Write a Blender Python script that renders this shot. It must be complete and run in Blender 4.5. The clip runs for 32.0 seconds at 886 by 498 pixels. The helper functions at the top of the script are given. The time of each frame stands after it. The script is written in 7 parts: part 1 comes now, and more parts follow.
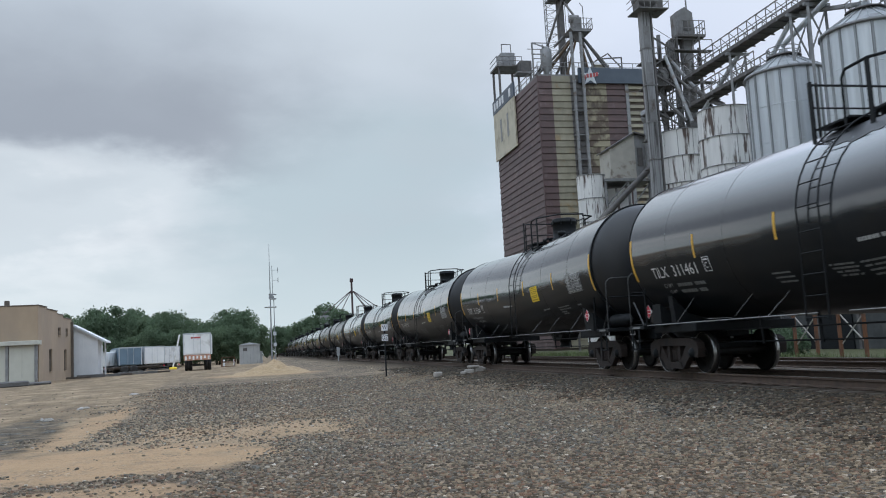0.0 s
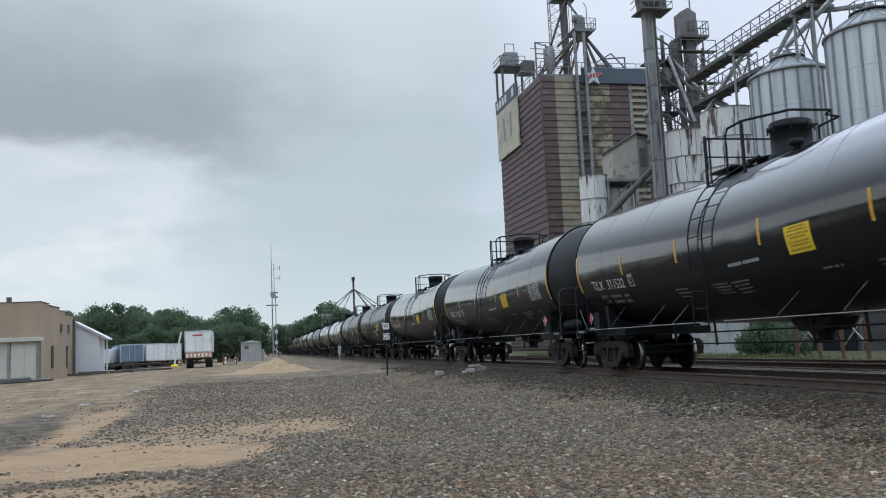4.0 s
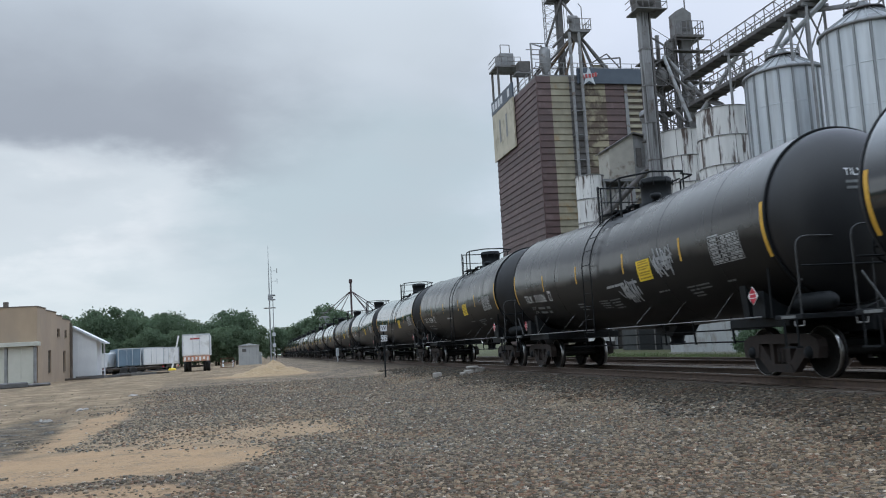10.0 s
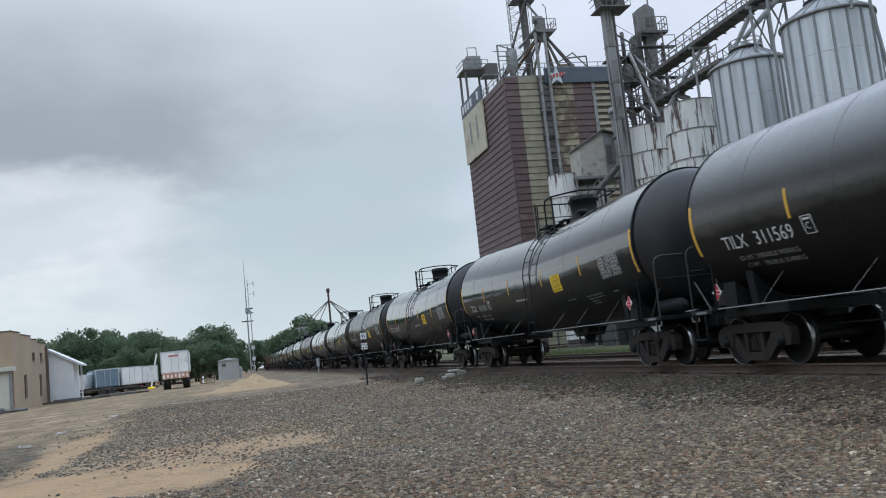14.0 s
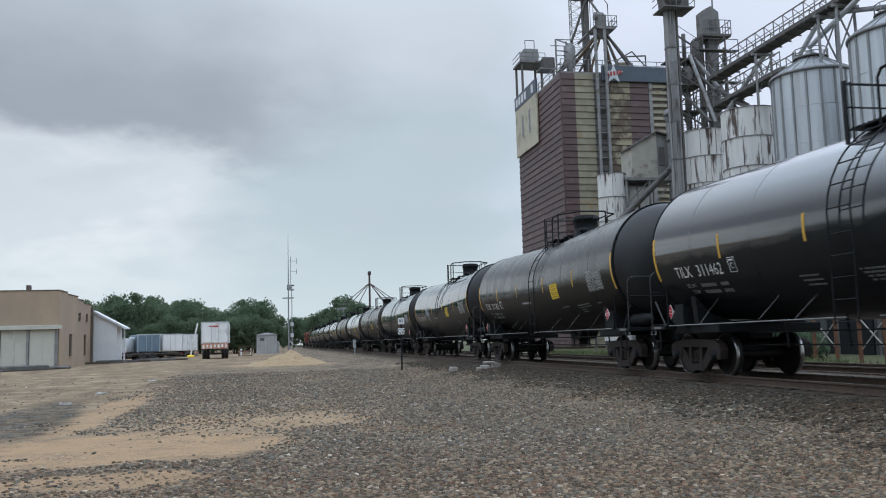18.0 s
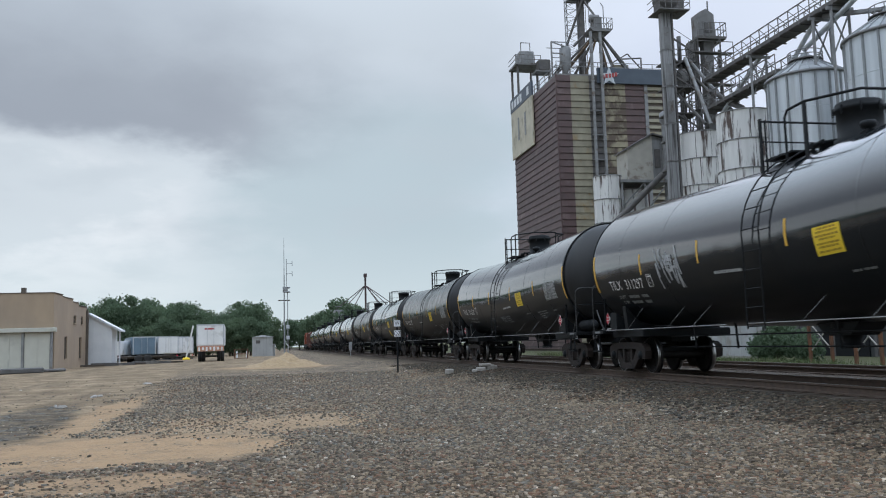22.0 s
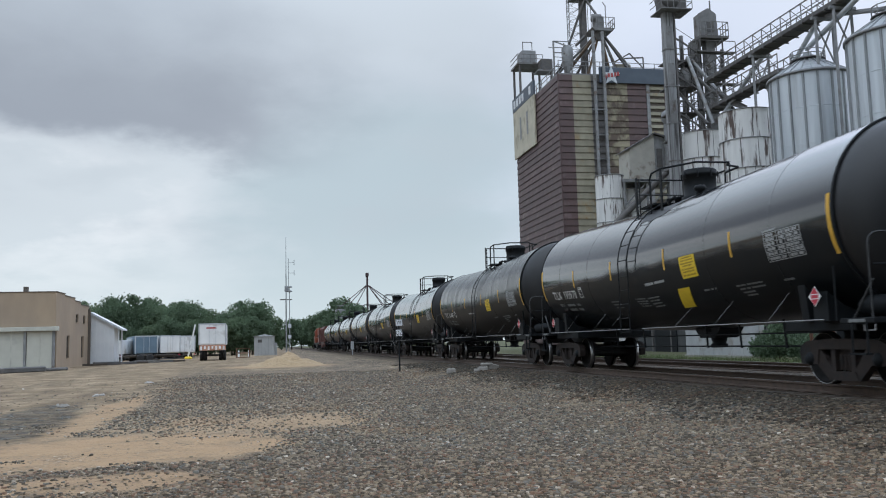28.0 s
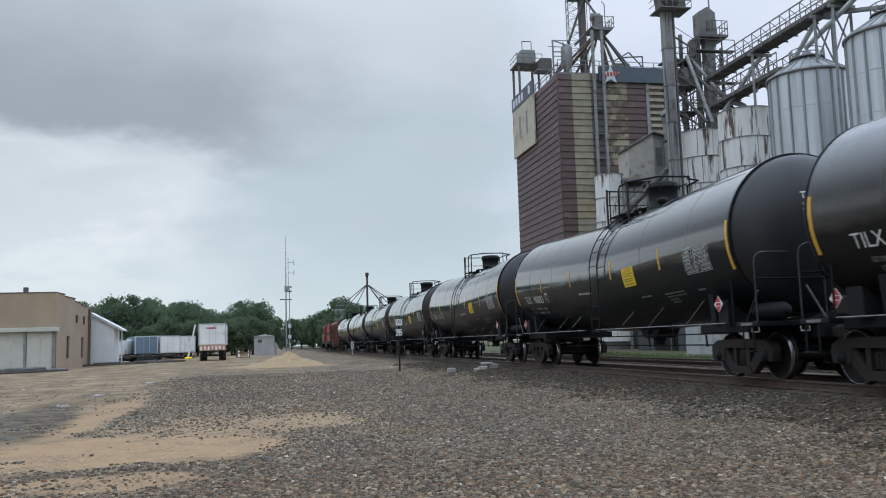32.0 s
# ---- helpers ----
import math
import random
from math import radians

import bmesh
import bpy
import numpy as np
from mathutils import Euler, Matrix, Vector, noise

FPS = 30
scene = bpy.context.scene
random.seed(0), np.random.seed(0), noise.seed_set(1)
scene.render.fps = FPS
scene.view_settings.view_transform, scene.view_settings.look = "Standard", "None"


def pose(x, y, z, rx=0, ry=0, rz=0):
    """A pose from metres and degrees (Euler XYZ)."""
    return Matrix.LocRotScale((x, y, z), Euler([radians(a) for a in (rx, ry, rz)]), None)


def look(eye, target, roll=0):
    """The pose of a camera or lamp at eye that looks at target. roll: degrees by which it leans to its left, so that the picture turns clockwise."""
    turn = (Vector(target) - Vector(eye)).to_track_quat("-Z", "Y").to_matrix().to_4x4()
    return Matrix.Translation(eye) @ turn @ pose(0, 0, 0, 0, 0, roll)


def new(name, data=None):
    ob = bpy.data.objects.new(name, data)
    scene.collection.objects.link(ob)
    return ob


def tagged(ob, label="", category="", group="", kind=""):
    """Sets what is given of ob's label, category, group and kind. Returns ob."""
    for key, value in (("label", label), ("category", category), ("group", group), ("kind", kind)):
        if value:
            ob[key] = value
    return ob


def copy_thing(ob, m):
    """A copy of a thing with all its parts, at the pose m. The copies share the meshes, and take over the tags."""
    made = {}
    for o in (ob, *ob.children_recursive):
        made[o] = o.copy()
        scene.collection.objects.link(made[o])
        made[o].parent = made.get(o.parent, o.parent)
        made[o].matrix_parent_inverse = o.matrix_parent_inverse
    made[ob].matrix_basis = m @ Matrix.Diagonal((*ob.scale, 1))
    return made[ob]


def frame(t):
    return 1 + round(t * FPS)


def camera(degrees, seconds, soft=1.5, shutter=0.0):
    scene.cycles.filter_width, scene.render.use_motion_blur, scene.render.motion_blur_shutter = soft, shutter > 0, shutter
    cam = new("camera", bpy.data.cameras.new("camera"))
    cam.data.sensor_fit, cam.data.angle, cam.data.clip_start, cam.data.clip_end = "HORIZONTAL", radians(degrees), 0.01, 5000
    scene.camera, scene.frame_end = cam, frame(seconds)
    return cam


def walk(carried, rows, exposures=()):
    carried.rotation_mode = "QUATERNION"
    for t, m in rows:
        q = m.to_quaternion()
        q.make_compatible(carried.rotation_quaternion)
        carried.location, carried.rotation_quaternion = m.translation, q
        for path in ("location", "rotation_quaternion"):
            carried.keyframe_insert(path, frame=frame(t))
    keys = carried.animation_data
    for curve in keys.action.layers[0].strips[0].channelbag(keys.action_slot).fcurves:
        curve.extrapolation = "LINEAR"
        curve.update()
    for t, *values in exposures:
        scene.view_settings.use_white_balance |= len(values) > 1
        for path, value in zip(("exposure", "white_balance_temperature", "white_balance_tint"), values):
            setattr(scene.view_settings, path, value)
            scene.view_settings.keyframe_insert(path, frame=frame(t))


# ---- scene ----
import itertools
import colorsys

EYE = (0.0, 0.0, 1.4)
LENS = 54.27
RAIL_Z = 0.475      # top of the rails
TRACK_X = 10.5      # centre of the track that carries the train
TRACK2_X = 15.0
SPEED = 8.044       # metres a second, towards the camera
PITCH = 18.03       # length of a tank car over its couplers
BASE_Y = 11.54      # centre of car 0 at nine seconds

# ---- camera: hand-held on one spot; seconds, heading, tilt, lean in degrees ----
PATH = [
    (0, 12.324, 6.330, -3.047),
    (0.5, 12.366, 6.329, -3.064),
    (1, 12.436, 6.361, -3.098),
    (1.5, 12.436, 6.369, -3.084),
    (2, 12.396, 6.384, -3.031),
    (2.5, 11.965, 6.350, -2.314),
    (3, 11.574, 6.222, -1.588),
    (3.5, 11.868, 6.240, -2.104),
    (5.5, 12.490, 6.390, -3.229),
    (6, 12.443, 6.379, -3.180),
    (6.5, 12.375, 6.370, -3.118),
    (7, 12.351, 6.352, -3.139),
    (7.5, 12.368, 6.364, -3.119),
    (8, 12.412, 6.383, -3.157),
    (8.5, 12.461, 6.381, -3.183),
    (9, 12.460, 6.385, -3.170),
    (9.5, 12.422, 6.378, -3.171),
    (10, 12.389, 6.364, -3.145),
    (10.5, 12.421, 6.375, -3.159),
    (11, 12.399, 6.360, -3.138),
    (11.5, 12.416, 6.335, -3.207),
    (12, 12.610, 6.350, -3.471),
    (12.5, 12.947, 6.422, -3.990),
    (13, 13.537, 6.489, -4.988),
    (13.5, 14.001, 6.526, -5.817),
    (14, 14.001, 6.529, -5.967),
    (14.5, 13.458, 6.478, -5.304),
    (16.5, 10.976, 5.998, -1.447),
    (17, 10.984, 5.993, -1.471),
    (17.5, 11.064, 6.022, -1.557),
    (18, 11.083, 6.044, -1.547),
    (18.5, 11.112, 6.052, -1.570),
    (19, 11.161, 6.090, -1.603),
    (19.5, 11.226, 6.102, -1.611),
    (20, 11.232, 6.113, -1.615),
    (20.5, 11.235, 6.130, -1.628),
    (21, 11.299, 6.161, -1.580),
    (21.5, 11.350, 6.171, -1.613),
    (22, 11.359, 6.182, -1.617),
    (22.5, 11.331, 6.153, -1.617),
    (23, 11.289, 6.152, -1.603),
    (23.5, 11.279, 6.153, -1.591),
    (24, 11.254, 6.157, -1.565),
    (24.5, 11.215, 6.120, -1.561),
    (25, 11.182, 6.107, -1.562),
    (25.5, 11.136, 6.107, -1.539),
    (27.5, 11.237, 6.160, -1.563),
    (28, 11.233, 6.144, -1.552),
    (28.5, 11.171, 6.106, -1.580),
    (29, 11.232, 6.102, -1.619),
    (29.5, 11.236, 6.119, -1.633),
    (30, 11.233, 6.122, -1.645),
    (30.5, 11.243, 6.130, -1.620),
    (31, 11.287, 6.130, -1.656),
    (31.5, 11.289, 6.127, -1.690),
    (32, 11.247, 6.112, -1.710),
]


def heading(t, yaw, tilt, lean):
    a, b = radians(yaw), radians(tilt)
    way = Vector((math.sin(a) * math.cos(b), math.cos(a) * math.cos(b), math.sin(b)))
    return t, look(EYE, Vector(EYE) + way * 10, lean)


cam = camera(LENS, 32.0, soft=1.05, shutter=0.2)
walk(cam, [heading(*r) for r in PATH], [(0.0, 0.0, 6300, 10), (32.0, 0.0, 6300, 10)])

# ---- light: a bright overcast sky ----
def build_sky():
    world = bpy.data.worlds.new("sky")
    scene.world = world
    world.use_nodes = True
    nt = world.node_tree
    nt.nodes.clear()
    nd, ln = nt.nodes.new, nt.links.new
    out, bg = nd("ShaderNodeOutputWorld"), nd("ShaderNodeBackground")
    sky = nd("ShaderNodeTexSky")
    sky.sky_type, sky.sun_disc = "NISHITA", False
    sky.sun_elevation, sky.sun_rotation = radians(52), radians(215)
    co, sep = nd("ShaderNodeTexCoord"), nd("ShaderNodeSeparateXYZ")
    ln(co.outputs["Generated"], sep.inputs[0])

    def calc(op, a, b=None, clamp=False):
        n = nd("ShaderNodeMath"); n.operation = op; n.use_clamp = clamp
        for i, v in enumerate((a, b)):
            if isinstance(v, (int, float)):
                n.inputs[i].default_value = v
            elif v is not None:
                ln(v, n.inputs[i])
        return n.outputs[0]

    def soft(v, lo, hi, a=0.0, b=1.0):
        n = nd("ShaderNodeMapRange"); n.interpolation_type = "SMOOTHSTEP"
        for i, q in ((1, lo), (2, hi), (3, a), (4, b)):
            n.inputs[i].default_value = q
        ln(v, n.inputs[0])
        return n.outputs[0]

    def blend(f, a, b):
        n = nd("ShaderNodeMix"); n.data_type = "RGBA"
        if isinstance(f, float):
            n.inputs[0].default_value = f
        else:
            ln(f, n.inputs[0])
        for i, v in ((6, a), (7, b)):
            if isinstance(v, tuple):
                n.inputs[i].default_value = (*v, 1)
            else:
                ln(v, n.inputs[i])
        return n.outputs[2]

    # the cloud deck: directions thrown on a level layer
    den = calc("ADD", calc("MAXIMUM", sep.outputs[2], 0.0), 0.30)
    comb = nd("ShaderNodeCombineXYZ")
    for i in (0, 1):
        ln(calc("DIVIDE", sep.outputs[i], den), comb.inputs[i])

    def puffs(scale, detail, rough, off, bend=0.3):
        mp = nd("ShaderNodeMapping"); mp.inputs["Location"].default_value = off
        ln(comb.outputs[0], mp.inputs[0])
        n = nd("ShaderNodeTexNoise")
        n.inputs["Scale"].default_value, n.inputs["Detail"].default_value = scale, detail
        n.inputs["Roughness"].default_value, n.inputs["Distortion"].default_value = rough, bend
        ln(mp.outputs[0], n.inputs["Vector"])
        return n.outputs["Fac"]

    broad, fine = puffs(1.1, 2.5, 0.45, (3.1, 1.7, 0), 0.0), puffs(2.7, 6.0, 0.55, (0.4, 5.2, 0), 0.0)
    base = blend(soft(broad, 0.36, 0.66), (0.50, 0.555, 0.615), (0.63, 0.69, 0.745))
    # heading and height of the direction, in degrees
    head = calc("MULTIPLY", calc("ARCTAN2", sep.outputs[0], sep.outputs[1]), 57.2958)
    high = calc("MULTIPLY", calc("ARCSINE", sep.outputs[2]), 57.2958)
    wob = calc("ADD", calc("MULTIPLY", calc("SUBTRACT", broad, 0.5), 7.0), calc("MULTIPLY", calc("SUBTRACT", fine, 0.5), 9.0))
    lift = calc("ADD", high, wob)
    turn = calc("ADD", head, calc("MULTIPLY", wob, 1.6))
    # a pale break under the cloud bank, with soft white swells, greyer and greener towards the line of the track
    lower = soft(lift, 14.2, 11.4)
    base = blend(calc("MULTIPLY", lower, soft(turn, 9.0, -7.0, 0.15, 0.75)), base, (0.69, 0.745, 0.775))
    base = blend(calc("MULTIPLY", calc("MULTIPLY", lower, soft(turn, 2.0, -8.0)), soft(fine, 0.44, 0.62, 0.0, 0.85)), base, (0.83, 0.86, 0.885))
    base = blend(calc("MULTIPLY", calc("MULTIPLY", soft(turn, -4.0, 3.0), soft(turn, 24.0, 15.0)), soft(lift, 19.0, 13.0, 0.0, 0.7)), base, (0.465, 0.565, 0.605))
    base = blend(soft(puffs(3.3, 4.0, 0.5, (7.3, 2.2, 0), 0.0), 0.48, 0.68, 0.0, 0.3), base, (0.53, 0.585, 0.63))
    # the heavy bank of cloud with its flat foot
    foot = soft(lift, 11.8, 14.2)
    crown = soft(lift, 23.5, 14.5)
    side = soft(turn, 10.0, -5.0)
    bank = calc("MULTIPLY", calc("MULTIPLY", foot, crown), side)
    base = blend(calc("MULTIPLY", bank, 0.88), base, (0.335, 0.366, 0.415))
    # an overcast sky is brightest overhead
    zen = nd("ShaderNodeVectorMath"); zen.operation = "SCALE"
    ln(base, zen.inputs[0]); ln(soft(high, 20.0, 46.0, 1.0, 2.75), zen.inputs[3])
    base = zen.outputs[0]
    # thinner cloud, brighter and a little bluer, towards the south-east
    thin = nd("ShaderNodeVectorMath"); thin.operation = "MULTIPLY"; thin.inputs[1].default_value = (1.36, 1.33, 1.40)
    ln(base, thin.inputs[0])
    base = blend(calc("MULTIPLY", soft(calc("ADD", head, wob), 12.0, 27.0), soft(calc("ADD", head, wob), 130.0, 95.0)), base, thin.outputs[0])
    blue = nd("ShaderNodeVectorMath"); blue.operation = "MULTIPLY"; blue.inputs[1].default_value = (0.95, 1.0, 1.07)
    ln(base, blue.inputs[0])
    base = blend(soft(high, 19.0, 40.0), base, blue.outputs[0])
    haze = soft(sep.outputs[2], 0.16, 0.0)
    base = blend(calc("MULTIPLY", haze, 0.8), base, (0.665, 0.755, 0.785))
    scale = nd("ShaderNodeVectorMath"); scale.operation = "SCALE"; scale.inputs[3].default_value = 0.08
    ln(sky.outputs[0], scale.inputs[0])
    ln(blend(0.94, scale.outputs[0], base), bg.inputs[0]); bg.inputs[1].default_value = SKY_STRENGTH
    ln(bg.outputs[0], out.inputs[0])
    lamp = bpy.data.lights.new("sun", "SUN")
    lamp.energy, lamp.angle, lamp.color = 0.3, radians(60), (0.97, 0.985, 1.0)
    sun = new("sun", lamp)
    sun.matrix_world = look((-30, -55, 100), (0, 0, 0))


SKY_STRENGTH = 1.04
build_sky()


# ---- materials ----
def material(name, colour, colour2=None, scale=6.0, rough=0.6, metal=0.0, bump=0.0, bump_scale=60.0,
             stain=None, stain_scale=1.2, stain_at=0.55, stretch=(1, 1, 1), vary=0.0, coat=0.0, rough2=None, island=False, detail=6.0,
             stain_soft=0.12, spec=0.5):
    """Two scales of variation: fine grain between two colours, and larger stains."""
    m = bpy.data.materials.new(name)
    m.use_nodes = True
    nt = m.node_tree
    nd, ln = nt.nodes.new, nt.links.new
    bsdf = nt.nodes["Principled BSDF"]
    co = nd("ShaderNodeTexCoord")
    info = nd("ShaderNodeObjectInfo")
    add = nd("ShaderNodeVectorMath"); add.operation = "MULTIPLY_ADD"
    jump = nd("ShaderNodeCombineXYZ")
    for i in range(3):
        ln(info.outputs["Random"], jump.inputs[i])
    add.inputs[1].default_value = (37.0, 53.0, 71.0)
    ln(jump.outputs[0], add.inputs[0]); ln(co.outputs["Object"], add.inputs[2])
    mp = nd("ShaderNodeMapping"); mp.inputs["Scale"].default_value = stretch
    ln(add.outputs[0], mp.inputs[0])
    n1 = nd("ShaderNodeTexNoise")
    n1.inputs["Scale"].default_value, n1.inputs["Detail"].default_value = scale, detail
    ln(mp.outputs[0], n1.inputs["Vector"])
    rm = nd("ShaderNodeMapRange"); rm.inputs[1].default_value, rm.inputs[2].default_value = 0.32, 0.68
    ln(n1.outputs["Fac"], rm.inputs[0])
    mix = nd("ShaderNodeMix"); mix.data_type = "RGBA"
    mix.inputs[6].default_value = (*colour, 1)
    mix.inputs[7].default_value = (*(colour2 or [c * 0.8 for c in colour]), 1)
    ln(rm.outputs[0], mix.inputs[0])
    last = mix.outputs[2]
    if stain:
        n2 = nd("ShaderNodeTexNoise")
        n2.inputs["Scale"].default_value, n2.inputs["Detail"].default_value = stain_scale, 7.0
        n2.inputs["Roughness"].default_value = 0.6
        ln(mp.outputs[0], n2.inputs["Vector"])
        r2 = nd("ShaderNodeMapRange")
        r2.inputs[1].default_value, r2.inputs[2].default_value = stain_at, stain_at + stain_soft
        ln(n2.outputs["Fac"], r2.inputs[0])
        mx2 = nd("ShaderNodeMix"); mx2.data_type = "RGBA"
        mx2.inputs[7].default_value = (*stain, 1)
        ln(r2.outputs[0], mx2.inputs[0]); ln(last, mx2.inputs[6])
        last = mx2.outputs[2]
    if vary:
        hs = nd("ShaderNodeHueSaturation")
        vr = nd("ShaderNodeMapRange")
        vr.inputs[3].default_value, vr.inputs[4].default_value = 1 - vary, 1 + vary
        src = info.outputs["Random"]
        if island:
            src = nd("ShaderNodeNewGeometry").outputs["Random Per Island"]
        ln(src, vr.inputs[0]); ln(vr.outputs[0], hs.inputs["Value"]); ln(last, hs.inputs["Color"])
        last = hs.outputs[0]
    ln(last, bsdf.inputs["Base Color"])
    bsdf.inputs["Metallic"].default_value = metal
    if rough2 is not None:
        rr = nd("ShaderNodeMapRange")
        rr.inputs[3].default_value, rr.inputs[4].default_value = rough, rough2
        ln(rm.outputs[0], rr.inputs[0]); ln(rr.outputs[0], bsdf.inputs["Roughness"])
    else:
        bsdf.inputs["Roughness"].default_value = rough
    bsdf.inputs["Coat Weight"].default_value = coat
    bsdf.inputs["Coat Roughness"].default_value = 0.12
    bsdf.inputs["Specular IOR Level"].default_value = spec
    if bump:
        n3 = nd("ShaderNodeTexNoise")
        n3.inputs["Scale"].default_value, n3.inputs["Detail"].default_value = bump_scale, 4.0
        ln(mp.outputs[0], n3.inputs["Vector"])
        bp = nd("ShaderNodeBump"); bp.inputs["Strength"].default_value = bump
        bp.inputs["Distance"].default_value = 0.02
        ln(n3.outputs["Fac"], bp.inputs["Height"]); ln(bp.outputs[0], bsdf.inputs["Normal"])
    return m


def leaf_material(name, colour, colour2):
    """Foliage that lets part of the light through."""
    m = material(name, colour, colour2, 0.5, 0.8, vary=0.2, island=True)
    nt = m.node_tree
    bsdf, out = nt.nodes["Principled BSDF"], nt.nodes["Material Output"]
    tr, mix = nt.nodes.new("ShaderNodeBsdfTranslucent"), nt.nodes.new("ShaderNodeMixShader")
    mix.inputs[0].default_value = 0.5
    nt.links.new(bsdf.inputs["Base Color"].links[0].from_socket, tr.inputs[0])
    nt.links.new(bsdf.outputs[0], mix.inputs[1]); nt.links.new(tr.outputs[0], mix.inputs[2]); nt.links.new(mix.outputs[0], out.inputs[0])
    return m


def stone_material(name="ballast_stone", dark=1.0):
    """Crushed stone: each lump takes its own tint from a palette of greys, browns and a few pale ones."""
    m = bpy.data.materials.new(name)
    m.use_nodes = True
    nt = m.node_tree
    nd, ln = nt.nodes.new, nt.links.new
    bsdf = nt.nodes["Principled BSDF"]
    geo, ramp = nd("ShaderNodeNewGeometry"), nd("ShaderNodeValToRGB")
    ramp.color_ramp.interpolation = "CONSTANT"
    el = ramp.color_ramp.elements
    tints = [(0.0, (0.074, 0.063, 0.049)), (0.16, (0.128, 0.107, 0.08)), (0.34, (0.19, 0.158, 0.115)), (0.50, (0.082, 0.071, 0.056)), (0.62, (0.255, 0.212, 0.154)),
             (0.75, (0.17, 0.112, 0.079)), (0.86, (0.135, 0.133, 0.12)), (0.968, (0.33, 0.298, 0.247)), (0.993, (0.52, 0.48, 0.41))]
    el[0].color = (*tints[0][1], 1)
    el[1].position, el[1].color = tints[1][0], (*tints[1][1], 1)
    for pos, c in tints[2:]:
        e = el.new(pos); e.color = (*c, 1)
    ln(geo.outputs["Random Per Island"], ramp.inputs[0])
    co, n1, n2 = nd("ShaderNodeTexCoord"), nd("ShaderNodeTexNoise"), nd("ShaderNodeTexNoise")
    n1.inputs["Scale"].default_value, n2.inputs["Scale"].default_value, n2.inputs["Detail"].default_value = 60.0, 0.4, 5.0
    ln(co.outputs["Object"], n1.inputs["Vector"]); ln(co.outputs["Object"], n2.inputs["Vector"])
    warm, rng2 = nd("ShaderNodeMix"), nd("ShaderNodeMapRange")
    warm.data_type, warm.blend_type = "RGBA", "MULTIPLY"
    rng2.inputs[1].default_value, rng2.inputs[2].default_value = 0.52, 0.68
    sep, near, most = nd("ShaderNodeSeparateXYZ"), nd("ShaderNodeMapRange"), nd("ShaderNodeMath")
    ln(co.outputs["Object"], sep.inputs[0]); ln(sep.outputs[1], near.inputs[0])
    near.inputs[1].default_value, near.inputs[2].default_value, near.inputs[4].default_value = 12.5, 8.5, 0.75
    most.operation = "MAXIMUM"
    ln(n2.outputs["Fac"], rng2.inputs[0]); ln(rng2.outputs[0], most.inputs[0]); ln(near.outputs[0], most.inputs[1]); ln(most.outputs[0], warm.inputs[0])
    warm.inputs[7].default_value = (1.08, 0.95, 0.84, 1)
    ln(ramp.outputs[0], warm.inputs[6])
    val, vr = nd("ShaderNodeHueSaturation"), nd("ShaderNodeMapRange")
    vr.inputs[3].default_value, vr.inputs[4].default_value = 0.6 * dark, 1.54 * dark
    ln(n1.outputs["Fac"], vr.inputs[0]); ln(vr.outputs[0], val.inputs["Value"]); ln(warm.outputs[2], val.inputs["Color"])
    ln(val.outputs[0], bsdf.inputs["Base Color"])
    bsdf.inputs["Roughness"].default_value = 0.85
    bsdf.inputs["Specular IOR Level"].default_value = 0.22
    return m


M = {}
M["tank"] = material("black_tank_paint", (0.0086, 0.0115, 0.0145), (0.0104, 0.0135, 0.0166), 2.0, 0.07, 0.0, 0.0, 1.2,
                     stain=(0.0125, 0.013, 0.0138), stain_scale=0.5, stain_at=0.5, stretch=(1, 1, 0.35), rough2=0.14, stain_soft=0.25, spec=0.9)
M["tank_dusty"] = material("dusty_black_paint", (0.0125, 0.0128, 0.0132), (0.0155, 0.0154, 0.0153), 1.5, 0.22, 0.0, 0.0, 2.0,
                           stain=(0.02, 0.0188, 0.0175), stain_scale=0.5, stain_at=0.48, stretch=(1, 1, 0.35), rough2=0.34, stain_soft=0.25, spec=0.55)


def mute_belly_reflection(m, level, wet, dull, clear):
    """Gloss cut below a ragged line: stands in for dark ground mirrored there."""
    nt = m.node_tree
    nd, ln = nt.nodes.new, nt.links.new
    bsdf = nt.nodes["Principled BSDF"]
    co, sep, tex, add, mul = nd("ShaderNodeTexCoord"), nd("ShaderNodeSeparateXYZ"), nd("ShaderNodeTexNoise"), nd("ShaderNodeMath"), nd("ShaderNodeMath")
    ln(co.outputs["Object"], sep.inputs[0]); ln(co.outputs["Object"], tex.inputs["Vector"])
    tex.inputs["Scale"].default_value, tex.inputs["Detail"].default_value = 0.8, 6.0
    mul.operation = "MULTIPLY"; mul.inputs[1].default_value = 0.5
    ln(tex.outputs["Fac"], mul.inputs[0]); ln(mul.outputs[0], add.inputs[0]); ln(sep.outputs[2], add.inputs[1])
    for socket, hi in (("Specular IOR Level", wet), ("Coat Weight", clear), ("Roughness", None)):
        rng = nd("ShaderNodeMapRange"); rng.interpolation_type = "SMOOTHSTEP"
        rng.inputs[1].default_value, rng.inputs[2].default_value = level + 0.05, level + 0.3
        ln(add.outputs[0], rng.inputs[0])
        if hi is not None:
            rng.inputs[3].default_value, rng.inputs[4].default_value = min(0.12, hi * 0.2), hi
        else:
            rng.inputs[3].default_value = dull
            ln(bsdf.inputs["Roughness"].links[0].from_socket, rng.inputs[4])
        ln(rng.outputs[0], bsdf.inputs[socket])


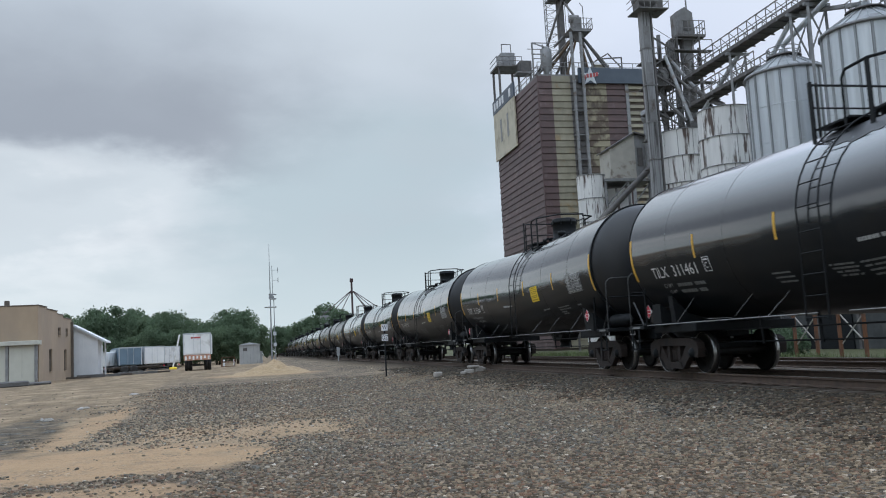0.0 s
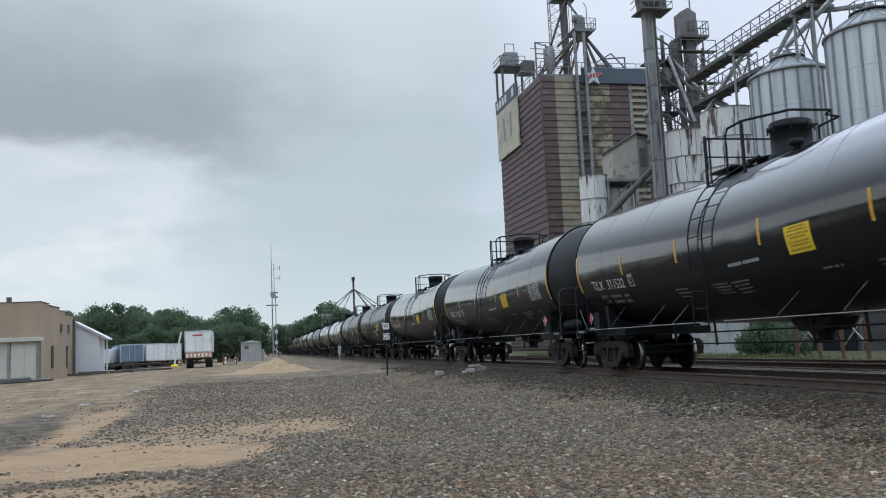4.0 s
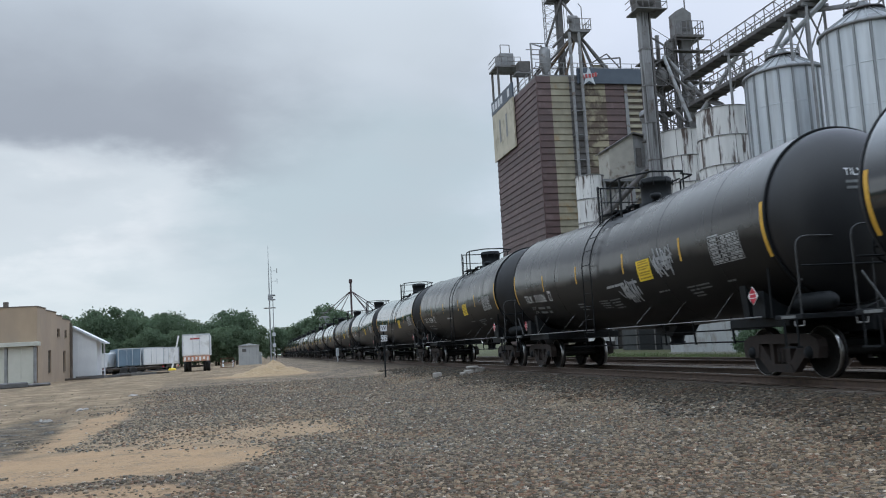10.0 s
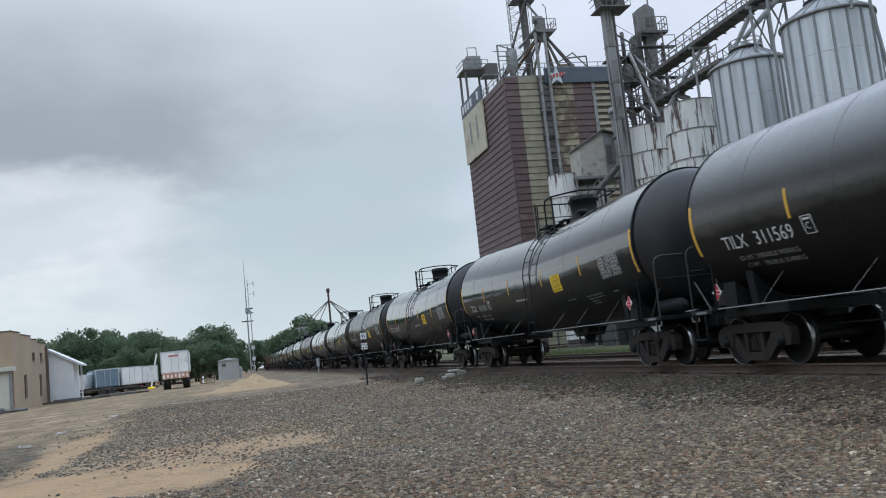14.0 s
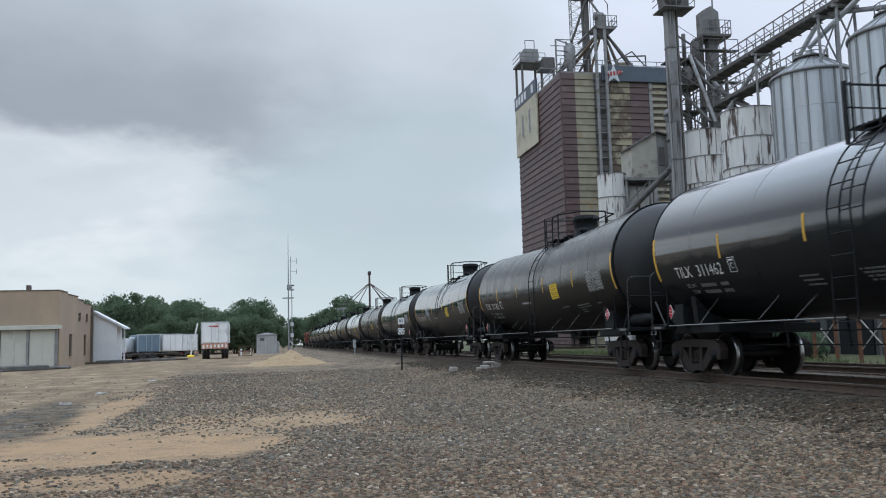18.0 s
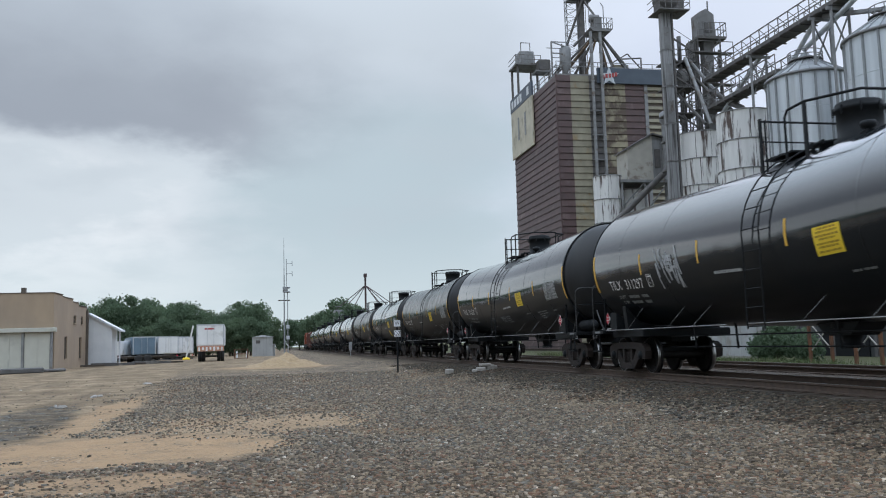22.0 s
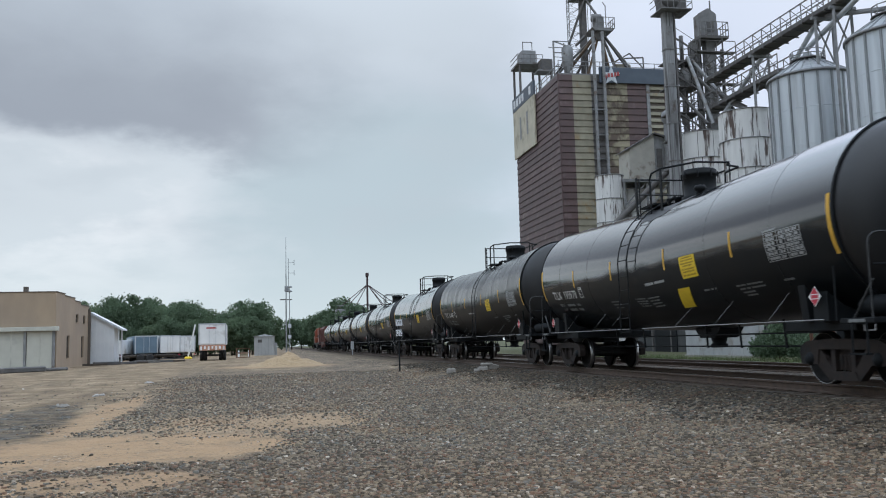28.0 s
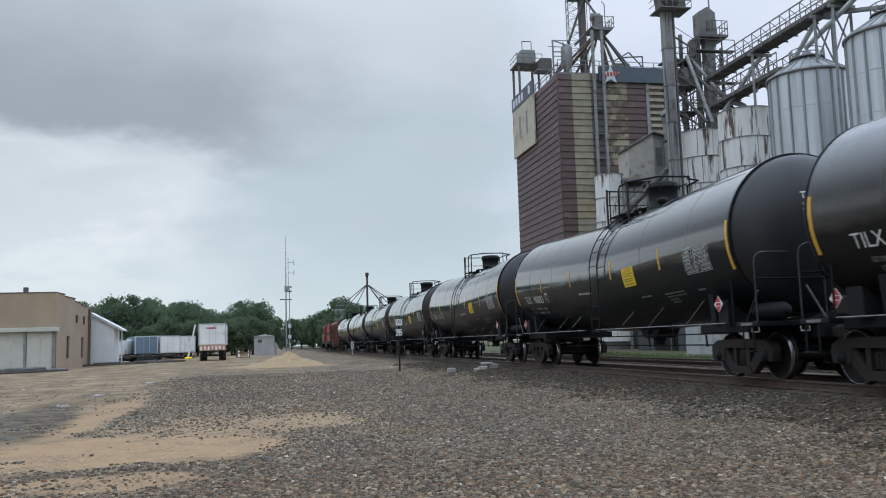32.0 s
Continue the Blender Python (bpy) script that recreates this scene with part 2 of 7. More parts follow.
# the belly's dark reflection is put into the paint's gloss
mute_belly_reflection(M["tank"], 2.70, 0.95, 0.3, 0.75)
mute_belly_reflection(M["tank_dusty"], 2.66, 0.7, 0.4, 0.25)
M["tank_head"] = material("dull_black_head", (0.0105, 0.0115, 0.0135), (0.0145, 0.0155, 0.0172), 3.0, 0.48, 0.0, 0.08, 30,
                          stain=(0.02, 0.019, 0.018), stain_scale=0.9, stain_at=0.56, stretch=(1, 1, 0.5), stain_soft=0.2, spec=0.5)
M["handle"] = material("worn_black_pipe", (0.03, 0.032, 0.034), (0.06, 0.062, 0.064), 14, 0.45, 0.1)
M["stencil_white"] = material("dim_white_stencil", (0.42, 0.43, 0.43), (0.30, 0.31, 0.31), 14, 0.6)
M["placard_ink"] = material("faded_placard_print", (0.42, 0.27, 0.02), (0.30, 0.19, 0.02), 10, 0.6)
M["black"] = material("black_steel", (0.0085, 0.0105, 0.0125), (0.0125, 0.0142, 0.0158), 9.0, 0.6, 0.0, 0.1, 40, spec=0.18)
M["grime"] = material("grimy_cast_steel", (0.0145, 0.0098, 0.008), (0.025, 0.0158, 0.012), 8.0, 0.8, 0.0, 0.3, 40,
                      stain=(0.010, 0.0095, 0.009), stain_scale=3.0)
M["wheel"] = material("wheel_steel", (0.0075, 0.0072, 0.007), (0.014, 0.0125, 0.0115), 10, 0.7, 0.0, 0.1, 50, spec=0.25)
M["tread"] = material("polished_tread", (0.5, 0.5, 0.5), (0.42, 0.41, 0.4), 20, 0.28, 1.0)
M["white_letter"] = material("white_lettering", (0.82, 0.83, 0.83), (0.68, 0.69, 0.69), 12, 0.5)
M["grey_letter"] = material("faded_lettering", (0.21, 0.22, 0.22), (0.13, 0.137, 0.137), 16, 0.6)
M["yellow"] = material("yellow_reflective", (0.70, 0.41, 0.05), (0.58, 0.33, 0.04), 8, 0.4)
M["placard"] = material("yellow_placard", (0.82, 0.60, 0.03), (0.75, 0.52, 0.03), 8, 0.5)
M["red_sign"] = material("red_placard", (0.55, 0.03, 0.06), (0.45, 0.03, 0.05), 8, 0.5)
M["handrail_edge"] = material("worn_handrail", (0.32, 0.32, 0.325), (0.2, 0.2, 0.203), 20, 0.4, 0.2)
M["rail"] = material("rail_steel", (0.07, 0.05, 0.04), (0.11, 0.075, 0.055), 7, 0.75, 0.2, 0.2, 30)
M["rail_head"] = material("rail_head", (0.38, 0.38, 0.4), (0.3, 0.29, 0.28), 10, 0.25, 1.0)
M["tie"] = material("tie_timber", (0.06, 0.048, 0.038), (0.10, 0.082, 0.066), 4, 0.9, 0, 0.5, 30, stretch=(0.3, 4, 4), vary=0.3)
M["maroon"] = material("maroon_siding", (0.093, 0.053, 0.050), (0.070, 0.043, 0.042), 1.2, 0.55, 0, 0.05, 20,
                       stain=(0.14, 0.095, 0.09), stain_scale=0.7, stain_at=0.56, vary=0.12)
M["cream"] = material("cream_siding", (0.27, 0.248, 0.18), (0.21, 0.19, 0.136), 1.5, 0.6, 0, 0.05, 20,
                      stain=(0.22, 0.15, 0.07), stain_scale=0.8, stain_at=0.55, stretch=(1, 1, 0.4), vary=0.1)
M["cream_rusty"] = material("rusty_cream_siding", (0.29, 0.26, 0.175), (0.21, 0.18, 0.12), 1.5, 0.65, 0, 0.05, 20,
                      stain=(0.085, 0.06, 0.042), stain_scale=0.9, stain_at=0.42, stretch=(1, 1, 0.6), vary=0.15)
M["sign_cream"] = material("faded_sign", (0.50, 0.46, 0.36), (0.42, 0.39, 0.30), 1.0, 0.6, stain=(0.3, 0.27, 0.2), stain_scale=0.6)
M["sign_blue"] = material("slate_blue_sign", (0.075, 0.095, 0.125), (0.06, 0.078, 0.105), 1.0, 0.5)
M["galv"] = material("galvanised_steel", (0.60, 0.635, 0.665), (0.47, 0.505, 0.535), 1.4, 0.4, 0.45, 0.04, 10,
                     stain=(0.42, 0.44, 0.455), stain_scale=0.9, stain_at=0.5, stretch=(1.6, 1.6, 0.12), rough2=0.55, stain_soft=0.2)
M["roof_galv"] = material("dull_roof_galvanised", (0.40, 0.42, 0.435), (0.31, 0.325, 0.34), 2.0, 0.6, 0.2, 0.04, 10, stain=(0.24, 0.245, 0.25), stain_scale=1.2, stain_at=0.54)
M["galv_mid"] = material("dull_galvanised", (0.27, 0.285, 0.295), (0.21, 0.22, 0.23), 2.0, 0.5, 0.2)
M["galv_dark"] = material("weathered_galvanised", (0.27, 0.275, 0.28), (0.19, 0.193, 0.197), 2.0, 0.6, 0.15, 0.05, 12,
                          stain=(0.13, 0.10, 0.08), stain_scale=1.4, stain_at=0.58)
M["rust_white"] = material("rust_streaked_white", (0.72, 0.715, 0.70), (0.60, 0.595, 0.58), 1.0, 0.6, 0, 0.05, 12,
                           stain=(0.085, 0.06, 0.05), stain_scale=0.9, stain_at=0.535, stretch=(2.2, 2.2, 0.3), stain_soft=0.08)
M["dark_steel"] = material("dark_structural_steel", (0.078, 0.076, 0.077), (0.12, 0.11, 0.103), 2.5, 0.7, 0.0, 0.05, 12)
M["rust"] = material("rusted_steel", (0.16, 0.075, 0.042), (0.10, 0.055, 0.036), 3, 0.85, 0, 0.1, 20)
M["tan"] = material("tan_stucco", (0.38, 0.293, 0.207), (0.335, 0.258, 0.183), 1.6, 0.85, 0, 0.15, 20,
                    stain=(0.30, 0.24, 0.185), stain_scale=0.35, stain_at=0.5, stretch=(1, 1, 0.5), stain_soft=0.25)
M["dark_tan"] = material("dark_trim", (0.10, 0.085, 0.07), (0.14, 0.115, 0.095), 3, 0.8)
M["white_wall"] = material("white_painted_metal", (0.66, 0.68, 0.70), (0.60, 0.62, 0.645), 1.5, 0.5, 0, 0.03, 10)
M["panel_white"] = material("off_white_panel", (0.52, 0.52, 0.46), (0.46, 0.46, 0.405), 1.2, 0.6, stain=(0.4, 0.4, 0.36), stain_scale=0.5)
M["roof"] = material("grey_roofing", (0.22, 0.22, 0.22), (0.17, 0.17, 0.17), 3, 0.8)
M["window"] = material("dark_glass", (0.02, 0.022, 0.025), (0.03, 0.032, 0.035), 3, 0.12)
M["white_box"] = material("trailer_white", (0.80, 0.81, 0.81), (0.72, 0.73, 0.73), 1.0, 0.45, stain=(0.5, 0.49, 0.47), stain_scale=0.6)
M["blue_box"] = material("trailer_blue", (0.15, 0.225, 0.295), (0.12, 0.18, 0.24), 1.0, 0.5, stain=(0.25, 0.3, 0.36), stain_scale=0.6)
M["grey_box"] = material("trailer_grey", (0.38, 0.39, 0.39), (0.3, 0.31, 0.31), 1.0, 0.5)
M["rusty_red"] = material("rusty_red_bumper", (0.42, 0.17, 0.10), (0.55, 0.35, 0.25), 2.0, 0.7)
M["tyre"] = material("rubber", (0.02, 0.02, 0.02), (0.03, 0.029, 0.028), 6, 0.85)
M["cabinet"] = material("grey_shelter", (0.36, 0.37, 0.37), (0.31, 0.32, 0.32), 1.0, 0.5)
M["steel_pole"] = material("galvanised_mast", (0.30, 0.32, 0.33), (0.24, 0.25, 0.26), 3, 0.5, 0.3)
M["concrete"] = material("pale_concrete", (0.37, 0.35, 0.32), (0.27, 0.255, 0.23), 6, 0.9, 0, 0.3, 30)
M["orange"] = material("orange_paint", (0.24, 0.05, 0.02), (0.17, 0.04, 0.018), 2, 0.5, stain=(0.2, 0.07, 0.03), stain_scale=1.0, stain_at=0.6)
M["brown_car"] = material("brown_freight_paint", (0.12, 0.045, 0.035), (0.09, 0.036, 0.028), 1, 0.6, stain=(0.08, 0.04, 0.03), stain_scale=0.6)
M["bark"] = material("bark", (0.07, 0.055, 0.042), (0.045, 0.036, 0.028), 6, 0.95, 0, 0.5, 20)
M["leaf"] = leaf_material("foliage", (0.115, 0.165, 0.097), (0.092, 0.136, 0.08))
M["leaf2"] = leaf_material("foliage_light", (0.135, 0.185, 0.107), (0.108, 0.155, 0.088))
M["grass"] = material("grass", (0.06, 0.10, 0.028), (0.095, 0.105, 0.04), 1.0, 0.8, vary=0.35, island=True)
M["stone"] = stone_material()
M["track_stone"] = stone_material("dark_ballast_stone", 0.44)
M["leg_grey"] = material("sooty_galvanised", (0.20, 0.20, 0.202), (0.14, 0.138, 0.137), 2.0, 0.65, 0.1, 0.05, 12,
                         stain=(0.09, 0.07, 0.058), stain_scale=1.2, stain_at=0.54)
M["leg_streak"] = material("soot_streaked_galvanised", (0.27, 0.275, 0.28), (0.20, 0.20, 0.203), 3.0, 0.55, 0.15, 0.05, 12,
                           stain=(0.05, 0.047, 0.045), stain_scale=1.6, stain_at=0.48, stretch=(2.5, 2.5, 0.12), stain_soft=0.15)
M["cabin_tan"] = material("faded_tan_metal", (0.43, 0.41, 0.36), (0.36, 0.345, 0.305), 1.5, 0.6, stain=(0.2, 0.17, 0.14), stain_scale=1.2, stain_at=0.56)
M["mud"] = material("wet_mud", (0.06, 0.055, 0.044), (0.10, 0.09, 0.073), 7, 0.6, 0, 0.5, 20)
M["dull_white"] = material("dirty_white_steel", (0.42, 0.43, 0.43), (0.34, 0.35, 0.35), 1.5, 0.6, stain=(0.25, 0.23, 0.2), stain_scale=0.8)
M["kerb"] = material("dark_weathered_block", (0.12, 0.118, 0.116), (0.08, 0.077, 0.075), 3, 0.85, 0, 0.2, 12, stain=(0.2, 0.19, 0.175), stain_scale=1.5)
M["graffiti"] = material("grey_white_spray", (0.42, 0.43, 0.44), (0.22, 0.23, 0.24), 5, 0.6)
M["sand"] = material("quarry_sand", (0.36, 0.26, 0.15), (0.25, 0.178, 0.1), 8.0, 0.95, 0, 0.4, 25, detail=10)
M["orange_post"] = material("orange_pipe_post", (0.15, 0.062, 0.026), (0.09, 0.042, 0.025), 2, 0.7)
M["star_red"] = material("star_red", (0.42, 0.07, 0.07), (0.35, 0.06, 0.06), 2, 0.5)
M["tan_rust"] = material("rust_tan_pipe", (0.17, 0.115, 0.075), (0.11, 0.082, 0.06), 3, 0.8, 0, 0.1, 20)
M["shed_grey"] = material("dark_weathered_wall", (0.062, 0.066, 0.066), (0.04, 0.042, 0.042), 1.5, 0.8, stain=(0.1, 0.095, 0.085), stain_scale=0.8, stain_at=0.58)
M["maroon_pole"] = material("maroon_steel", (0.065, 0.036, 0.037), (0.05, 0.032, 0.033), 2, 0.6)


# ---- shapes ----
class Shape:
    """Collects faces for one mesh."""

    def __init__(self):
        self.v, self.f, self.smooth = [], [], []

    def add(self, verts, faces, smooth=False):
        n = len(self.v)
        self.v.extend(tuple(p) for p in verts)
        self.f.extend(tuple(i + n for i in f) for f in faces)
        self.smooth.extend([smooth] * len(faces))
        return self

    def box(self, x0, x1, y0, y1, z0, z1, c=0.0, turn=None):
        """A box, its edges cut by c."""
        if c <= 0:
            p = [(x, y, z) for x in (x0, x1) for y in (y0, y1) for z in (z0, z1)]
            f = [(0, 1, 3, 2), (4, 6, 7, 5), (0, 4, 5, 1), (2, 3, 7, 6), (0, 2, 6, 4), (1, 5, 7, 3)]
        else:
            c = min(c, abs(x1 - x0) / 3, abs(y1 - y0) / 3, abs(z1 - z0) / 3)
            p, at = [], {}
            X, Y, Z = (x0, x1), (y0, y1), (z0, z1)
            for i, j, k in itertools.product((0, 1), repeat=3):
                sx, sy, sz = c * (1 - 2 * i), c * (1 - 2 * j), c * (1 - 2 * k)
                for axis, q in enumerate(((X[i], Y[j] + sy, Z[k] + sz), (X[i] + sx, Y[j], Z[k] + sz), (X[i] + sx, Y[j] + sy, Z[k]))):
                    at[(i, j, k, axis)] = len(p)
                    p.append(q)
            f = []
            for s in (0, 1):
                f.append([at[(s, j, k, 0)] for j, k in ((0, 0), (1, 0), (1, 1), (0, 1))])
                f.append([at[(i, s, k, 1)] for i, k in ((0, 0), (1, 0), (1, 1), (0, 1))])
                f.append([at[(i, j, s, 2)] for i, j in ((0, 0), (1, 0), (1, 1), (0, 1))])
            for a, b in itertools.product((0, 1), repeat=2):
                f.append([at[(a, b, 0, 0)], at[(a, b, 1, 0)], at[(a, b, 1, 1)], at[(a, b, 0, 1)]])
                f.append([at[(a, 0, b, 0)], at[(a, 1, b, 0)], at[(a, 1, b, 2)], at[(a, 0, b, 2)]])
                f.append([at[(0, a, b, 1)], at[(1, a, b, 1)], at[(1, a, b, 2)], at[(0, a, b, 2)]])
            for i, j, k in itertools.product((0, 1), repeat=3):
                f.append([at[(i, j, k, 0)], at[(i, j, k, 1)], at[(i, j, k, 2)]])
        if turn is not None:
            p = [turn @ Vector(q) for q in p]
        return self.add(p, f)

    def rod(self, a, b, r, n=8, r2=None, caps=True):
        a, b = Vector(a), Vector(b)
        d = (b - a).normalized()
        u = d.orthogonal().normalized()
        w = d.cross(u)
        r2 = r if r2 is None else r2
        p = []
        for q, s in ((a, r), (b, r2)):
            p += [q + (u * math.cos(2 * math.pi * i / n) + w * math.sin(2 * math.pi * i / n)) * s for i in range(n)]
        f = [(i, (i + 1) % n, n + (i + 1) % n, n + i) for i in range(n)]
        self.add(p, f, n > 5)
        if caps:
            self.add(p, [tuple(range(n - 1, -1, -1)), tuple(range(n, 2 * n))])
        return self

    def bar(self, a, b, w, h=None, up=(0, 0, 1)):
        """A square bar from a to b."""
        a, b = Vector(a), Vector(b)
        h = w if h is None else h
        d = (b - a).normalized()
        s = d.cross(Vector(up))
        s = d.orthogonal() if s.length < 1e-4 else s
        s.normalize()
        t = s.cross(d)
        p = [q + s * i * w / 2 + t * j * h / 2 for q in (a, b) for i, j in ((-1, -1), (1, -1), (1, 1), (-1, 1))]
        return self.add(p, [(0, 1, 5, 4), (1, 2, 6, 5), (2, 3, 7, 6), (3, 0, 4, 7), (3, 2, 1, 0), (4, 5, 6, 7)])

    def pipe(self, pts, r, n=8):
        for a, b in zip(pts, pts[1:]):
            self.rod(a, b, r, n)
        return self

    def lathe(self, prof, n=32, axis="z", at=(0, 0, 0), smooth=True, closed=False):
        """prof: (radius, height) pairs turned about an axis."""
        p = []
        for r, h in prof:
            for i in range(n):
                c, s = r * math.cos(2 * math.pi * i / n), r * math.sin(2 * math.pi * i / n)
                q = {"z": (c, s, h), "y": (c, h, s), "x": (h, c, s)}[axis]
                p.append((q[0] + at[0], q[1] + at[1], q[2] + at[2]))
        m = len(prof)
        f = []
        for j in range(m if closed else m - 1):
            k = (j + 1) % m
            f += [(j * n + i, j * n + (i + 1) % n, k * n + (i + 1) % n, k * n + i) for i in range(n)]
        if not closed:
            self.add(p, f, smooth)
            self.add([p[i] for i in range(n)], [tuple(range(n))])
            self.add([p[(m - 1) * n + i] for i in range(n)], [tuple(range(n))])
        else:
            self.add(p, f, smooth)
        return self

    def prism(self, outline, y0, y1, axis="y"):
        """A flat outline given thickness along an axis."""
        n = len(outline)
        place = {"y": lambda a, b, h: (a, h, b), "x": lambda a, b, h: (h, a, b), "z": lambda a, b, h: (a, b, h)}[axis]
        p = [place(a, b, h) for h in (y0, y1) for a, b in outline]
        f = [(i, (i + 1) % n, n + (i + 1) % n, n + i) for i in range(n)] + [tuple(range(n - 1, -1, -1)), tuple(range(n, 2 * n))]
        return self.add(p, f)

    def mesh(self, name, mat):
        me = bpy.data.meshes.new(name)
        me.from_pydata(self.v, [], self.f)
        me.polygons.foreach_set("use_smooth", self.smooth)
        for one in (mat if isinstance(mat, (list, tuple)) else [mat]):
            me.materials.append(one)
        bm = bmesh.new()
        bm.from_mesh(me)
        bmesh.ops.recalc_face_normals(bm, faces=bm.faces)
        bm.to_mesh(me)
        bm.free()
        return me


def part(name, shape, mat, parent, label="", at=None):
    me = shape.mesh(name, mat) if isinstance(shape, Shape) else shape
    ob = new(name, me)
    ob.parent = parent
    if at is not None:
        ob.matrix_basis = at
    return tagged(ob, label)


def thing(name, label, category, at=(0, 0, 0), rz=0, group="", kind=""):
    ob = new(name)
    ob.matrix_basis = pose(*at, 0, 0, rz)
    ob.empty_display_size = 0.2
    return tagged(ob, label, category, group, kind)


def solid(name, shape, mat, label, category, at=(0, 0, 0), rz=0, group="", kind=""):
    ob = new(name, shape.mesh(name, mat))
    ob.matrix_basis = pose(*at, 0, 0, rz)
    return tagged(ob, label, category, group, kind)


FONT = {}


def outline(text):
    """The text as a flat mesh of unit height in the built-in font, made once."""
    if text not in FONT:
        cu = bpy.data.curves.new("lettering", "FONT")
        cu.body, cu.size, cu.align_x, cu.align_y = text, 1 / 0.72, "CENTER", "CENTER"
        cu.resolution_u = 2
        ob = new("lettering", cu)
        FONT[text] = bpy.data.meshes.new_from_object(ob.evaluated_get(bpy.context.evaluated_depsgraph_get()))
        bpy.data.objects.remove(ob)
    return FONT[text]


def lettering(text, height):
    """A flat mesh of the text, its middle at the origin, in the plane x right, y up."""
    me = outline(text).copy()
    for v in me.vertices:
        v.co *= height
    return me


# reporting numbers that can be read, by place in the train
NUMBERS = {-4: "311461", -3: "311504", -2: "311532", -1: "311267", 0: "311476", 1: "311506", 2: "311569", 4: "311462", 5: "311383",
           6: "311297", 7: "311520", 8: "191152", 9: "195978", 10: "311480", 11: "190683"}
WEIGHTS = {-3: ("207600LB 94150KG", "78400LB 35550KG"), 2: ("208000LB 94300KG", "78000LB 35400KG")}
for word in ["TILX", "C", "W", "QZ", "LD LMT", "LT WT", *NUMBERS.values(), *[w for both in WEIGHTS.values() for w in both]]:
    outline(word)


# ---- ground ----
def smoothstep(a, b, x):
    t = np.clip((x - a) / (b - a), 0, 1)
    return t * t * (3 - 2 * t)


def ground_z(x, y):
    x, y = np.asarray(x, float), np.asarray(y, float)
    z = 0.26 * smoothstep(18, 75, y)
    bed = 0.29
    up = smoothstep(5.2, 8.9, x) * (1 - smoothstep(17.2, 20.0, x))
    z = z * (1 - up) + bed * up
    far = smoothstep(20, 24, x)
    z = z + far * (0.12 - z * 0.5) * 0.6
    z = z + 0.018 * np.sin(x * 1.7 + 0.6 * np.sin(y * 0.9)) * np.sin(y * 1.1 + x * 0.4) * (1 - up) * (np.hypot(x, y) < 60)
    return z


def axis_steps(parts):
    out = []
    for a, b, n in parts:
        out += list(np.linspace(a, b, n, endpoint=False))
    return np.array(out + [parts[-1][1]])


def build_ground():
    xs = axis_steps([(-1800, -200, 12), (-200, -30, 24), (-30, -8, 30), (-8, 10, 90), (10, 24, 40), (24, 200, 30), (200, 1800, 12)])
    ys = axis_steps([(-600, -20, 16), (-20, 4, 16), (4, 30, 110), (30, 80, 80), (80, 220, 50), (220, 3000, 24)])
    X, Y = np.meshgrid(xs, ys, indexing="ij")
    Z = ground_z(X, Y)
    n, m = X.shape
    idx = np.arange(n * m).reshape(n, m)
    quads = np.stack([idx[:-1, :-1], idx[1:, :-1], idx[1:, 1:], idx[:-1, 1:]], -1).reshape(-1, 4)
    me = bpy.data.meshes.new("ground")
    me.from_pydata(np.stack([X, Y, Z], -1).reshape(-1, 3).tolist(), [], quads.tolist())
    me.polygons.foreach_set("use_smooth", [True] * len(me.polygons))
    me.materials.append(ground_material())
    return tagged(new("ground", me), "grey ballast gravel with patches of tan sand and wet dirt", "ground", kind="structure")


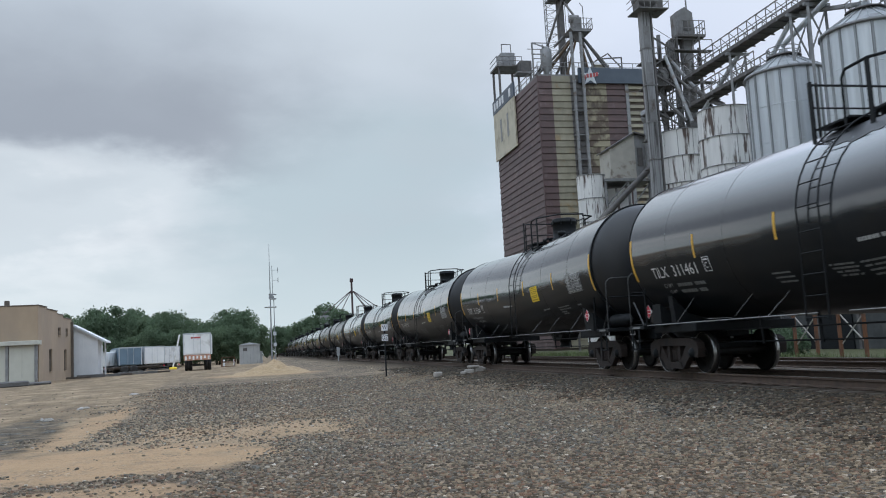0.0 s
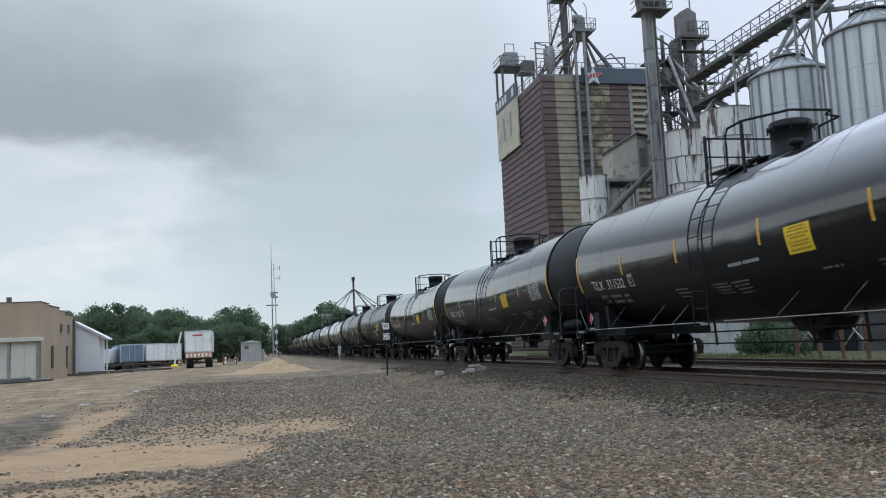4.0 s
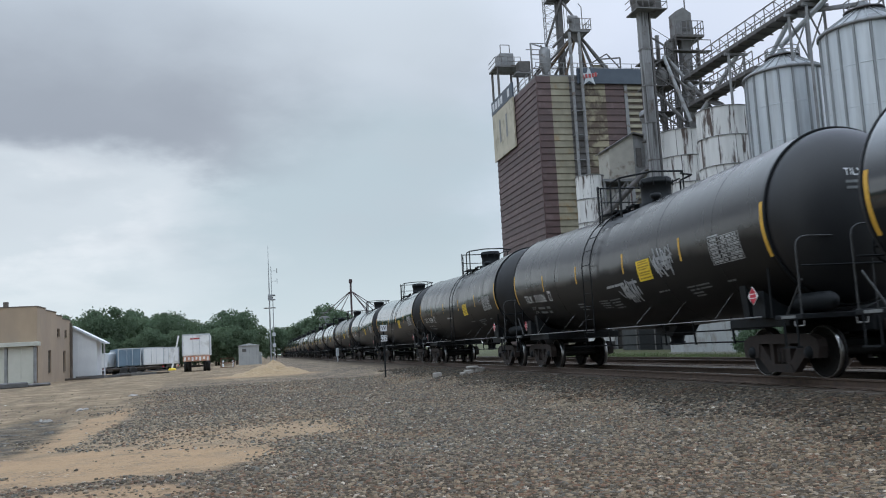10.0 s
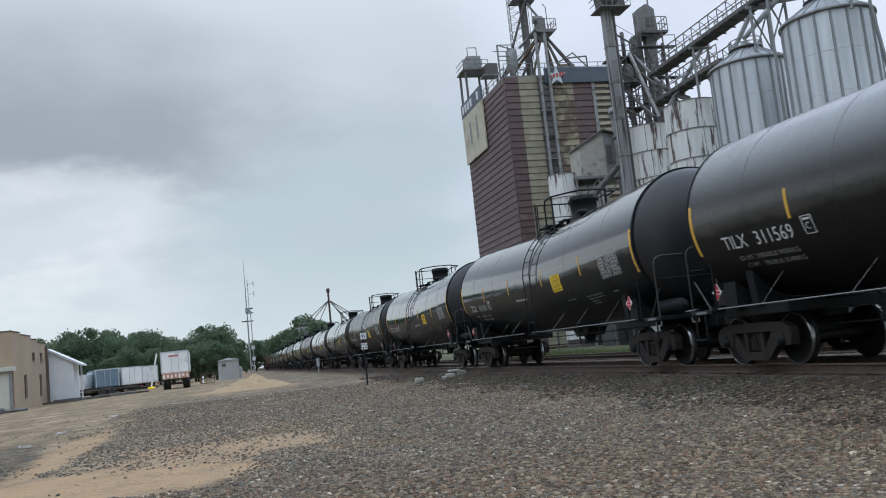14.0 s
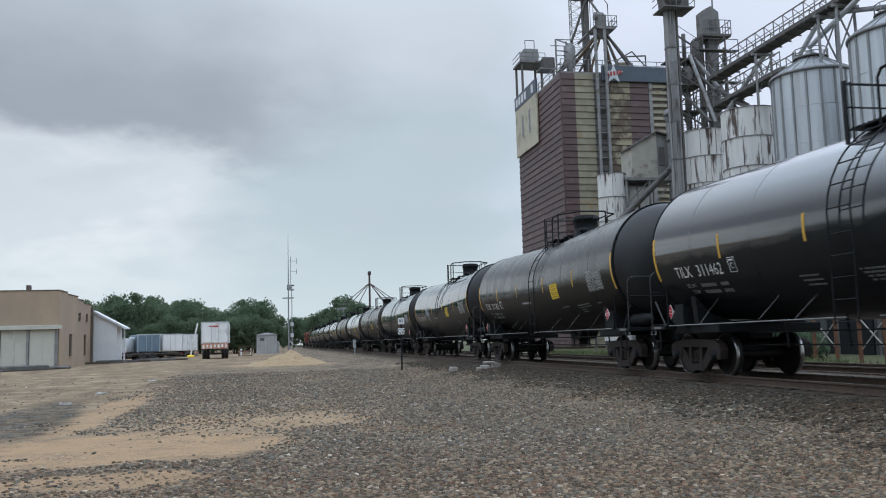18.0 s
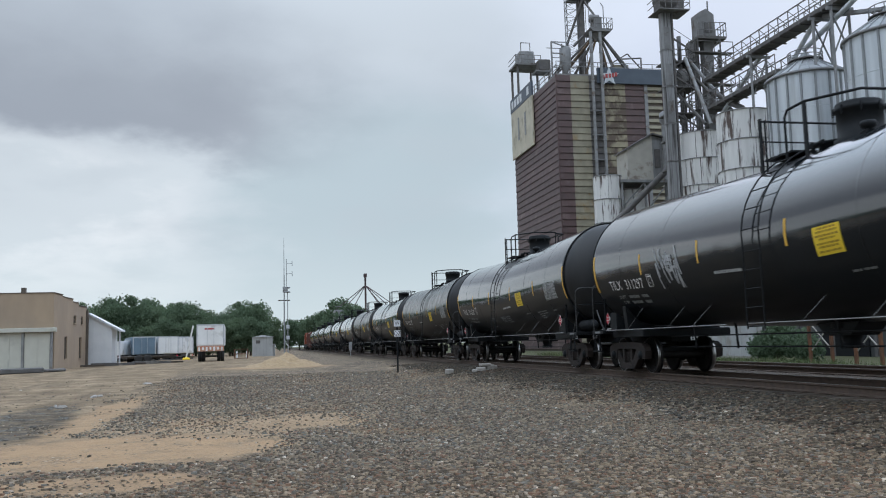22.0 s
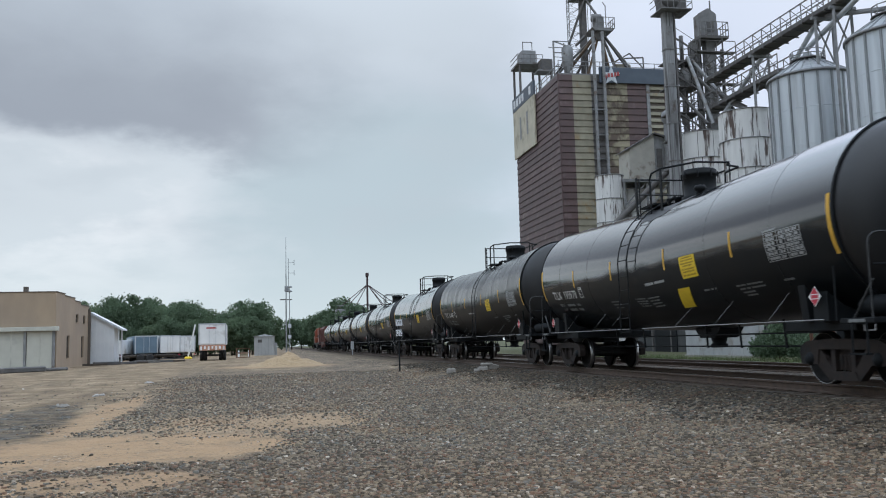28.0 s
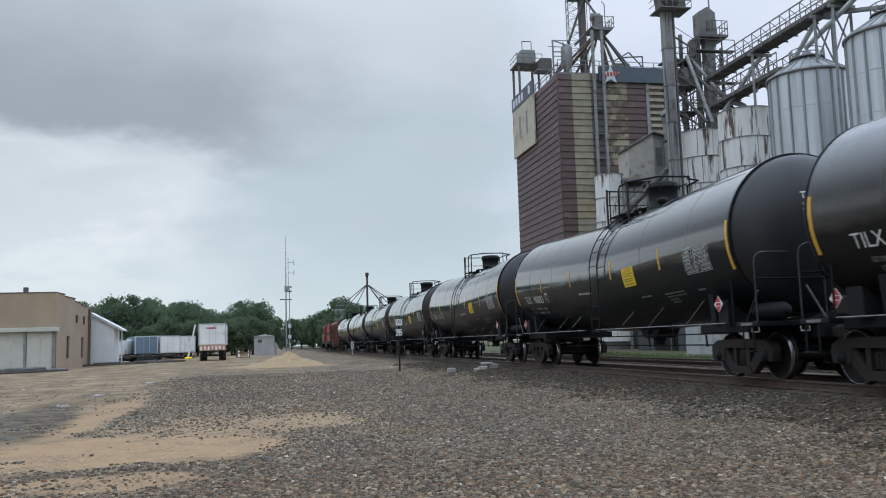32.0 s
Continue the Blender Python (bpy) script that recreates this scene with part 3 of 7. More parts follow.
def ground_material():
    m = bpy.data.materials.new("yard_ground")
    m.use_nodes = True
    nt = m.node_tree
    nd, ln = nt.nodes.new, nt.links.new
    bsdf = nt.nodes["Principled BSDF"]
    co = nd("ShaderNodeTexCoord")
    sep = nd("ShaderNodeSeparateXYZ"); ln(co.outputs["Object"], sep.inputs[0])

    def noise_tex(scale, detail=5.0, rough=0.55, vec=None):
        n = nd("ShaderNodeTexNoise")
        n.inputs["Scale"].default_value, n.inputs["Detail"].default_value, n.inputs["Roughness"].default_value = scale, detail, rough
        ln(vec or co.outputs["Object"], n.inputs["Vector"])
        return n.outputs["Fac"]

    def math_(op, a, b=None):
        n = nd("ShaderNodeMath"); n.operation = op
        for i, v in enumerate((a, b)):
            if v is None:
                continue
            if isinstance(v, (int, float)):
                n.inputs[i].default_value = v
            else:
                ln(v, n.inputs[i])
        return n.outputs[0]

    def ramp(v, lo, hi, a=0.0, b=1.0):
        n = nd("ShaderNodeMapRange"); n.interpolation_type = "SMOOTHSTEP"
        for i, q in ((1, lo), (2, hi), (3, a), (4, b)):
            n.inputs[i].default_value = q
        ln(v, n.inputs[0])
        return n.outputs[0]

    def blend(f, a, b):
        n = nd("ShaderNodeMix"); n.data_type = "RGBA"
        ln(f, n.inputs[0])
        for i, v in ((6, a), (7, b)):
            if isinstance(v, tuple):
                n.inputs[i].default_value = (*v, 1)
            else:
                ln(v, n.inputs[i])
        return n.outputs[2]

    edge = math_("SUBTRACT", noise_tex(0.9, 6, 0.6), 0.5)
    edge2 = math_("SUBTRACT", noise_tex(2.6, 6, 0.65), 0.5)

    def patch(cx, cy, rx, ry, turn=0.0, rag=1.5):
        """An oval patch with ragged edges: 1 inside."""
        c, s = math.cos(radians(turn)), math.sin(radians(turn))
        dx, dy = math_("SUBTRACT", sep.outputs[0], cx), math_("SUBTRACT", sep.outputs[1], cy)
        u = math_("DIVIDE", math_("ADD", math_("MULTIPLY", dx, c), math_("MULTIPLY", dy, s)), rx)
        v = math_("DIVIDE", math_("SUBTRACT", math_("MULTIPLY", dy, c), math_("MULTIPLY", dx, s)), ry)
        d = math_("SQRT", math_("ADD", math_("MULTIPLY", u, u), math_("MULTIPLY", v, v)))
        d = math_("ADD", d, math_("MULTIPLY", edge, rag))
        d = math_("ADD", d, math_("MULTIPLY", edge2, rag * 0.6))
        return ramp(d, 1.3, 0.72)

    # gravel: stones by cells, with a reddish drift near the camera and tan fines in places
    vor = nd("ShaderNodeTexVoronoi"); vor.inputs["Scale"].default_value = 19.0
    ln(co.outputs["Object"], vor.inputs["Vector"])
    cell = nd("ShaderNodeSeparateColor"); ln(vor.outputs["Color"], cell.inputs[0])
    grey = blend(cell.outputs[0], (0.15, 0.118, 0.0858), (0.321, 0.254, 0.18))
    pale = blend(ramp(cell.outputs[1], 0.92, 0.96), grey, (0.492, 0.424, 0.341))
    drift = math_("MAXIMUM", math_("MULTIPLY", ramp(noise_tex(0.35, 4), 0.57, 0.72), 0.7), math_("MULTIPLY", patch(1.0, 9.3, 3.2, 2.0, 0, 1.6), 0.85))
    red = blend(drift, pale, blend(cell.outputs[0], (0.144, 0.0837, 0.0569), (0.31, 0.187, 0.127)))
    gap = ramp(vor.outputs["Distance"], 0.25, 0.62)
    gravel = blend(gap, red, (0.0749, 0.0591, 0.0438))
    mottle = noise_tex(1.7, 9, 0.78)
    fines = math_("MULTIPLY", ramp(noise_tex(0.42, 8, 0.68), 0.47, 0.66), 0.6)
    fines = math_("MAXIMUM", fines, math_("MULTIPLY", patch(-1.3, 18.0, 4.0, 5.5, 0, 2.0), 0.6))
    gravel = blend(fines, gravel, blend(mottle, (0.214, 0.163, 0.105), (0.364, 0.281, 0.185)))
    tone = nd("ShaderNodeHueSaturation")
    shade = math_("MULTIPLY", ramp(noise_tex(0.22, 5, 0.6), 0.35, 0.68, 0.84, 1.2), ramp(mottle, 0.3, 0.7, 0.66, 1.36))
    ln(shade, tone.inputs["Value"]); ln(gravel, tone.inputs["Color"])
    gravel = blend(ramp(math_("ADD", sep.outputs[0], math_("MULTIPLY", edge, 2.6)), 6.7, 8.6), tone.outputs[0], blend(mottle, (0.0481, 0.0374, 0.028), (0.107, 0.0837, 0.0613)))
    # packed dirt of the yard, with wheel ruts and strewn grit
    dirt = blend(ramp(noise_tex(0.5, 9, 0.7), 0.34, 0.66), (0.185, 0.133, 0.083), (0.35, 0.266, 0.172))
    dirt = blend(ramp(noise_tex(3.6, 9, 0.8), 0.50, 0.66), dirt, (0.125, 0.1, 0.07))
    rut = nd("ShaderNodeMapping"); rut.inputs["Scale"].default_value = (0.9, 0.07, 1); rut.inputs["Rotation"].default_value = (0, 0, 0.06)
    ln(co.outputs["Object"], rut.inputs[0])
    dirt = blend(math_("MULTIPLY", ramp(noise_tex(1.0, 8, 0.68, rut.outputs[0]), 0.48, 0.64), 0.75), dirt, (0.161, 0.12, 0.0814))
    worn = nd("ShaderNodeHueSaturation")
    ln(ramp(noise_tex(0.95, 10, 0.8), 0.33, 0.67, 0.60, 1.12), worn.inputs["Value"]); ln(dirt, worn.inputs["Color"])
    dirt = worn.outputs[0]
    sand = blend(noise_tex(2.2, 9, 0.72), (0.255, 0.166, 0.093), (0.42, 0.285, 0.168))
    sand = blend(ramp(noise_tex(14.0, 6, 0.75), 0.56, 0.68), sand, (0.205, 0.151, 0.0939))
    wet = blend(ramp(noise_tex(2.6, 8, 0.75), 0.36, 0.66), (0.026, 0.021, 0.014), (0.15, 0.115, 0.076))
    # the gravel's border with the dirt runs away along the yard
    lim = math_("ADD", math_("MULTIPLY", sep.outputs[1], -0.032), -2.95)
    over = math_("SUBTRACT", sep.outputs[0], lim)
    over = math_("ADD", over, math_("MULTIPLY", edge, 3.2))
    over = math_("ADD", over, math_("MULTIPLY", edge2, 3.0))
    col = blend(ramp(over, -0.7, 0.7), dirt, gravel)
    far_dirt = ramp(math_("ADD", sep.outputs[1], math_("MULTIPLY", edge, 26.0)), 40, 62)
    side = math_("MULTIPLY", far_dirt, ramp(math_("ADD", sep.outputs[0], math_("MULTIPLY", edge2, 3.0)), 4.2, 0.6))
    col = blend(side, col, dirt)
    sandy = patch(-1.95, 13.35, 2.1, 2.1, -26, 0.9)
    sandy = math_("MAXIMUM", sandy, patch(-4.6, 12.8, 2.3, 2.4, 0, 1.1))
    sandy = math_("MAXIMUM", sandy, math_("MULTIPLY", patch(-2.1, 9.95, 1.45, 0.8, 0, 1.3), 0.85))
    sandy = math_("MAXIMUM", sandy, math_("MULTIPLY", patch(-0.3, 16.8, 2.2, 2.6, 10, 2.2), 0.6))
    sandy = math_("MAXIMUM", sandy, patch(-0.75, 13.1, 1.1, 1.25, -20, 1.0))
    sandy = math_("MAXIMUM", sandy, math_("MULTIPLY", patch(0.75, 16.6, 1.3, 1.1, -20, 1.8), 0.62))
    sandy = math_("MAXIMUM", sandy, math_("MULTIPLY", patch(-3.72, 20.8, 0.5, 6.6, 1, 1.2), 0.85))
    sandy = math_("MAXIMUM", sandy, math_("MULTIPLY", patch(0.3, 55.0, 3.4, 3.2, 0, 0.8), 0.9))
    sandy = math_("MULTIPLY", sandy, ramp(noise_tex(1.3, 9, 0.75), 0.32, 0.52, 0.35, 1.0))
    # scattered stones break the sand's cover
    grit = math_("MULTIPLY", ramp(cell.outputs[2], 0.80, 0.84), ramp(noise_tex(0.9, 6, 0.7), 0.40, 0.62))
    sandy = math_("MULTIPLY", sandy, math_("SUBTRACT", 1.0, math_("MULTIPLY", grit, 0.8)))
    col = blend(sandy, col, sand)
    streak = patch(-1.9, 11.0, 1.15, 0.27, -2, 0.8)
    col = blend(math_("MULTIPLY", streak, 0.9), col, blend(cell.outputs[0], (0.0803, 0.0512, 0.035), (0.193, 0.126, 0.0875)))
    puddle = math_("MULTIPLY", patch(-5.05, 20.0, 0.85, 5.4, 8, 1.2), ramp(noise_tex(1.1, 7, 0.7), 0.36, 0.54, 0.55, 1.0))
    col = blend(puddle, col, wet)
    # grass and weeds beyond the tracks
    beyond = ramp(math_("ADD", sep.outputs[0], math_("MULTIPLY", edge, 3.0)), 18.6, 19.6)
    turf = blend(noise_tex(1.2, 7, 0.7), (0.045, 0.065, 0.022), (0.12, 0.105, 0.07))
    col = blend(beyond, col, turf)
    ln(col, bsdf.inputs["Base Color"])
    rg = math_("SUBTRACT", 0.92, math_("MULTIPLY", puddle, ramp(noise_tex(0.8, 5), 0.5, 0.6, 0.03, 0.22)))
    ln(rg, bsdf.inputs["Roughness"])
    ln(ramp(puddle, 0.3, 0.9, 0.15, 0.24), bsdf.inputs["Specular IOR Level"])
    bump = nd("ShaderNodeBump"); bump.inputs["Distance"].default_value = 0.03
    bump.inputs["Strength"].default_value = 0.7
    inv = math_("ADD", math_("ADD", math_("MULTIPLY", vor.outputs["Distance"], -0.8), noise_tex(9.0, 5)), math_("MULTIPLY", mottle, 1.6))
    ln(inv, bump.inputs["Height"]); ln(bump.outputs[0], bsdf.inputs["Normal"])
    return m


build_ground()


# ---- tracks ----
def build_track(cx, label, group):
    y0, y1 = -60.0, 700.0
    tr = thing("railway_track", label, "railway track", (cx, 0, 0), group=group, kind="structure")
    h, t = RAIL_Z, 0.305
    for s in (-1, 1):
        x = s * 0.755
        prof = [(x - 0.075, t), (x + 0.075, t), (x + 0.07, t + 0.02), (x + 0.012, t + 0.035), (x + 0.012, h - 0.045), (x + 0.036, h - 0.035),
                (x + 0.036, h - 0.006), (x + 0.026, h), (x - 0.026, h), (x - 0.036, h - 0.006), (x - 0.036, h - 0.035),
                (x - 0.012, h - 0.045), (x - 0.012, t + 0.035), (x - 0.07, t + 0.02)]
        part("rail", Shape().prism(prof, y0, y1), M["rail"], tr, "rusty steel rail with a polished head")
        part("rail_head", Shape().box(x - 0.027, x + 0.027, y0, y1, h - 0.004, h + 0.002), M["rail_head"], tr)
    tie = Shape().box(-1.3, 1.3, -0.11, 0.11, 0.10, 0.303, 0.012).mesh("tie", M["tie"])
    plate = Shape()
    for s in (-1, 1):
        plate.box(s * 0.755 - 0.18, s * 0.755 + 0.18, -0.09, 0.09, 0.302, 0.318)
    plate = plate.mesh("tie_plate", M["rail"])
    rng = random.Random(5)
    y = 4.0
    for i in range(110):
        part("tie", tie, None, tr, at=pose(rng.uniform(-0.04, 0.04), y, rng.uniform(-0.012, 0.004), 0, 0, rng.uniform(-0.8, 0.8)))
        part("tie_plate", plate, None, tr, at=pose(0, y, 0.002))
        y += 0.53
    far = Shape()
    while y < 330:
        far.box(-1.3, 1.3, y - 0.11, y + 0.11, 0.1, 0.303)
        y += 0.53
    tagged(part("far_ties", far, M["tie"], tr), kind="stuff")


# ---- the tank car; its length runs along y, the rail top is z = 0 ----
TANK_R, TANK_Z, TANK_L = 1.64, 2.68, 7.75
TANK_SLOPE = 0.026      # the tank drains to its middle: its ends lie higher


def on_tank(y, z, lift=0.006):
    """A point of the tank's camera-facing side at the height z above its middle."""
    r = TANK_R + lift
    z = z + 0.05
    return (-math.sqrt(max(r * r - z * z, 0.0)), y, TANK_Z + TANK_SLOPE * abs(y) + z)


def tank_patch(y0, y1, z0, z1, lift=0.006, n=6, skew=0.0):
    """A thin sheet that follows the tank's round side."""
    s = Shape()
    p, m = [], n + 1
    for lf in (lift, lift - 0.004):
        for i in range(m):
            z = z0 + (z1 - z0) * i / n
            for y in (y0, y1):
                p.append(on_tank(y + skew * (i / n), z, lf))
    f = [(2 * i, 2 * i + 1, 2 * i + 3, 2 * i + 2) for i in range(n)]
    f += [(2 * m + 2 * i, 2 * m + 2 * i + 2, 2 * m + 2 * i + 3, 2 * m + 2 * i + 1) for i in range(n)]
    f += [(2 * i, 2 * i + 2, 2 * m + 2 * i + 2, 2 * m + 2 * i) for i in range(n)]
    f += [(2 * i + 1, 2 * m + 2 * i + 1, 2 * m + 2 * i + 3, 2 * i + 3) for i in range(n)]
    f += [(0, 2 * m, 2 * m + 1, 1), (2 * n, 2 * n + 1, 2 * m + 2 * n + 1, 2 * m + 2 * n)]
    return s.add(p, f)


def drained(shape):
    """Lifts a shape towards the car's ends by the tank's slope."""
    shape.v = [(x, y, z + TANK_SLOPE * abs(y)) for x, y, z in shape.v]
    return shape


def bend_text(me, y, z, lift=0.016):
    """Lays flat lettering on the tank: its x runs from the far end to the near one."""
    for v in me.vertices:
        v.co = on_tank(y - v.co.x, z + v.co.y, lift)
    return me


def build_truck(parent, y):
    tk = part("truck", Shape().box(-1.0, 1.0, -0.2, 0.2, 0.42, 0.72, 0.03), M["grime"], parent, "two-axle cast steel truck", pose(0, y, 0))
    for s in (-1, 1):
        sf = Shape()
        x = s * 1.0
        # side frame with its two window openings: top chord, lower chord, columns
        sf.prism([(-1.18, 0.56), (-1.14, 0.68), (-0.95, 0.77), (-0.4, 0.80), (0.4, 0.80), (0.95, 0.77), (1.14, 0.68), (1.18, 0.56), (1.14, 0.36), (0.68, 0.36), (0.62, 0.62), (-0.62, 0.62), (-0.68, 0.36), (-1.14, 0.36)],
                 x - 0.09, x + 0.09, "x")
        for q in (-1, 1):
            sf.prism([(q * 0.60, 0.63), (q * 0.82, 0.46), (q * 0.40, 0.10), (q * 0.26, 0.24)], x - 0.07, x + 0.07, "x")
            sf.prism([(q * 0.20, 0.63), (q * 0.31, 0.63), (q * 0.31, 0.2), (q * 0.20, 0.2)], x - 0.07, x + 0.07, "x")
        sf.prism([(-0.40, 0.10), (0.40, 0.10), (0.31, 0.25), (-0.31, 0.25)], x - 0.09, x + 0.09, "x")
        part("side_frame", sf, M["grime"], tk, "rust-brown cast side frame")
        for q in (-0.11, 0.0, 0.11):
            sp = Shape().lathe([(0.052 if i % 2 else 0.036, 0.27 + i * 0.019) for i in range(15)], 8, "z", (x, q, 0))
            part("spring", sp, M["grime"], tk)
        for q in (-0.89, 0.89):
            part("bearing_cap", Shape().lathe([(0.0, s * 0.0), (0.11, 0.0), (0.12, s * 0.06), (0.07, s * 0.12), (0.0, s * 0.12)], 12, "x", (x + s * 0.03, q, 0.457)), M["black"], tk)
    part("transom", Shape().box(-0.62, 0.62, -0.72, 0.72, 0.52, 0.66, 0.02), M["black"], tk)
    for q in (-0.36, 0.36):
        part("brake_beam", Shape().box(-0.95, 0.95, q - 0.05, q + 0.05, 0.34, 0.46, 0.02).bar((-0.5, q, 0.4), (0, q * 0.4, 0.62), 0.06).bar((0.5, q, 0.4), (0, q * 0.4, 0.62), 0.06), M["black"], tk)
        for g in (-1, 1):
            part("brake_shoe", Shape().box(g * 0.75 - 0.06, g * 0.75 + 0.06, q - 0.02 if q > 0 else q - 0.09, q + 0.09 if q > 0 else q + 0.02, 0.26, 0.62, 0.02), M["wheel"], tk)
    for q in (-0.89, 0.89):
        ws = part("wheelset", Shape().lathe([(0.0, -0.98), (0.075, -0.98), (0.085, -0.7), (0.08, 0.0), (0.085, 0.7), (0.075, 0.98), (0.0, 0.98)], 12, "x"),
                  M["wheel"], tk, "pair of steel wheels on an axle", pose(0, q, 0.457))
        # wheels, treads and a few holes belong to the turning set
        s = Shape()
        for g in (-1, 1):
            pr = [(0.10, 0.78), (0.16, 0.79), (0.20, 0.755), (0.36, 0.74), (0.40, 0.80), (0.452, 0.80), (0.457, 0.785), (0.46, 0.70), (0.484, 0.69), (0.484, 0.668), (0.40, 0.665), (0.36, 0.69), (0.20, 0.70), (0.10, 0.68)]
            s.lathe([(r, g * h) for r, h in pr], 32, "x", closed=True)
            for i in range(4):
                a = i * math.pi / 2 + 0.3
                s.rod((g * 0.735, 0.28 * math.cos(a), 0.28 * math.sin(a)), (g * 0.765, 0.28 * math.cos(a), 0.28 * math.sin(a)), 0.035, 8)
        bm = bmesh.new()
        bm.from_mesh(ws.data)
        extra = s.mesh("wheels", M["wheel"])
        bm.from_mesh(extra)
        tread = Shape()
        for g in (-1, 1):
            tread.lathe([(0.4605, g * 0.70), (0.4585, g * 0.788), (0.452, g * 0.8015), (0.445, g * 0.8015), (0.445, g * 0.70)], 32, "x", closed=True)
        tm = tread.mesh("treads", M["tread"])
        k = len(bm.faces)
        bm.from_mesh(tm)
        bm.faces.ensure_lookup_table()
        for f in bm.faces[k:]:
            f.material_index = 1
        ws.data.materials.append(M["tread"])
        bm.to_mesh(ws.data)
        bm.free()
    return tk


def build_tank_car(paint, set_back):
    car = thing("tank_car", "black tank car with yellow reflective strips and white lettering", "tank car", group="cars of the train")
    ys = [-TANK_L, -TANK_L + 0.02] + [-7.6 + 0.95 * i for i in range(17)] + [TANK_L - 0.02, TANK_L]
    tank = part("tank", drained(Shape().lathe([(TANK_R - 0.012 * (abs(y) > TANK_L - 0.01), y) for y in ys], 96, "y", (0, 0, TANK_Z))), paint, car, "round black steel tank draining to its middle")
    for e in (-1, 1):
        dome = []
        for i in range(13):
            a = math.pi / 2 * i / 12
            dome.append(((TANK_R - 0.035) * math.cos(a) ** 0.9, e * (TANK_L - 0.01 + 0.66 * math.sin(a))))
        dome[-1] = (0.002, dome[-1][1])
        part("head", drained(Shape().lathe([(TANK_R - 0.03, e * (TANK_L - 0.05))] + dome, 72, "y", (0, 0, TANK_Z))), M["tank_head"], tank, "dull black domed tank head")
        y = e * (TANK_L - 0.012)
        part("jacket_rim", drained(Shape().lathe([(TANK_R - 0.03, y - 0.022), (TANK_R + 0.007, y - 0.022), (TANK_R + 0.012, y), (TANK_R + 0.007, y + 0.022), (TANK_R - 0.03, y + 0.022)], 72, "y", (0, 0, TANK_Z), closed=True)), M["black"], tank, "rolled rim of the tank jacket")
    for y in (-5.9, -3.45, 3.45, 5.85):
        part("girth_seam", drained(Shape().lathe([(TANK_R - 0.01, y - 0.014), (TANK_R + 0.0035, y - 0.008), (TANK_R + 0.0035, y + 0.008), (TANK_R - 0.01, y + 0.014)], 96, "y", (0, 0, TANK_Z), closed=True)), paint, tank)
    for y in (1.7, -1.53):
        part("reflective_strip", tank_patch(y - 0.036, y + 0.036, -0.33, 0.16), M["yellow"], tank, "yellow reflective strip")
    for y in (4.62, -4.5):
        part("reflective_strip", tank_patch(y - 0.036, y + 0.036, -0.41, 0.09), M["yellow"], tank, "yellow reflective strip")
    for y in (7.64, -7.64):
        part("reflective_strip", tank_patch(y - 0.048, y + 0.048, -0.75, 0.24, 0.006, 9), M["yellow"], tank, "long yellow reflective strip")
    # rough walkway coating on the crown round the platform
    coat, n, m = [], 14, 12
    for i in range(n + 1):
        y = -1.35 + 2.75 * i / n
        half = radians(47) * (1 - 0.55 * abs(2 * i / n - 1) ** 3) + 0.03 * math.sin(i * 2.1)
        for j in range(m + 1):
            a = half * (2 * j / m - 1)
            coat.append(((TANK_R + 0.006) * math.sin(a), y, TANK_Z + TANK_SLOPE * abs(y) + (TANK_R + 0.006) * math.cos(a)))
    part("walkway_coating", Shape().add(coat, [(i * (m + 1) + j, i * (m + 1) + j + 1, (i + 1) * (m + 1) + j + 1, (i + 1) * (m + 1) + j) for i in range(n) for j in range(m)], True), M["tank_head"], tank, "rough matt black walkway coating")
    # ladder, bent over the tank's shoulder to the platform
    lad = part("ladder", Shape(), M["black"], car, "black steel side ladder")
    for y in (0.88, 0.30):
        pts = [(-1.74, y, 1.0), (-1.74, y, TANK_Z - 0.2)]
        for i in range(9):
            a = radians(5 + i * 9)
            pts.append((-(TANK_R + 0.12) * math.cos(a), y, TANK_Z + (TANK_R + 0.12) * math.sin(a)))
        part("stile", Shape().pipe(pts, 0.016, 6), M["black"], lad)
    for z in (1.05, 1.4, 1.75, 2.1, 2.45):
        part("rung", Shape().rod((-1.74, 0.30, z), (-1.74, 0.88, z), 0.012, 6), M["black"], lad)
    for i in range(5):
        a = radians(6 + i * 13)
        c, s = math.cos(a), math.sin(a)
        part("rung", Shape().rod((-(TANK_R + .12) * c, 0.30, TANK_Z + (TANK_R + .12) * s), (-(TANK_R + .12) * c, 0.88, TANK_Z + (TANK_R + .12) * s), 0.012, 6), M["black"], lad)
    # platform, its rails, and the valve housing
    plat = part("platform", Shape().box(-0.85, 0.85, 0.45, 1.38, 4.30, 4.33), M["black"], car, "black grating platform beside the valve housing")
    for i in range(7):
        part("grating_bar", Shape().box(-0.84, 0.84, 0.5 + i * 0.13, 0.53 + i * 0.13, 4.332, 4.35), M["black"], plat)
    near = [(-0.9, 0.53, 4.02), (-0.9, 0.53, 4.98), (-0.9, 0.43, 5.1), (-0.9, -0.11, 5.12), (-0.42, -1.05, 5.1), (0.45, -1.07, 5.1), (0.56, -0.76, 5.1), (0.9, -0.7, 5.07), (0.92, -0.03, 5.05), (0.92, 0.0, 4.02)]
    part("guard_rail", Shape().pipe(near, 0.026, 6), M["black"], plat, "bent black pipe rail round the valve housing")
    part("guard_rail", Shape().pipe([(0.92, 1.34, 4.0), (0.92, 1.34, 5.11), (-0.9, 1.34, 5.11)], 0.022, 6), M["black"], plat)
    part("guard_rail", Shape().pipe([(0.92, 1.34, 4.7), (-0.9, 1.34, 4.7)], 0.016, 6), M["black"], plat)
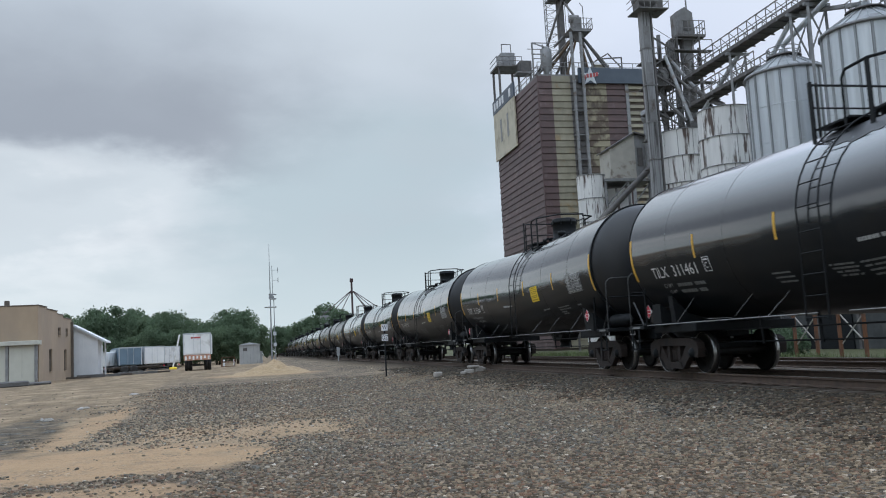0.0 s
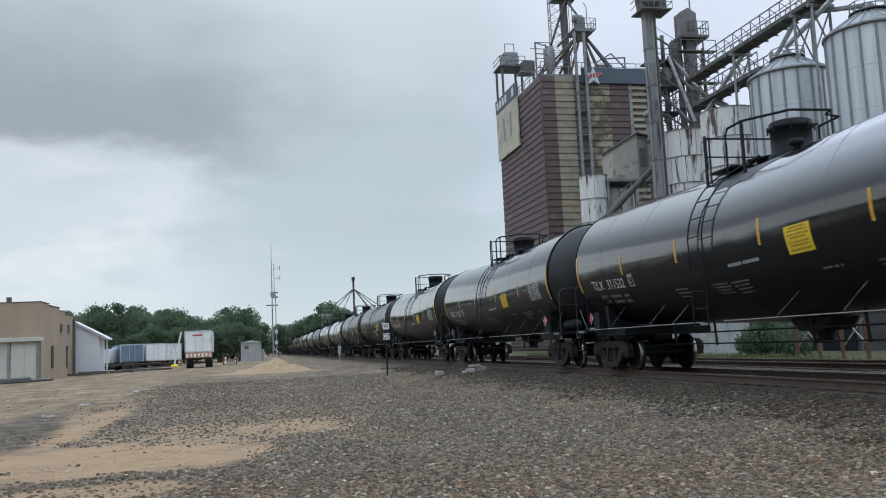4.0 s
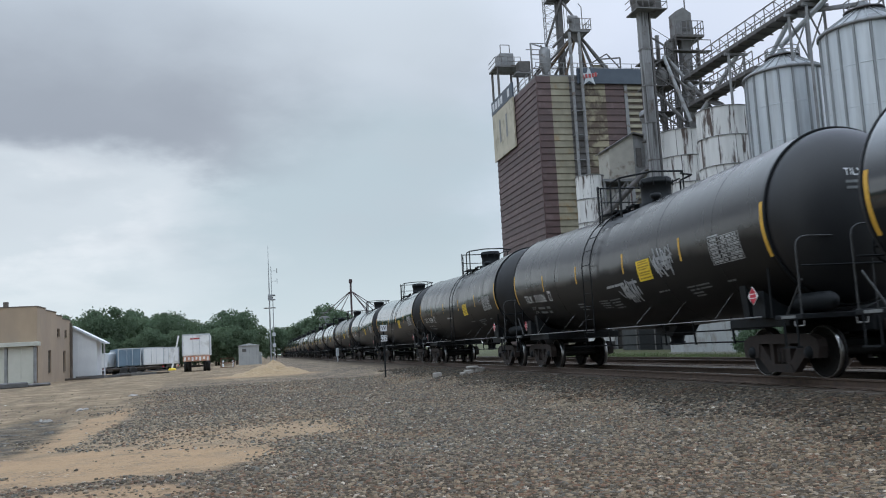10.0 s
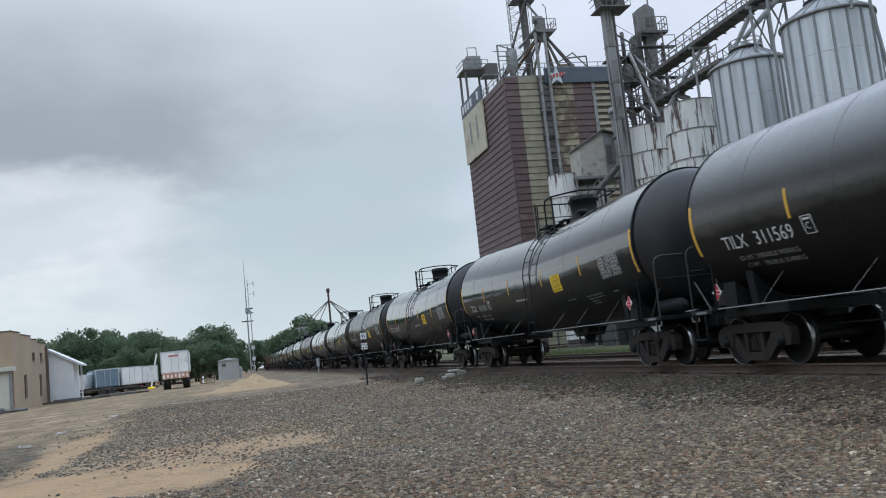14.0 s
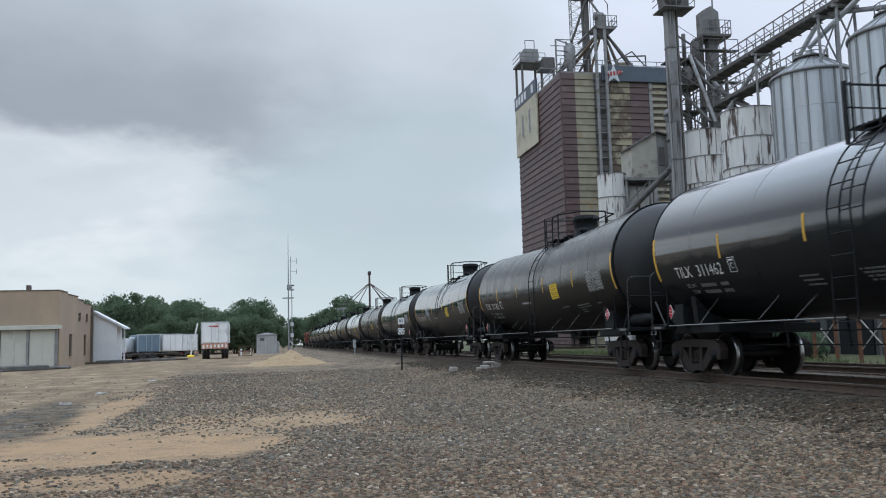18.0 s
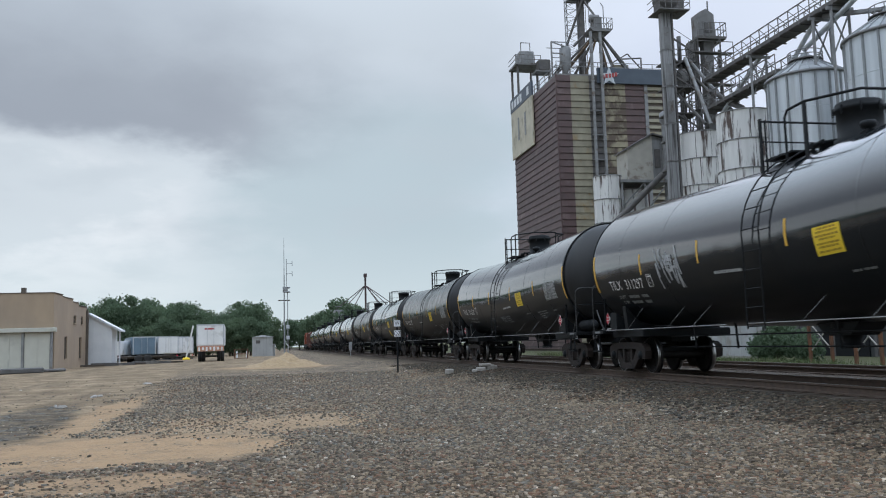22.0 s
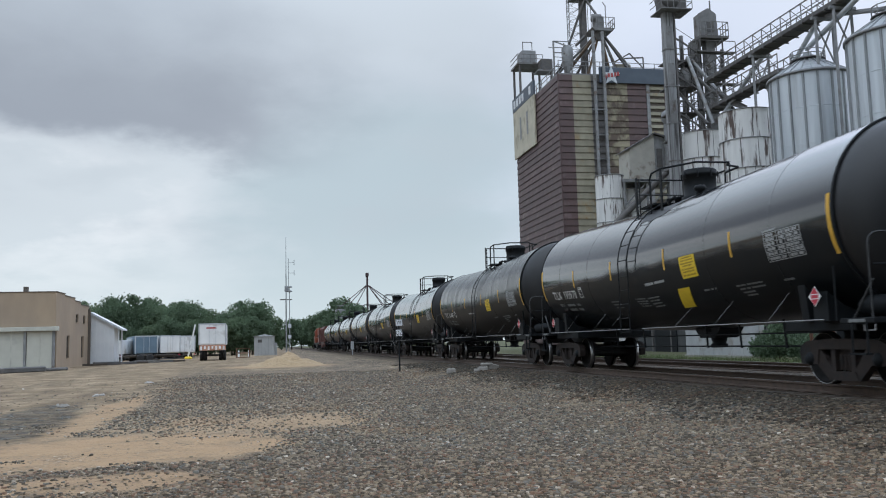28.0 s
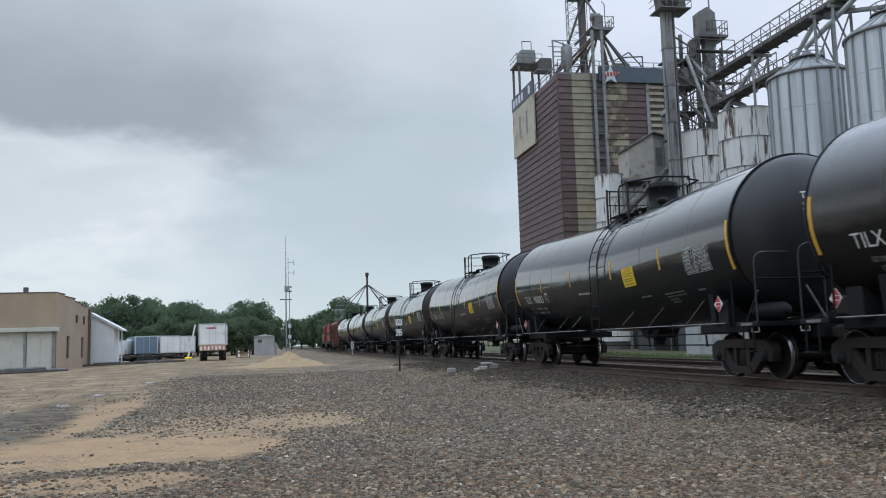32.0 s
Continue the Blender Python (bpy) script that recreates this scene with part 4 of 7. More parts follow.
    part("guard_rail", Shape().pipe([(0.92, 1.34, 5.11), (0.92, 0.0, 5.11)], 0.022, 6), M["black"], plat)
    for x, y, z in ((-0.92, 1.34, 5.16), (-0.9, -0.1, 5.12), (0.45, -1.07, 5.1), (-0.9, 1.2, 5.1)):
        part("rail_post", Shape().box(x - 0.015, x + 0.015, y - 0.045, y + 0.045, 4.0, z) if y > 1.3 or y == -0.1 else Shape().rod((x, y, 4.0), (x, y, z), 0.02, 6), M["black"], plat, "flat black steel post")
    dome = part("valve_housing", Shape().lathe([(0.46, 4.25), (0.46, 4.36), (0.40, 4.37), (0.40, 4.86), (0.43, 4.87), (0.43, 4.93), (0.415, 4.94), (0.415, 5.0), (0.39, 5.03), (0.2, 5.05), (0.01, 5.055)], 32, "z", (0, -0.4, 0)),
                M["black"], car, "round black valve housing with a lid")
    part("lid_hinge", Shape().box(-0.1, 0.1, 0.0, 0.1, 4.8, 5.03, 0.01), M["black"], dome)
    for i in range(8):
        a = i * math.pi / 4 + 0.2
        part("lid_bolt", Shape().rod((0.44 * math.cos(a), -0.4 + 0.44 * math.sin(a), 4.80), (0.44 * math.cos(a), -0.4 + 0.44 * math.sin(a), 4.96), 0.018, 6), M["black"], dome)
    part("vent_valve", Shape().lathe([(0.07, 4.1), (0.07, 4.38), (0.12, 4.4), (0.15, 4.46), (0.12, 4.52), (0.02, 4.54)], 14, "z", (-0.35, -1.05, 0)).rod((-0.5, -1.2, 4.32), (-0.3, -0.8, 4.36), 0.03, 8), M["black"], car, "small round relief valve")
    part("manway", Shape().lathe([(0.34, 4.15), (0.34, 4.40), (0.38, 4.41), (0.38, 4.45), (0.01, 4.47)], 20, "z", (0, 0.25, 0)), M["black"], car)
    part("fill_pipe", Shape().pipe([(-0.5, 0.3, 4.2), (-0.5, 0.3, 4.38), (-0.5, -0.02, 4.4)], 0.045, 8).lathe([(0.08, 4.34), (0.08, 4.42)], 10, "z", (-0.5, 0.3, 0)), M["black"], car)
    # low side rail with its struts
    for a, b in ((7.35, 0.95), (0.15, -7.1)):
        part("side_rail", Shape().pipe([(-1.48, a, 1.125), (-1.48, b, 1.125)], 0.012, 6), M["handrail_edge"], car, "thin grey safety rail along the tank's foot")
    for y in (5.9, 3.6, 2.4, -1.6, -3.4, -5.4):
        part("rail_strut", Shape().rod((-1.48, y, 1.125), on_tank(y - 0.26, -1.22, 0.0), 0.0045, 6), M["handrail_edge"], car)
    # stub sills, end platforms, grab irons
    for e in (-1, 1):
        y = e * 8.2
        part("draft_sill", Shape().box(-0.28, 0.28, min(e * 5.9, e * 8.55), max(e * 5.9, e * 8.55), 0.78, 1.16, 0.03), M["black"], car)
        part("shear_plate", Shape().box(-1.22, 1.22, min(e * 5.55, e * 7.56), max(e * 5.55, e * 7.56), 0.93, 1.12, 0.02), M["black"], car)
        part("tank_cradle", Shape().prism([(-1.3, 1.1), (1.3, 1.1), (1.36, 1.75), (1.0, 1.36), (0.5, 1.2), (-0.5, 1.2), (-1.0, 1.36), (-1.36, 1.75)], e * 6.35 - 0.1, e * 6.35 + 0.1), M["black"], car)
        part("body_bolster", Shape().prism([(-1.42, 1.1), (1.42, 1.1), (1.42, 1.6), (1.1, 1.36), (0.5, 1.12), (-0.5, 1.12), (-1.1, 1.36), (-1.42, 1.6)], e * 6.95 - 0.2, e * 6.95 + 0.2), M["black"], car)
        part("end_platform", Shape().box(-1.5, 1.5, e * 7.55 if e > 0 else e * 8.35, e * 8.35 if e > 0 else e * 7.55, 1.04, 1.13, 0.01), M["black"], car, "black end platform")
        part("stencil", Shape().box(-1.504, -1.498, e * 7.75 if e > 0 else e * 8.15, e * 8.15 if e > 0 else e * 7.75, 1.06, 1.11), M["grey_letter"], car)
        q = 8.3
        part("grab_iron", Shape().pipe([(-1.47, e * q, 1.1), (-1.47, e * q, 2.28), (-1.44, e * q, 2.38), (-1.36, e * q, 2.44), (-1.25, e * q, 2.46), (-0.1, e * q, 2.46), (0.0, e * q, 2.40), (0.02, e * q, 1.1)], 0.015, 8), M["handle"], car, "black pipe grab iron with rounded corners")
        part("foot_loop", Shape().pipe([(-1.48, e * 8.1, 1.02), (-1.48, e * 8.1, 0.93), (-1.48, e * 8.35, 0.93), (-1.48, e * 8.35, 1.02)], 0.012, 6), M["handrail_edge"], car)
        part("grab_brace", Shape().rod((-1.38, e * 8.25, 1.72), (-1.38, e * 7.75, 1.13), 0.02, 6), M["handle"], car)
        part("end_post", Shape().bar((-1.46, e * 7.42, 1.1), (-1.46, e * 7.42, 2.0), 0.07, 0.03), M["black"], car)
        part("end_rail", Shape().pipe([(-1.4, e * 8.3, 1.95), (1.4, e * 8.3, 1.95)], 0.018, 6), M["black"], car)
        for g in (-1, 1):
            part("step", Shape().box(g * 1.5 - 0.06, g * 1.5 + 0.06, e * 8.0 - 0.2, e * 8.0 + 0.2, 0.55, 0.58).bar((g * 1.5, e * 7.82, 0.56), (g * 1.5, e * 7.82, 1.06), 0.03).bar((g * 1.5, e * 8.18, 0.56), (g * 1.5, e * 8.18, 1.06), 0.03), M["black"], car)
        cp = Shape().box(-0.09, 0.09, min(e * 8.5, e * 8.95), max(e * 8.5, e * 8.95), 0.8, 0.98, 0.02)
        cp.box(-0.2, 0.14, min(e * 8.78, e * 9.06), max(e * 8.78, e * 9.06), 0.76, 1.02, 0.04)
        part("coupler", cp, M["grime"], car)
        part("air_hose", Shape().pipe([(0.3, e * 8.5, 0.8), (0.32, e * 8.7, 0.55), (0.28, e * 8.95, 0.45)], 0.03, 6), M["tyre"], car)
        build_truck(car, e * 6.95)
        di = Shape().prism([(0, 0.17), (0.17, 0), (0, -0.17), (-0.17, 0)], -0.006, 0.0, "x")
        hold = part("placard_board", di, M["white_letter"], car, "white and red diamond hazard placard", pose(-1.50 if e < 0 else -1.34, -6.93 if e < 0 else 7.53, 1.52 if e < 0 else 1.45))
        part("placard_upper", Shape().prism([(0, 0.155), (0.11, 0.045), (-0.11, 0.045)], -0.010, -0.006, "x"), M["red_sign"], hold)
        part("placard_lower", Shape().prism([(0, -0.155), (0.11, -0.045), (-0.11, -0.045)], -0.010, -0.006, "x"), M["red_sign"], hold)
        part("number_bar", Shape().box(-0.010, -0.006, -0.1, 0.1, -0.03, 0.03), M["red_sign"], hold)
    # brake gear and pipes under the belly
    part("brake_wheel", Shape().lathe([(0.24, -0.02), (0.27, 0.0), (0.24, 0.02), (0.23, 0.0)], 20, "y", (-0.75, 8.42, 2.1), closed=True).rod((-1.0, 8.42, 2.1), (-0.5, 8.42, 2.1), 0.02, 6), M["black"], car)
    part("control_valve", Shape().box(-1.1, -0.65, 7.5, 8.0, 1.16, 1.5, 0.04).lathe([(0.14, 0.0), (0.14, 0.25)], 12, "y", (-0.9, 7.3, 1.4)).box(-0.6, -0.35, 7.6, 7.85, 1.16, 1.62, 0.03), M["grime"], car, "grey brake valve")
    part("air_reservoir", Shape().lathe([(0.02, -0.55), (0.13, -0.5), (0.17, -0.4), (0.17, 0.4), (0.13, 0.5), (0.02, 0.55)], 16, "y", (-0.95, -7.95, 1.33)), M["black"], car, "grey air tank")
    for x, z in ((-0.5, 0.92), (-0.42, 0.66)):
        part("brake_pipe", Shape().rod((x, -5.7, z), (x, 5.7, z), 0.017, 6), M["black"], car)
    for y in (4.2, 2.3, -1.2, -2.7, -4.4):
        part("pipe_hanger", Shape().bar((-0.46, y, 0.62), (-0.5, y, 1.2), 0.05, 0.03), M["black"], car)
    part("outlet_valve", Shape().lathe([(0.36, 1.2), (0.36, 1.0), (0.22, 0.94), (0.16, 0.72), (0.2, 0.7), (0.2, 0.62)], 16, "z", (0, -0.9, 0)), M["black"], car)
    part("skid", Shape().prism([(-0.2, 1.15), (-1.6, 1.15), (-1.25, 0.85), (-0.55, 0.85)], -0.3, 0.3, "x"), M["black"], car)
    # stencilled data: bars where the words are too small to read
    rng = random.Random(6)
    heading_at = 1.15 if set_back else -0.3
    for y0, y1, zs in ((2.25, 1.65, (-0.90, -0.98, -1.06)), (0.62, -0.04, (-0.87, -0.93, -0.99, -1.05)), (-0.12, -0.75, (-0.88, -0.95, -1.02, -1.09)),
                       (heading_at, heading_at - 1.1, (-0.56,)), (-2.93, -3.5, (-0.93,)), (-4.22, -5.2, (-0.96, -1.03)), (-4.3, -4.72, (-1.10, -1.16)), (-5.84, -6.15, (-1.0,))):
        for i, z in enumerate(zs):
            line, y = Shape(), y0 - 0.05 * i
            if set_back and y0 in (0.62, -0.12, 2.25):
                continue
            half = 0.03 if y0 == heading_at else 0.018 if len(zs) == 1 else 0.015
            while y > y1 + 0.06:
                w = min(rng.uniform(0.035, 0.1) if y0 == heading_at else rng.uniform(0.05, 0.16), y - y1)
                q = tank_patch(y - w, y, z - half, z + half, 0.007, 1); line.add(q.v, q.f)
                y -= w + (0.06 if rng.random() < 0.25 else 0.016)
            tagged(part("stencil_line", line, M["stencil_white"] if y0 == heading_at else M["grey_letter"], tank), kind="stuff")
    # data table: thin lines and bars in a frame
    tb = Shape()
    for z in (-0.14, -0.225, -0.31, -0.395, -0.48, -0.565, -0.655):
        q = tank_patch(-6.83, -5.71, z - 0.006, z + 0.006, 0.007, 1); tb.add(q.v, q.f)
    for y in (-5.71, -6.12, -6.36, -6.6, -6.83):
        q = tank_patch(y - 0.007, y + 0.007, -0.655, -0.14, 0.007, 4); tb.add(q.v, q.f)
    rng = random.Random(8)
    for z in (-0.182, -0.267, -0.352, -0.437, -0.522, -0.61):
        for a, b in ((-5.74, -6.08), (-6.14, -6.33), (-6.38, -6.57), (-6.62, -6.81)):
            if rng.random() < 0.9:
                y = a - rng.uniform(0, 0.05)
                while y > b + 0.05:
                    w = rng.uniform(0.04, 0.12)
                    q = tank_patch(max(b, y - w), y, z - 0.024, z + 0.024, 0.007, 1); tb.add(q.v, q.f)
                    y -= w + 0.02
    q = tank_patch(-6.1, -5.71, -0.115, -0.085, 0.007, 1); tb.add(q.v, q.f)
    tagged(part("data_table", tb, M["stencil_white"], tank, "white stencilled test table"), kind="stuff")
    pl = part("warning_placard", tank_patch(-3.01, -2.3, -0.62, -0.14, 0.008), M["placard"], tank, "yellow warning placard")
    for z, a, b in ((-0.18, -2.9, -2.42), (-0.235, -2.93, -2.38), (-0.30, -2.95, -2.36), (-0.355, -2.86, -2.44), (-0.43, -2.95, -2.36), (-0.485, -2.9, -2.4), (-0.56, -2.93, -2.38)):
        row, y, rr = Shape(), b, random.Random(int(-z * 1000))
        while y > a:
            w = rr.uniform(0.03, 0.11)
            q = tank_patch(max(a, y - w), y, z - 0.016, z + 0.016, 0.011, 1); row.add(q.v, q.f)
            y -= w + 0.022
        tagged(part("stencil_line", row, M["placard_ink"], pl), kind="stuff")
    # boxed letter beside the number
    bx = Shape()
    for y0, y1, z0, z1 in ((4.12, 4.38, -0.425, -0.412), (4.12, 4.38, -0.712, -0.70), (4.12, 4.133, -0.712, -0.412), (4.367, 4.38, -0.712, -0.412), (4.17, 4.33, -0.485, -0.45)):
        q = tank_patch(y0, y1, z0, z1, 0.007, 3); bx.add(q.v, q.f)
    pb = part("plate_box", bx, M["white_letter"], tank)
    letter = bend_text(lettering("C", 0.12), 4.25, -0.59)
    letter.materials.append(M["white_letter"])
    part("letter", letter, None, pb)
    if set_back:
        # on these cars ladder, platform and housing sit off the middle
        for ob in list(car.children) + list(tank.children):
            if ob.name.split(".")[0] in ("ladder", "platform", "valve_housing", "vent_valve", "manway", "fill_pipe", "walkway_coating"):
                ob.matrix_basis = pose(0, -1.18, 0.015)
    return car


DUSTY = {1, 2, 5, 8, 10}
SET_BACK = {-3, 2, 3, 5, 6, 8, 10, 11}
TRAIN = []


def build_train():
    masters = {}
    for k in range(-6, 17):
        dusty, kind = k in DUSTY, (k in DUSTY, k in SET_BACK)
        if kind in masters:
            car = copy_thing(masters[kind], pose(0, 0, 0))
        else:
            car = masters[kind] = build_tank_car(M["tank_dusty"] if dusty else M["tank"], kind[1])
        TRAIN.append((k * PITCH, car))
        car["label"] = ("dull dusty black" if dusty else "glossy black") + " tank car with yellow strips and white lettering"
    for off, car in TRAIN:
        k = round(off / PITCH)
        tank = [c for c in car.children if c.name.split(".")[0] == "tank"][0]
        number = NUMBERS.get(k)
        rows = [("TILX", 6.36, -0.62, 0.25, 0.74)]
        if number:
            rows.append((number, 5.19, -0.62, 0.25, 1.06))
        else:
            part("reporting_bar", tank_patch(4.68, 5.68, -0.72, -0.52, 0.007, 2), M["grey_letter"], tank, "worn white car number")
        limit, light = WEIGHTS.get(k, (None, None))
        rows += [("LD LMT", 6.26, -0.915, 0.085, 0.42), ("LT WT", 6.2, -1.055, 0.08, 0.34)]
        if limit:
            rows += [(limit, 5.35, -0.915, 0.085, 1.22), (light, 5.3, -1.055, 0.08, 1.14)]
        for text, y, z, h, w in rows:
            me = lettering(text, h)
            wide = max(v.co.x for v in me.vertices) - min(v.co.x for v in me.vertices)
            for v in me.vertices:
                v.co.x *= w / wide
            bend_text(me, y, z)
            me.materials.append(M["white_letter"] if h > 0.2 else M["stencil_white"])
            part("reporting_mark", me, None, tank, "white reporting mark" if h > 0.2 else "pale weight stencil")
        if not limit:
            rr = random.Random(50 + k)
            for z in (-0.915, -1.055):
                row, y = Shape(), 5.85
                while y > 4.75:
                    w = rr.uniform(0.04, 0.1)
                    if not 5.1 < y < 5.25:
                        q = tank_patch(y - w, y, z - 0.036, z + 0.036, 0.007, 1); row.add(q.v, q.f)
                    y -= w + 0.02
                tagged(part("stencil_line", row, M["grey_letter"], tank), kind="stuff")
        mark = lettering("TILX", 0.14)
        for v in mark.vertices:
            v.co = on_head(-0.22 + v.co.x * 0.9, 0.66 + v.co.y)
        mark.materials.append(M["white_letter"])
        part("end_mark", mark, None, tank)
        for z in (0.49, 0.38):
            row = [on_head(-0.40 + 0.055 * i, z + s) for i in range(8) for s in (-0.025, 0.025)]
            part("end_stencil", Shape().add(row, [(2 * i, 2 * i + 1, 2 * i + 3, 2 * i + 2) for i in range(7)]), M["grey_letter"], tank)
        if k == 6:
            graffiti(tank, 3.7, 2.45, 0.15, -0.8, 1)
        if k == 1:
            graffiti(tank, -1.15, -2.1, -0.45, -1.05, 2)
            graffiti(tank, -3.2, -4.2, 0.05, -0.65, 3)
        if k == 9:
            part("warning_placard", tank_patch(-2.1, -1.55, -1.22, -0.8, 0.01, 5, -0.3), M["placard"], tank, "curled yellow warning placard")


def on_head(x, z):
    """A point on the near domed head."""
    q = max(0.0, 1 - (x * x + z * z) / TANK_R ** 2)
    return (x, -TANK_L - 0.65 * math.sqrt(q) - 0.02, TANK_Z + TANK_SLOPE * (TANK_L + 0.5) + z)


def graffiti(tank, y0, y1, z0, z1, seed):
    """A spray-painted scribble of slanting strokes."""
    rng, sh = random.Random(seed), Shape()
    for i in range(16):
        y = y0 + (y1 - y0) * (i + 0.5) / 16 + rng.uniform(-0.05, 0.05)
        a = z0 - abs(z0 - z1) * rng.uniform(0.0, 0.45)
        b = max(z1, a - abs(z0 - z1) * rng.uniform(0.3, 0.8))
        q = tank_patch(y - rng.uniform(0.015, 0.035), y + rng.uniform(0.015, 0.035), b, a, 0.0075 + 0.0004 * i, 5, rng.uniform(-0.05, 0.3))
        sh.add(q.v, q.f)
    for i in range(5):
        y = y0 + (y1 - y0) * rng.uniform(0.1, 0.7)
        z = z0 + (z1 - z0) * rng.uniform(0.2, 0.8)
        q = tank_patch(y - rng.uniform(0.2, 0.4), y, z - 0.03, z + 0.03, 0.015 + 0.0004 * i, 2, 0.06)
        sh.add(q.v, q.f)
    tagged(part("graffiti", sh, M["graffiti"], tank, "grey-white spray-painted scribble"), kind="stuff")


build_track(TRACK_X, "main track with rusty rails on timber ties", "railway tracks")
build_track(TRACK2_X, "second track with rusty rails on timber ties", "railway tracks")
build_train()


def pad(name, shape, mat, parent, label="", **k):
    return part(name, shape, mat, parent, label, **k)


# ---- feed mill tower beyond the tracks ----
def build_tower():
    x0, x1, y0, y1, top = 28.0, 40.0, 80.0, 95.4, 27.75
    mill = thing("feed_mill_tower", "tall maroon and cream feed mill tower with lapped metal siding", "mill tower", (0, 0, 0))
    pad("tower_core", Shape().box(x0 + 0.14, x1, y0 + 0.14, y1, 0.1, top - 0.05), M["dark_tan"], mill)
    cols = [(28.0, 29.54, "maroon"), (29.54, 31.5, "cream"), (31.5, 33.1, "dark_steel"), (33.1, 35.35, "cream_rusty"), (35.35, 37.4, "maroon"), (37.4, 37.75, "galv_dark"), (37.75, 39.35, "cream"), (39.35, 40.0, "maroon")]
    n, h = 41, 0.665
    cache = {}
    for i in range(n):
        z = 0.45 + i * h
        for a, b, mat in cols:
            if z > 26.6 and a > 32:
                continue
            louvre = a > 37.7 and b < 39.5
            key = (a, b)
            if key not in cache:
                hh = h * 0.55 if louvre else h
                out = [(0.0, 0.0), (-0.10, 0.0), (-0.10, 0.05), (-0.03, hh - 0.02), (0.0, hh - 0.02)]
                if mat == "galv_dark":
                    out = [(0.0, 0.0), (-0.14, 0.0), (-0.14, hh), (0.0, hh)]
                s = Shape()
                p = [(x, y0 + 0.1 + o[0], o[1]) for x in (a, b) for o in out]
                m = len(out)
                s.add(p, [tuple(range(m)), tuple(range(2 * m - 1, m - 1, -1))] + [(j, m + j, m + (j + 1) % m, (j + 1) % m) for j in range(m)])
                cache[key] = s.mesh("siding_panel", M[mat])
            pad("siding_panel", cache[key], None, mill, at=pose(0, 0, z))
        if "side" not in cache:
            out = [(x0 + 0.1, 0.0), (x0, 0.0), (x0, 0.05), (x0 + 0.07, h - 0.02), (x0 + 0.1, h - 0.02)]
            cache["side"] = Shape().prism(out, y0 + 0.02, y1).mesh("siding_panel", M["maroon"])
        pad("siding_panel", cache["side"], None, mill, at=pose(0, 0, z))
    pad("corner_trim", Shape().box(x0 - 0.02, x0 + 0.12, y0 - 0.02, y0 + 0.12, 0.4, top), M["maroon"], mill)
    pad("parapet_band", Shape().box(32.35, 40.0, 79.78, 79.98, 26.9, 28.5, 0.02), M["sign_blue"], mill, "slate blue sign band")
    star = []
    for i in range(10):
        r = 1.05 if i % 2 == 0 else 0.42
        a = math.pi / 2 + i * math.pi / 5
        star.append((33.6 + r * math.cos(a), 27.6 + r * math.sin(a)))
    st = pad("star", Shape().prism(star, 79.70, 79.77), M["galv"], mill, "silver star emblem")
    for k, (u, v) in enumerate(((32.95, 27.5), (33.3, 27.62), (33.65, 27.66), (34.0, 27.72), (34.3, 27.8))):
        pad("emblem_bar", Shape().box(u - 0.12, u + 0.12, 79.66, 79.70, v - 0.2, v + 0.22, 0.01), M["star_red"], st)
    sg = pad("sign_board", Shape().box(27.78, 27.96, 87.3, 95.5, 22.25, 28.05, 0.02), M["sign_cream"], mill, "faded cream painted sign board")
    hd = pad("sign_header", Shape().box(27.74, 27.96, 87.25, 95.55, 27.75, 29.35, 0.02), M["sign_blue"], mill, "blue sign header with pale letter shapes")
    for y in (94.6, 93.5, 92.4, 91.3, 88.6):
        pad("sign_bar", Shape().box(27.71, 27.735, y - 0.36, y + 0.36, 28.1, 29.0, 0.01), M["white_wall"], hd)
    for y in (92.6, 90.0):
        pad("sign_bar", Shape().box(27.755, 27.775, y - 0.3, y + 0.3, 24.0, 26.6, 0.01), M["galv_dark"], sg)
    pad("roof_deck", Shape().box(x0 + 0.1, x1, y0 + 0.1, y1, top - 0.05, top + 0.1), M["roof"], mill)
    # roof railing
    for a, b in (((28.2, 80.2), (28.2, 95.0)), ((28.2, 80.2), (40, 80.2))):
        z = 28.55 if a[1] != b[1] else 28.9
        sh = Shape().bar((*a, z + 0.25), (*b, z + 0.25), 0.06).bar((*a, z - 0.2), (*b, z - 0.2), 0.05)
        pad("roof_rail", sh, M["galv_dark"], mill)
        for i in range(9):
            q = [a[j] + (b[j] - a[j]) * i / 8 for j in (0, 1)]
            pad("rail_post", Shape().bar((*q, top), (*q, z + 0.25), 0.06), M["galv_dark"], mill)
    # two down pipes on the face
    for x in (31.75, 32.75):
        sh = Shape().rod((x, 79.55, 14.0), (x, 79.55, 32.1), 0.16, 12)
        for z in range(15, 32, 3):
            sh.lathe([(0.2, z - 0.05), (0.2, z + 0.05)], 12, "z", (x, 79.55, 0))
        pad("down_pipe", sh, M["galv_dark"], mill, "grey galvanised grain pipe")
    for z in (16.5, 19.0, 21.5, 24.0):
        pad("pipe_bracket", Shape().box(31.5, 33.0, 79.6, 79.95, z, z + 0.08), M["galv_dark"], mill)
    # distributor with its spouts
    hub = pad("distributor", Shape().lathe([(0.25, 31.6), (0.6, 32.2), (0.75, 32.6), (0.5, 32.7)], 16, "z", (33.0, 80.7, 0)).box(32.4, 33.3, 80.2, 81.2, 32.7, 34.0, 0.05).lathe([(0.02, -0.5), (0.42, -0.45), (0.42, 0.45), (0.02, 0.5)], 14, "x", (32.6, 80.6, 33.9)), M["leg_grey"], mill, "grain distributor with spouts fanning to the roof")
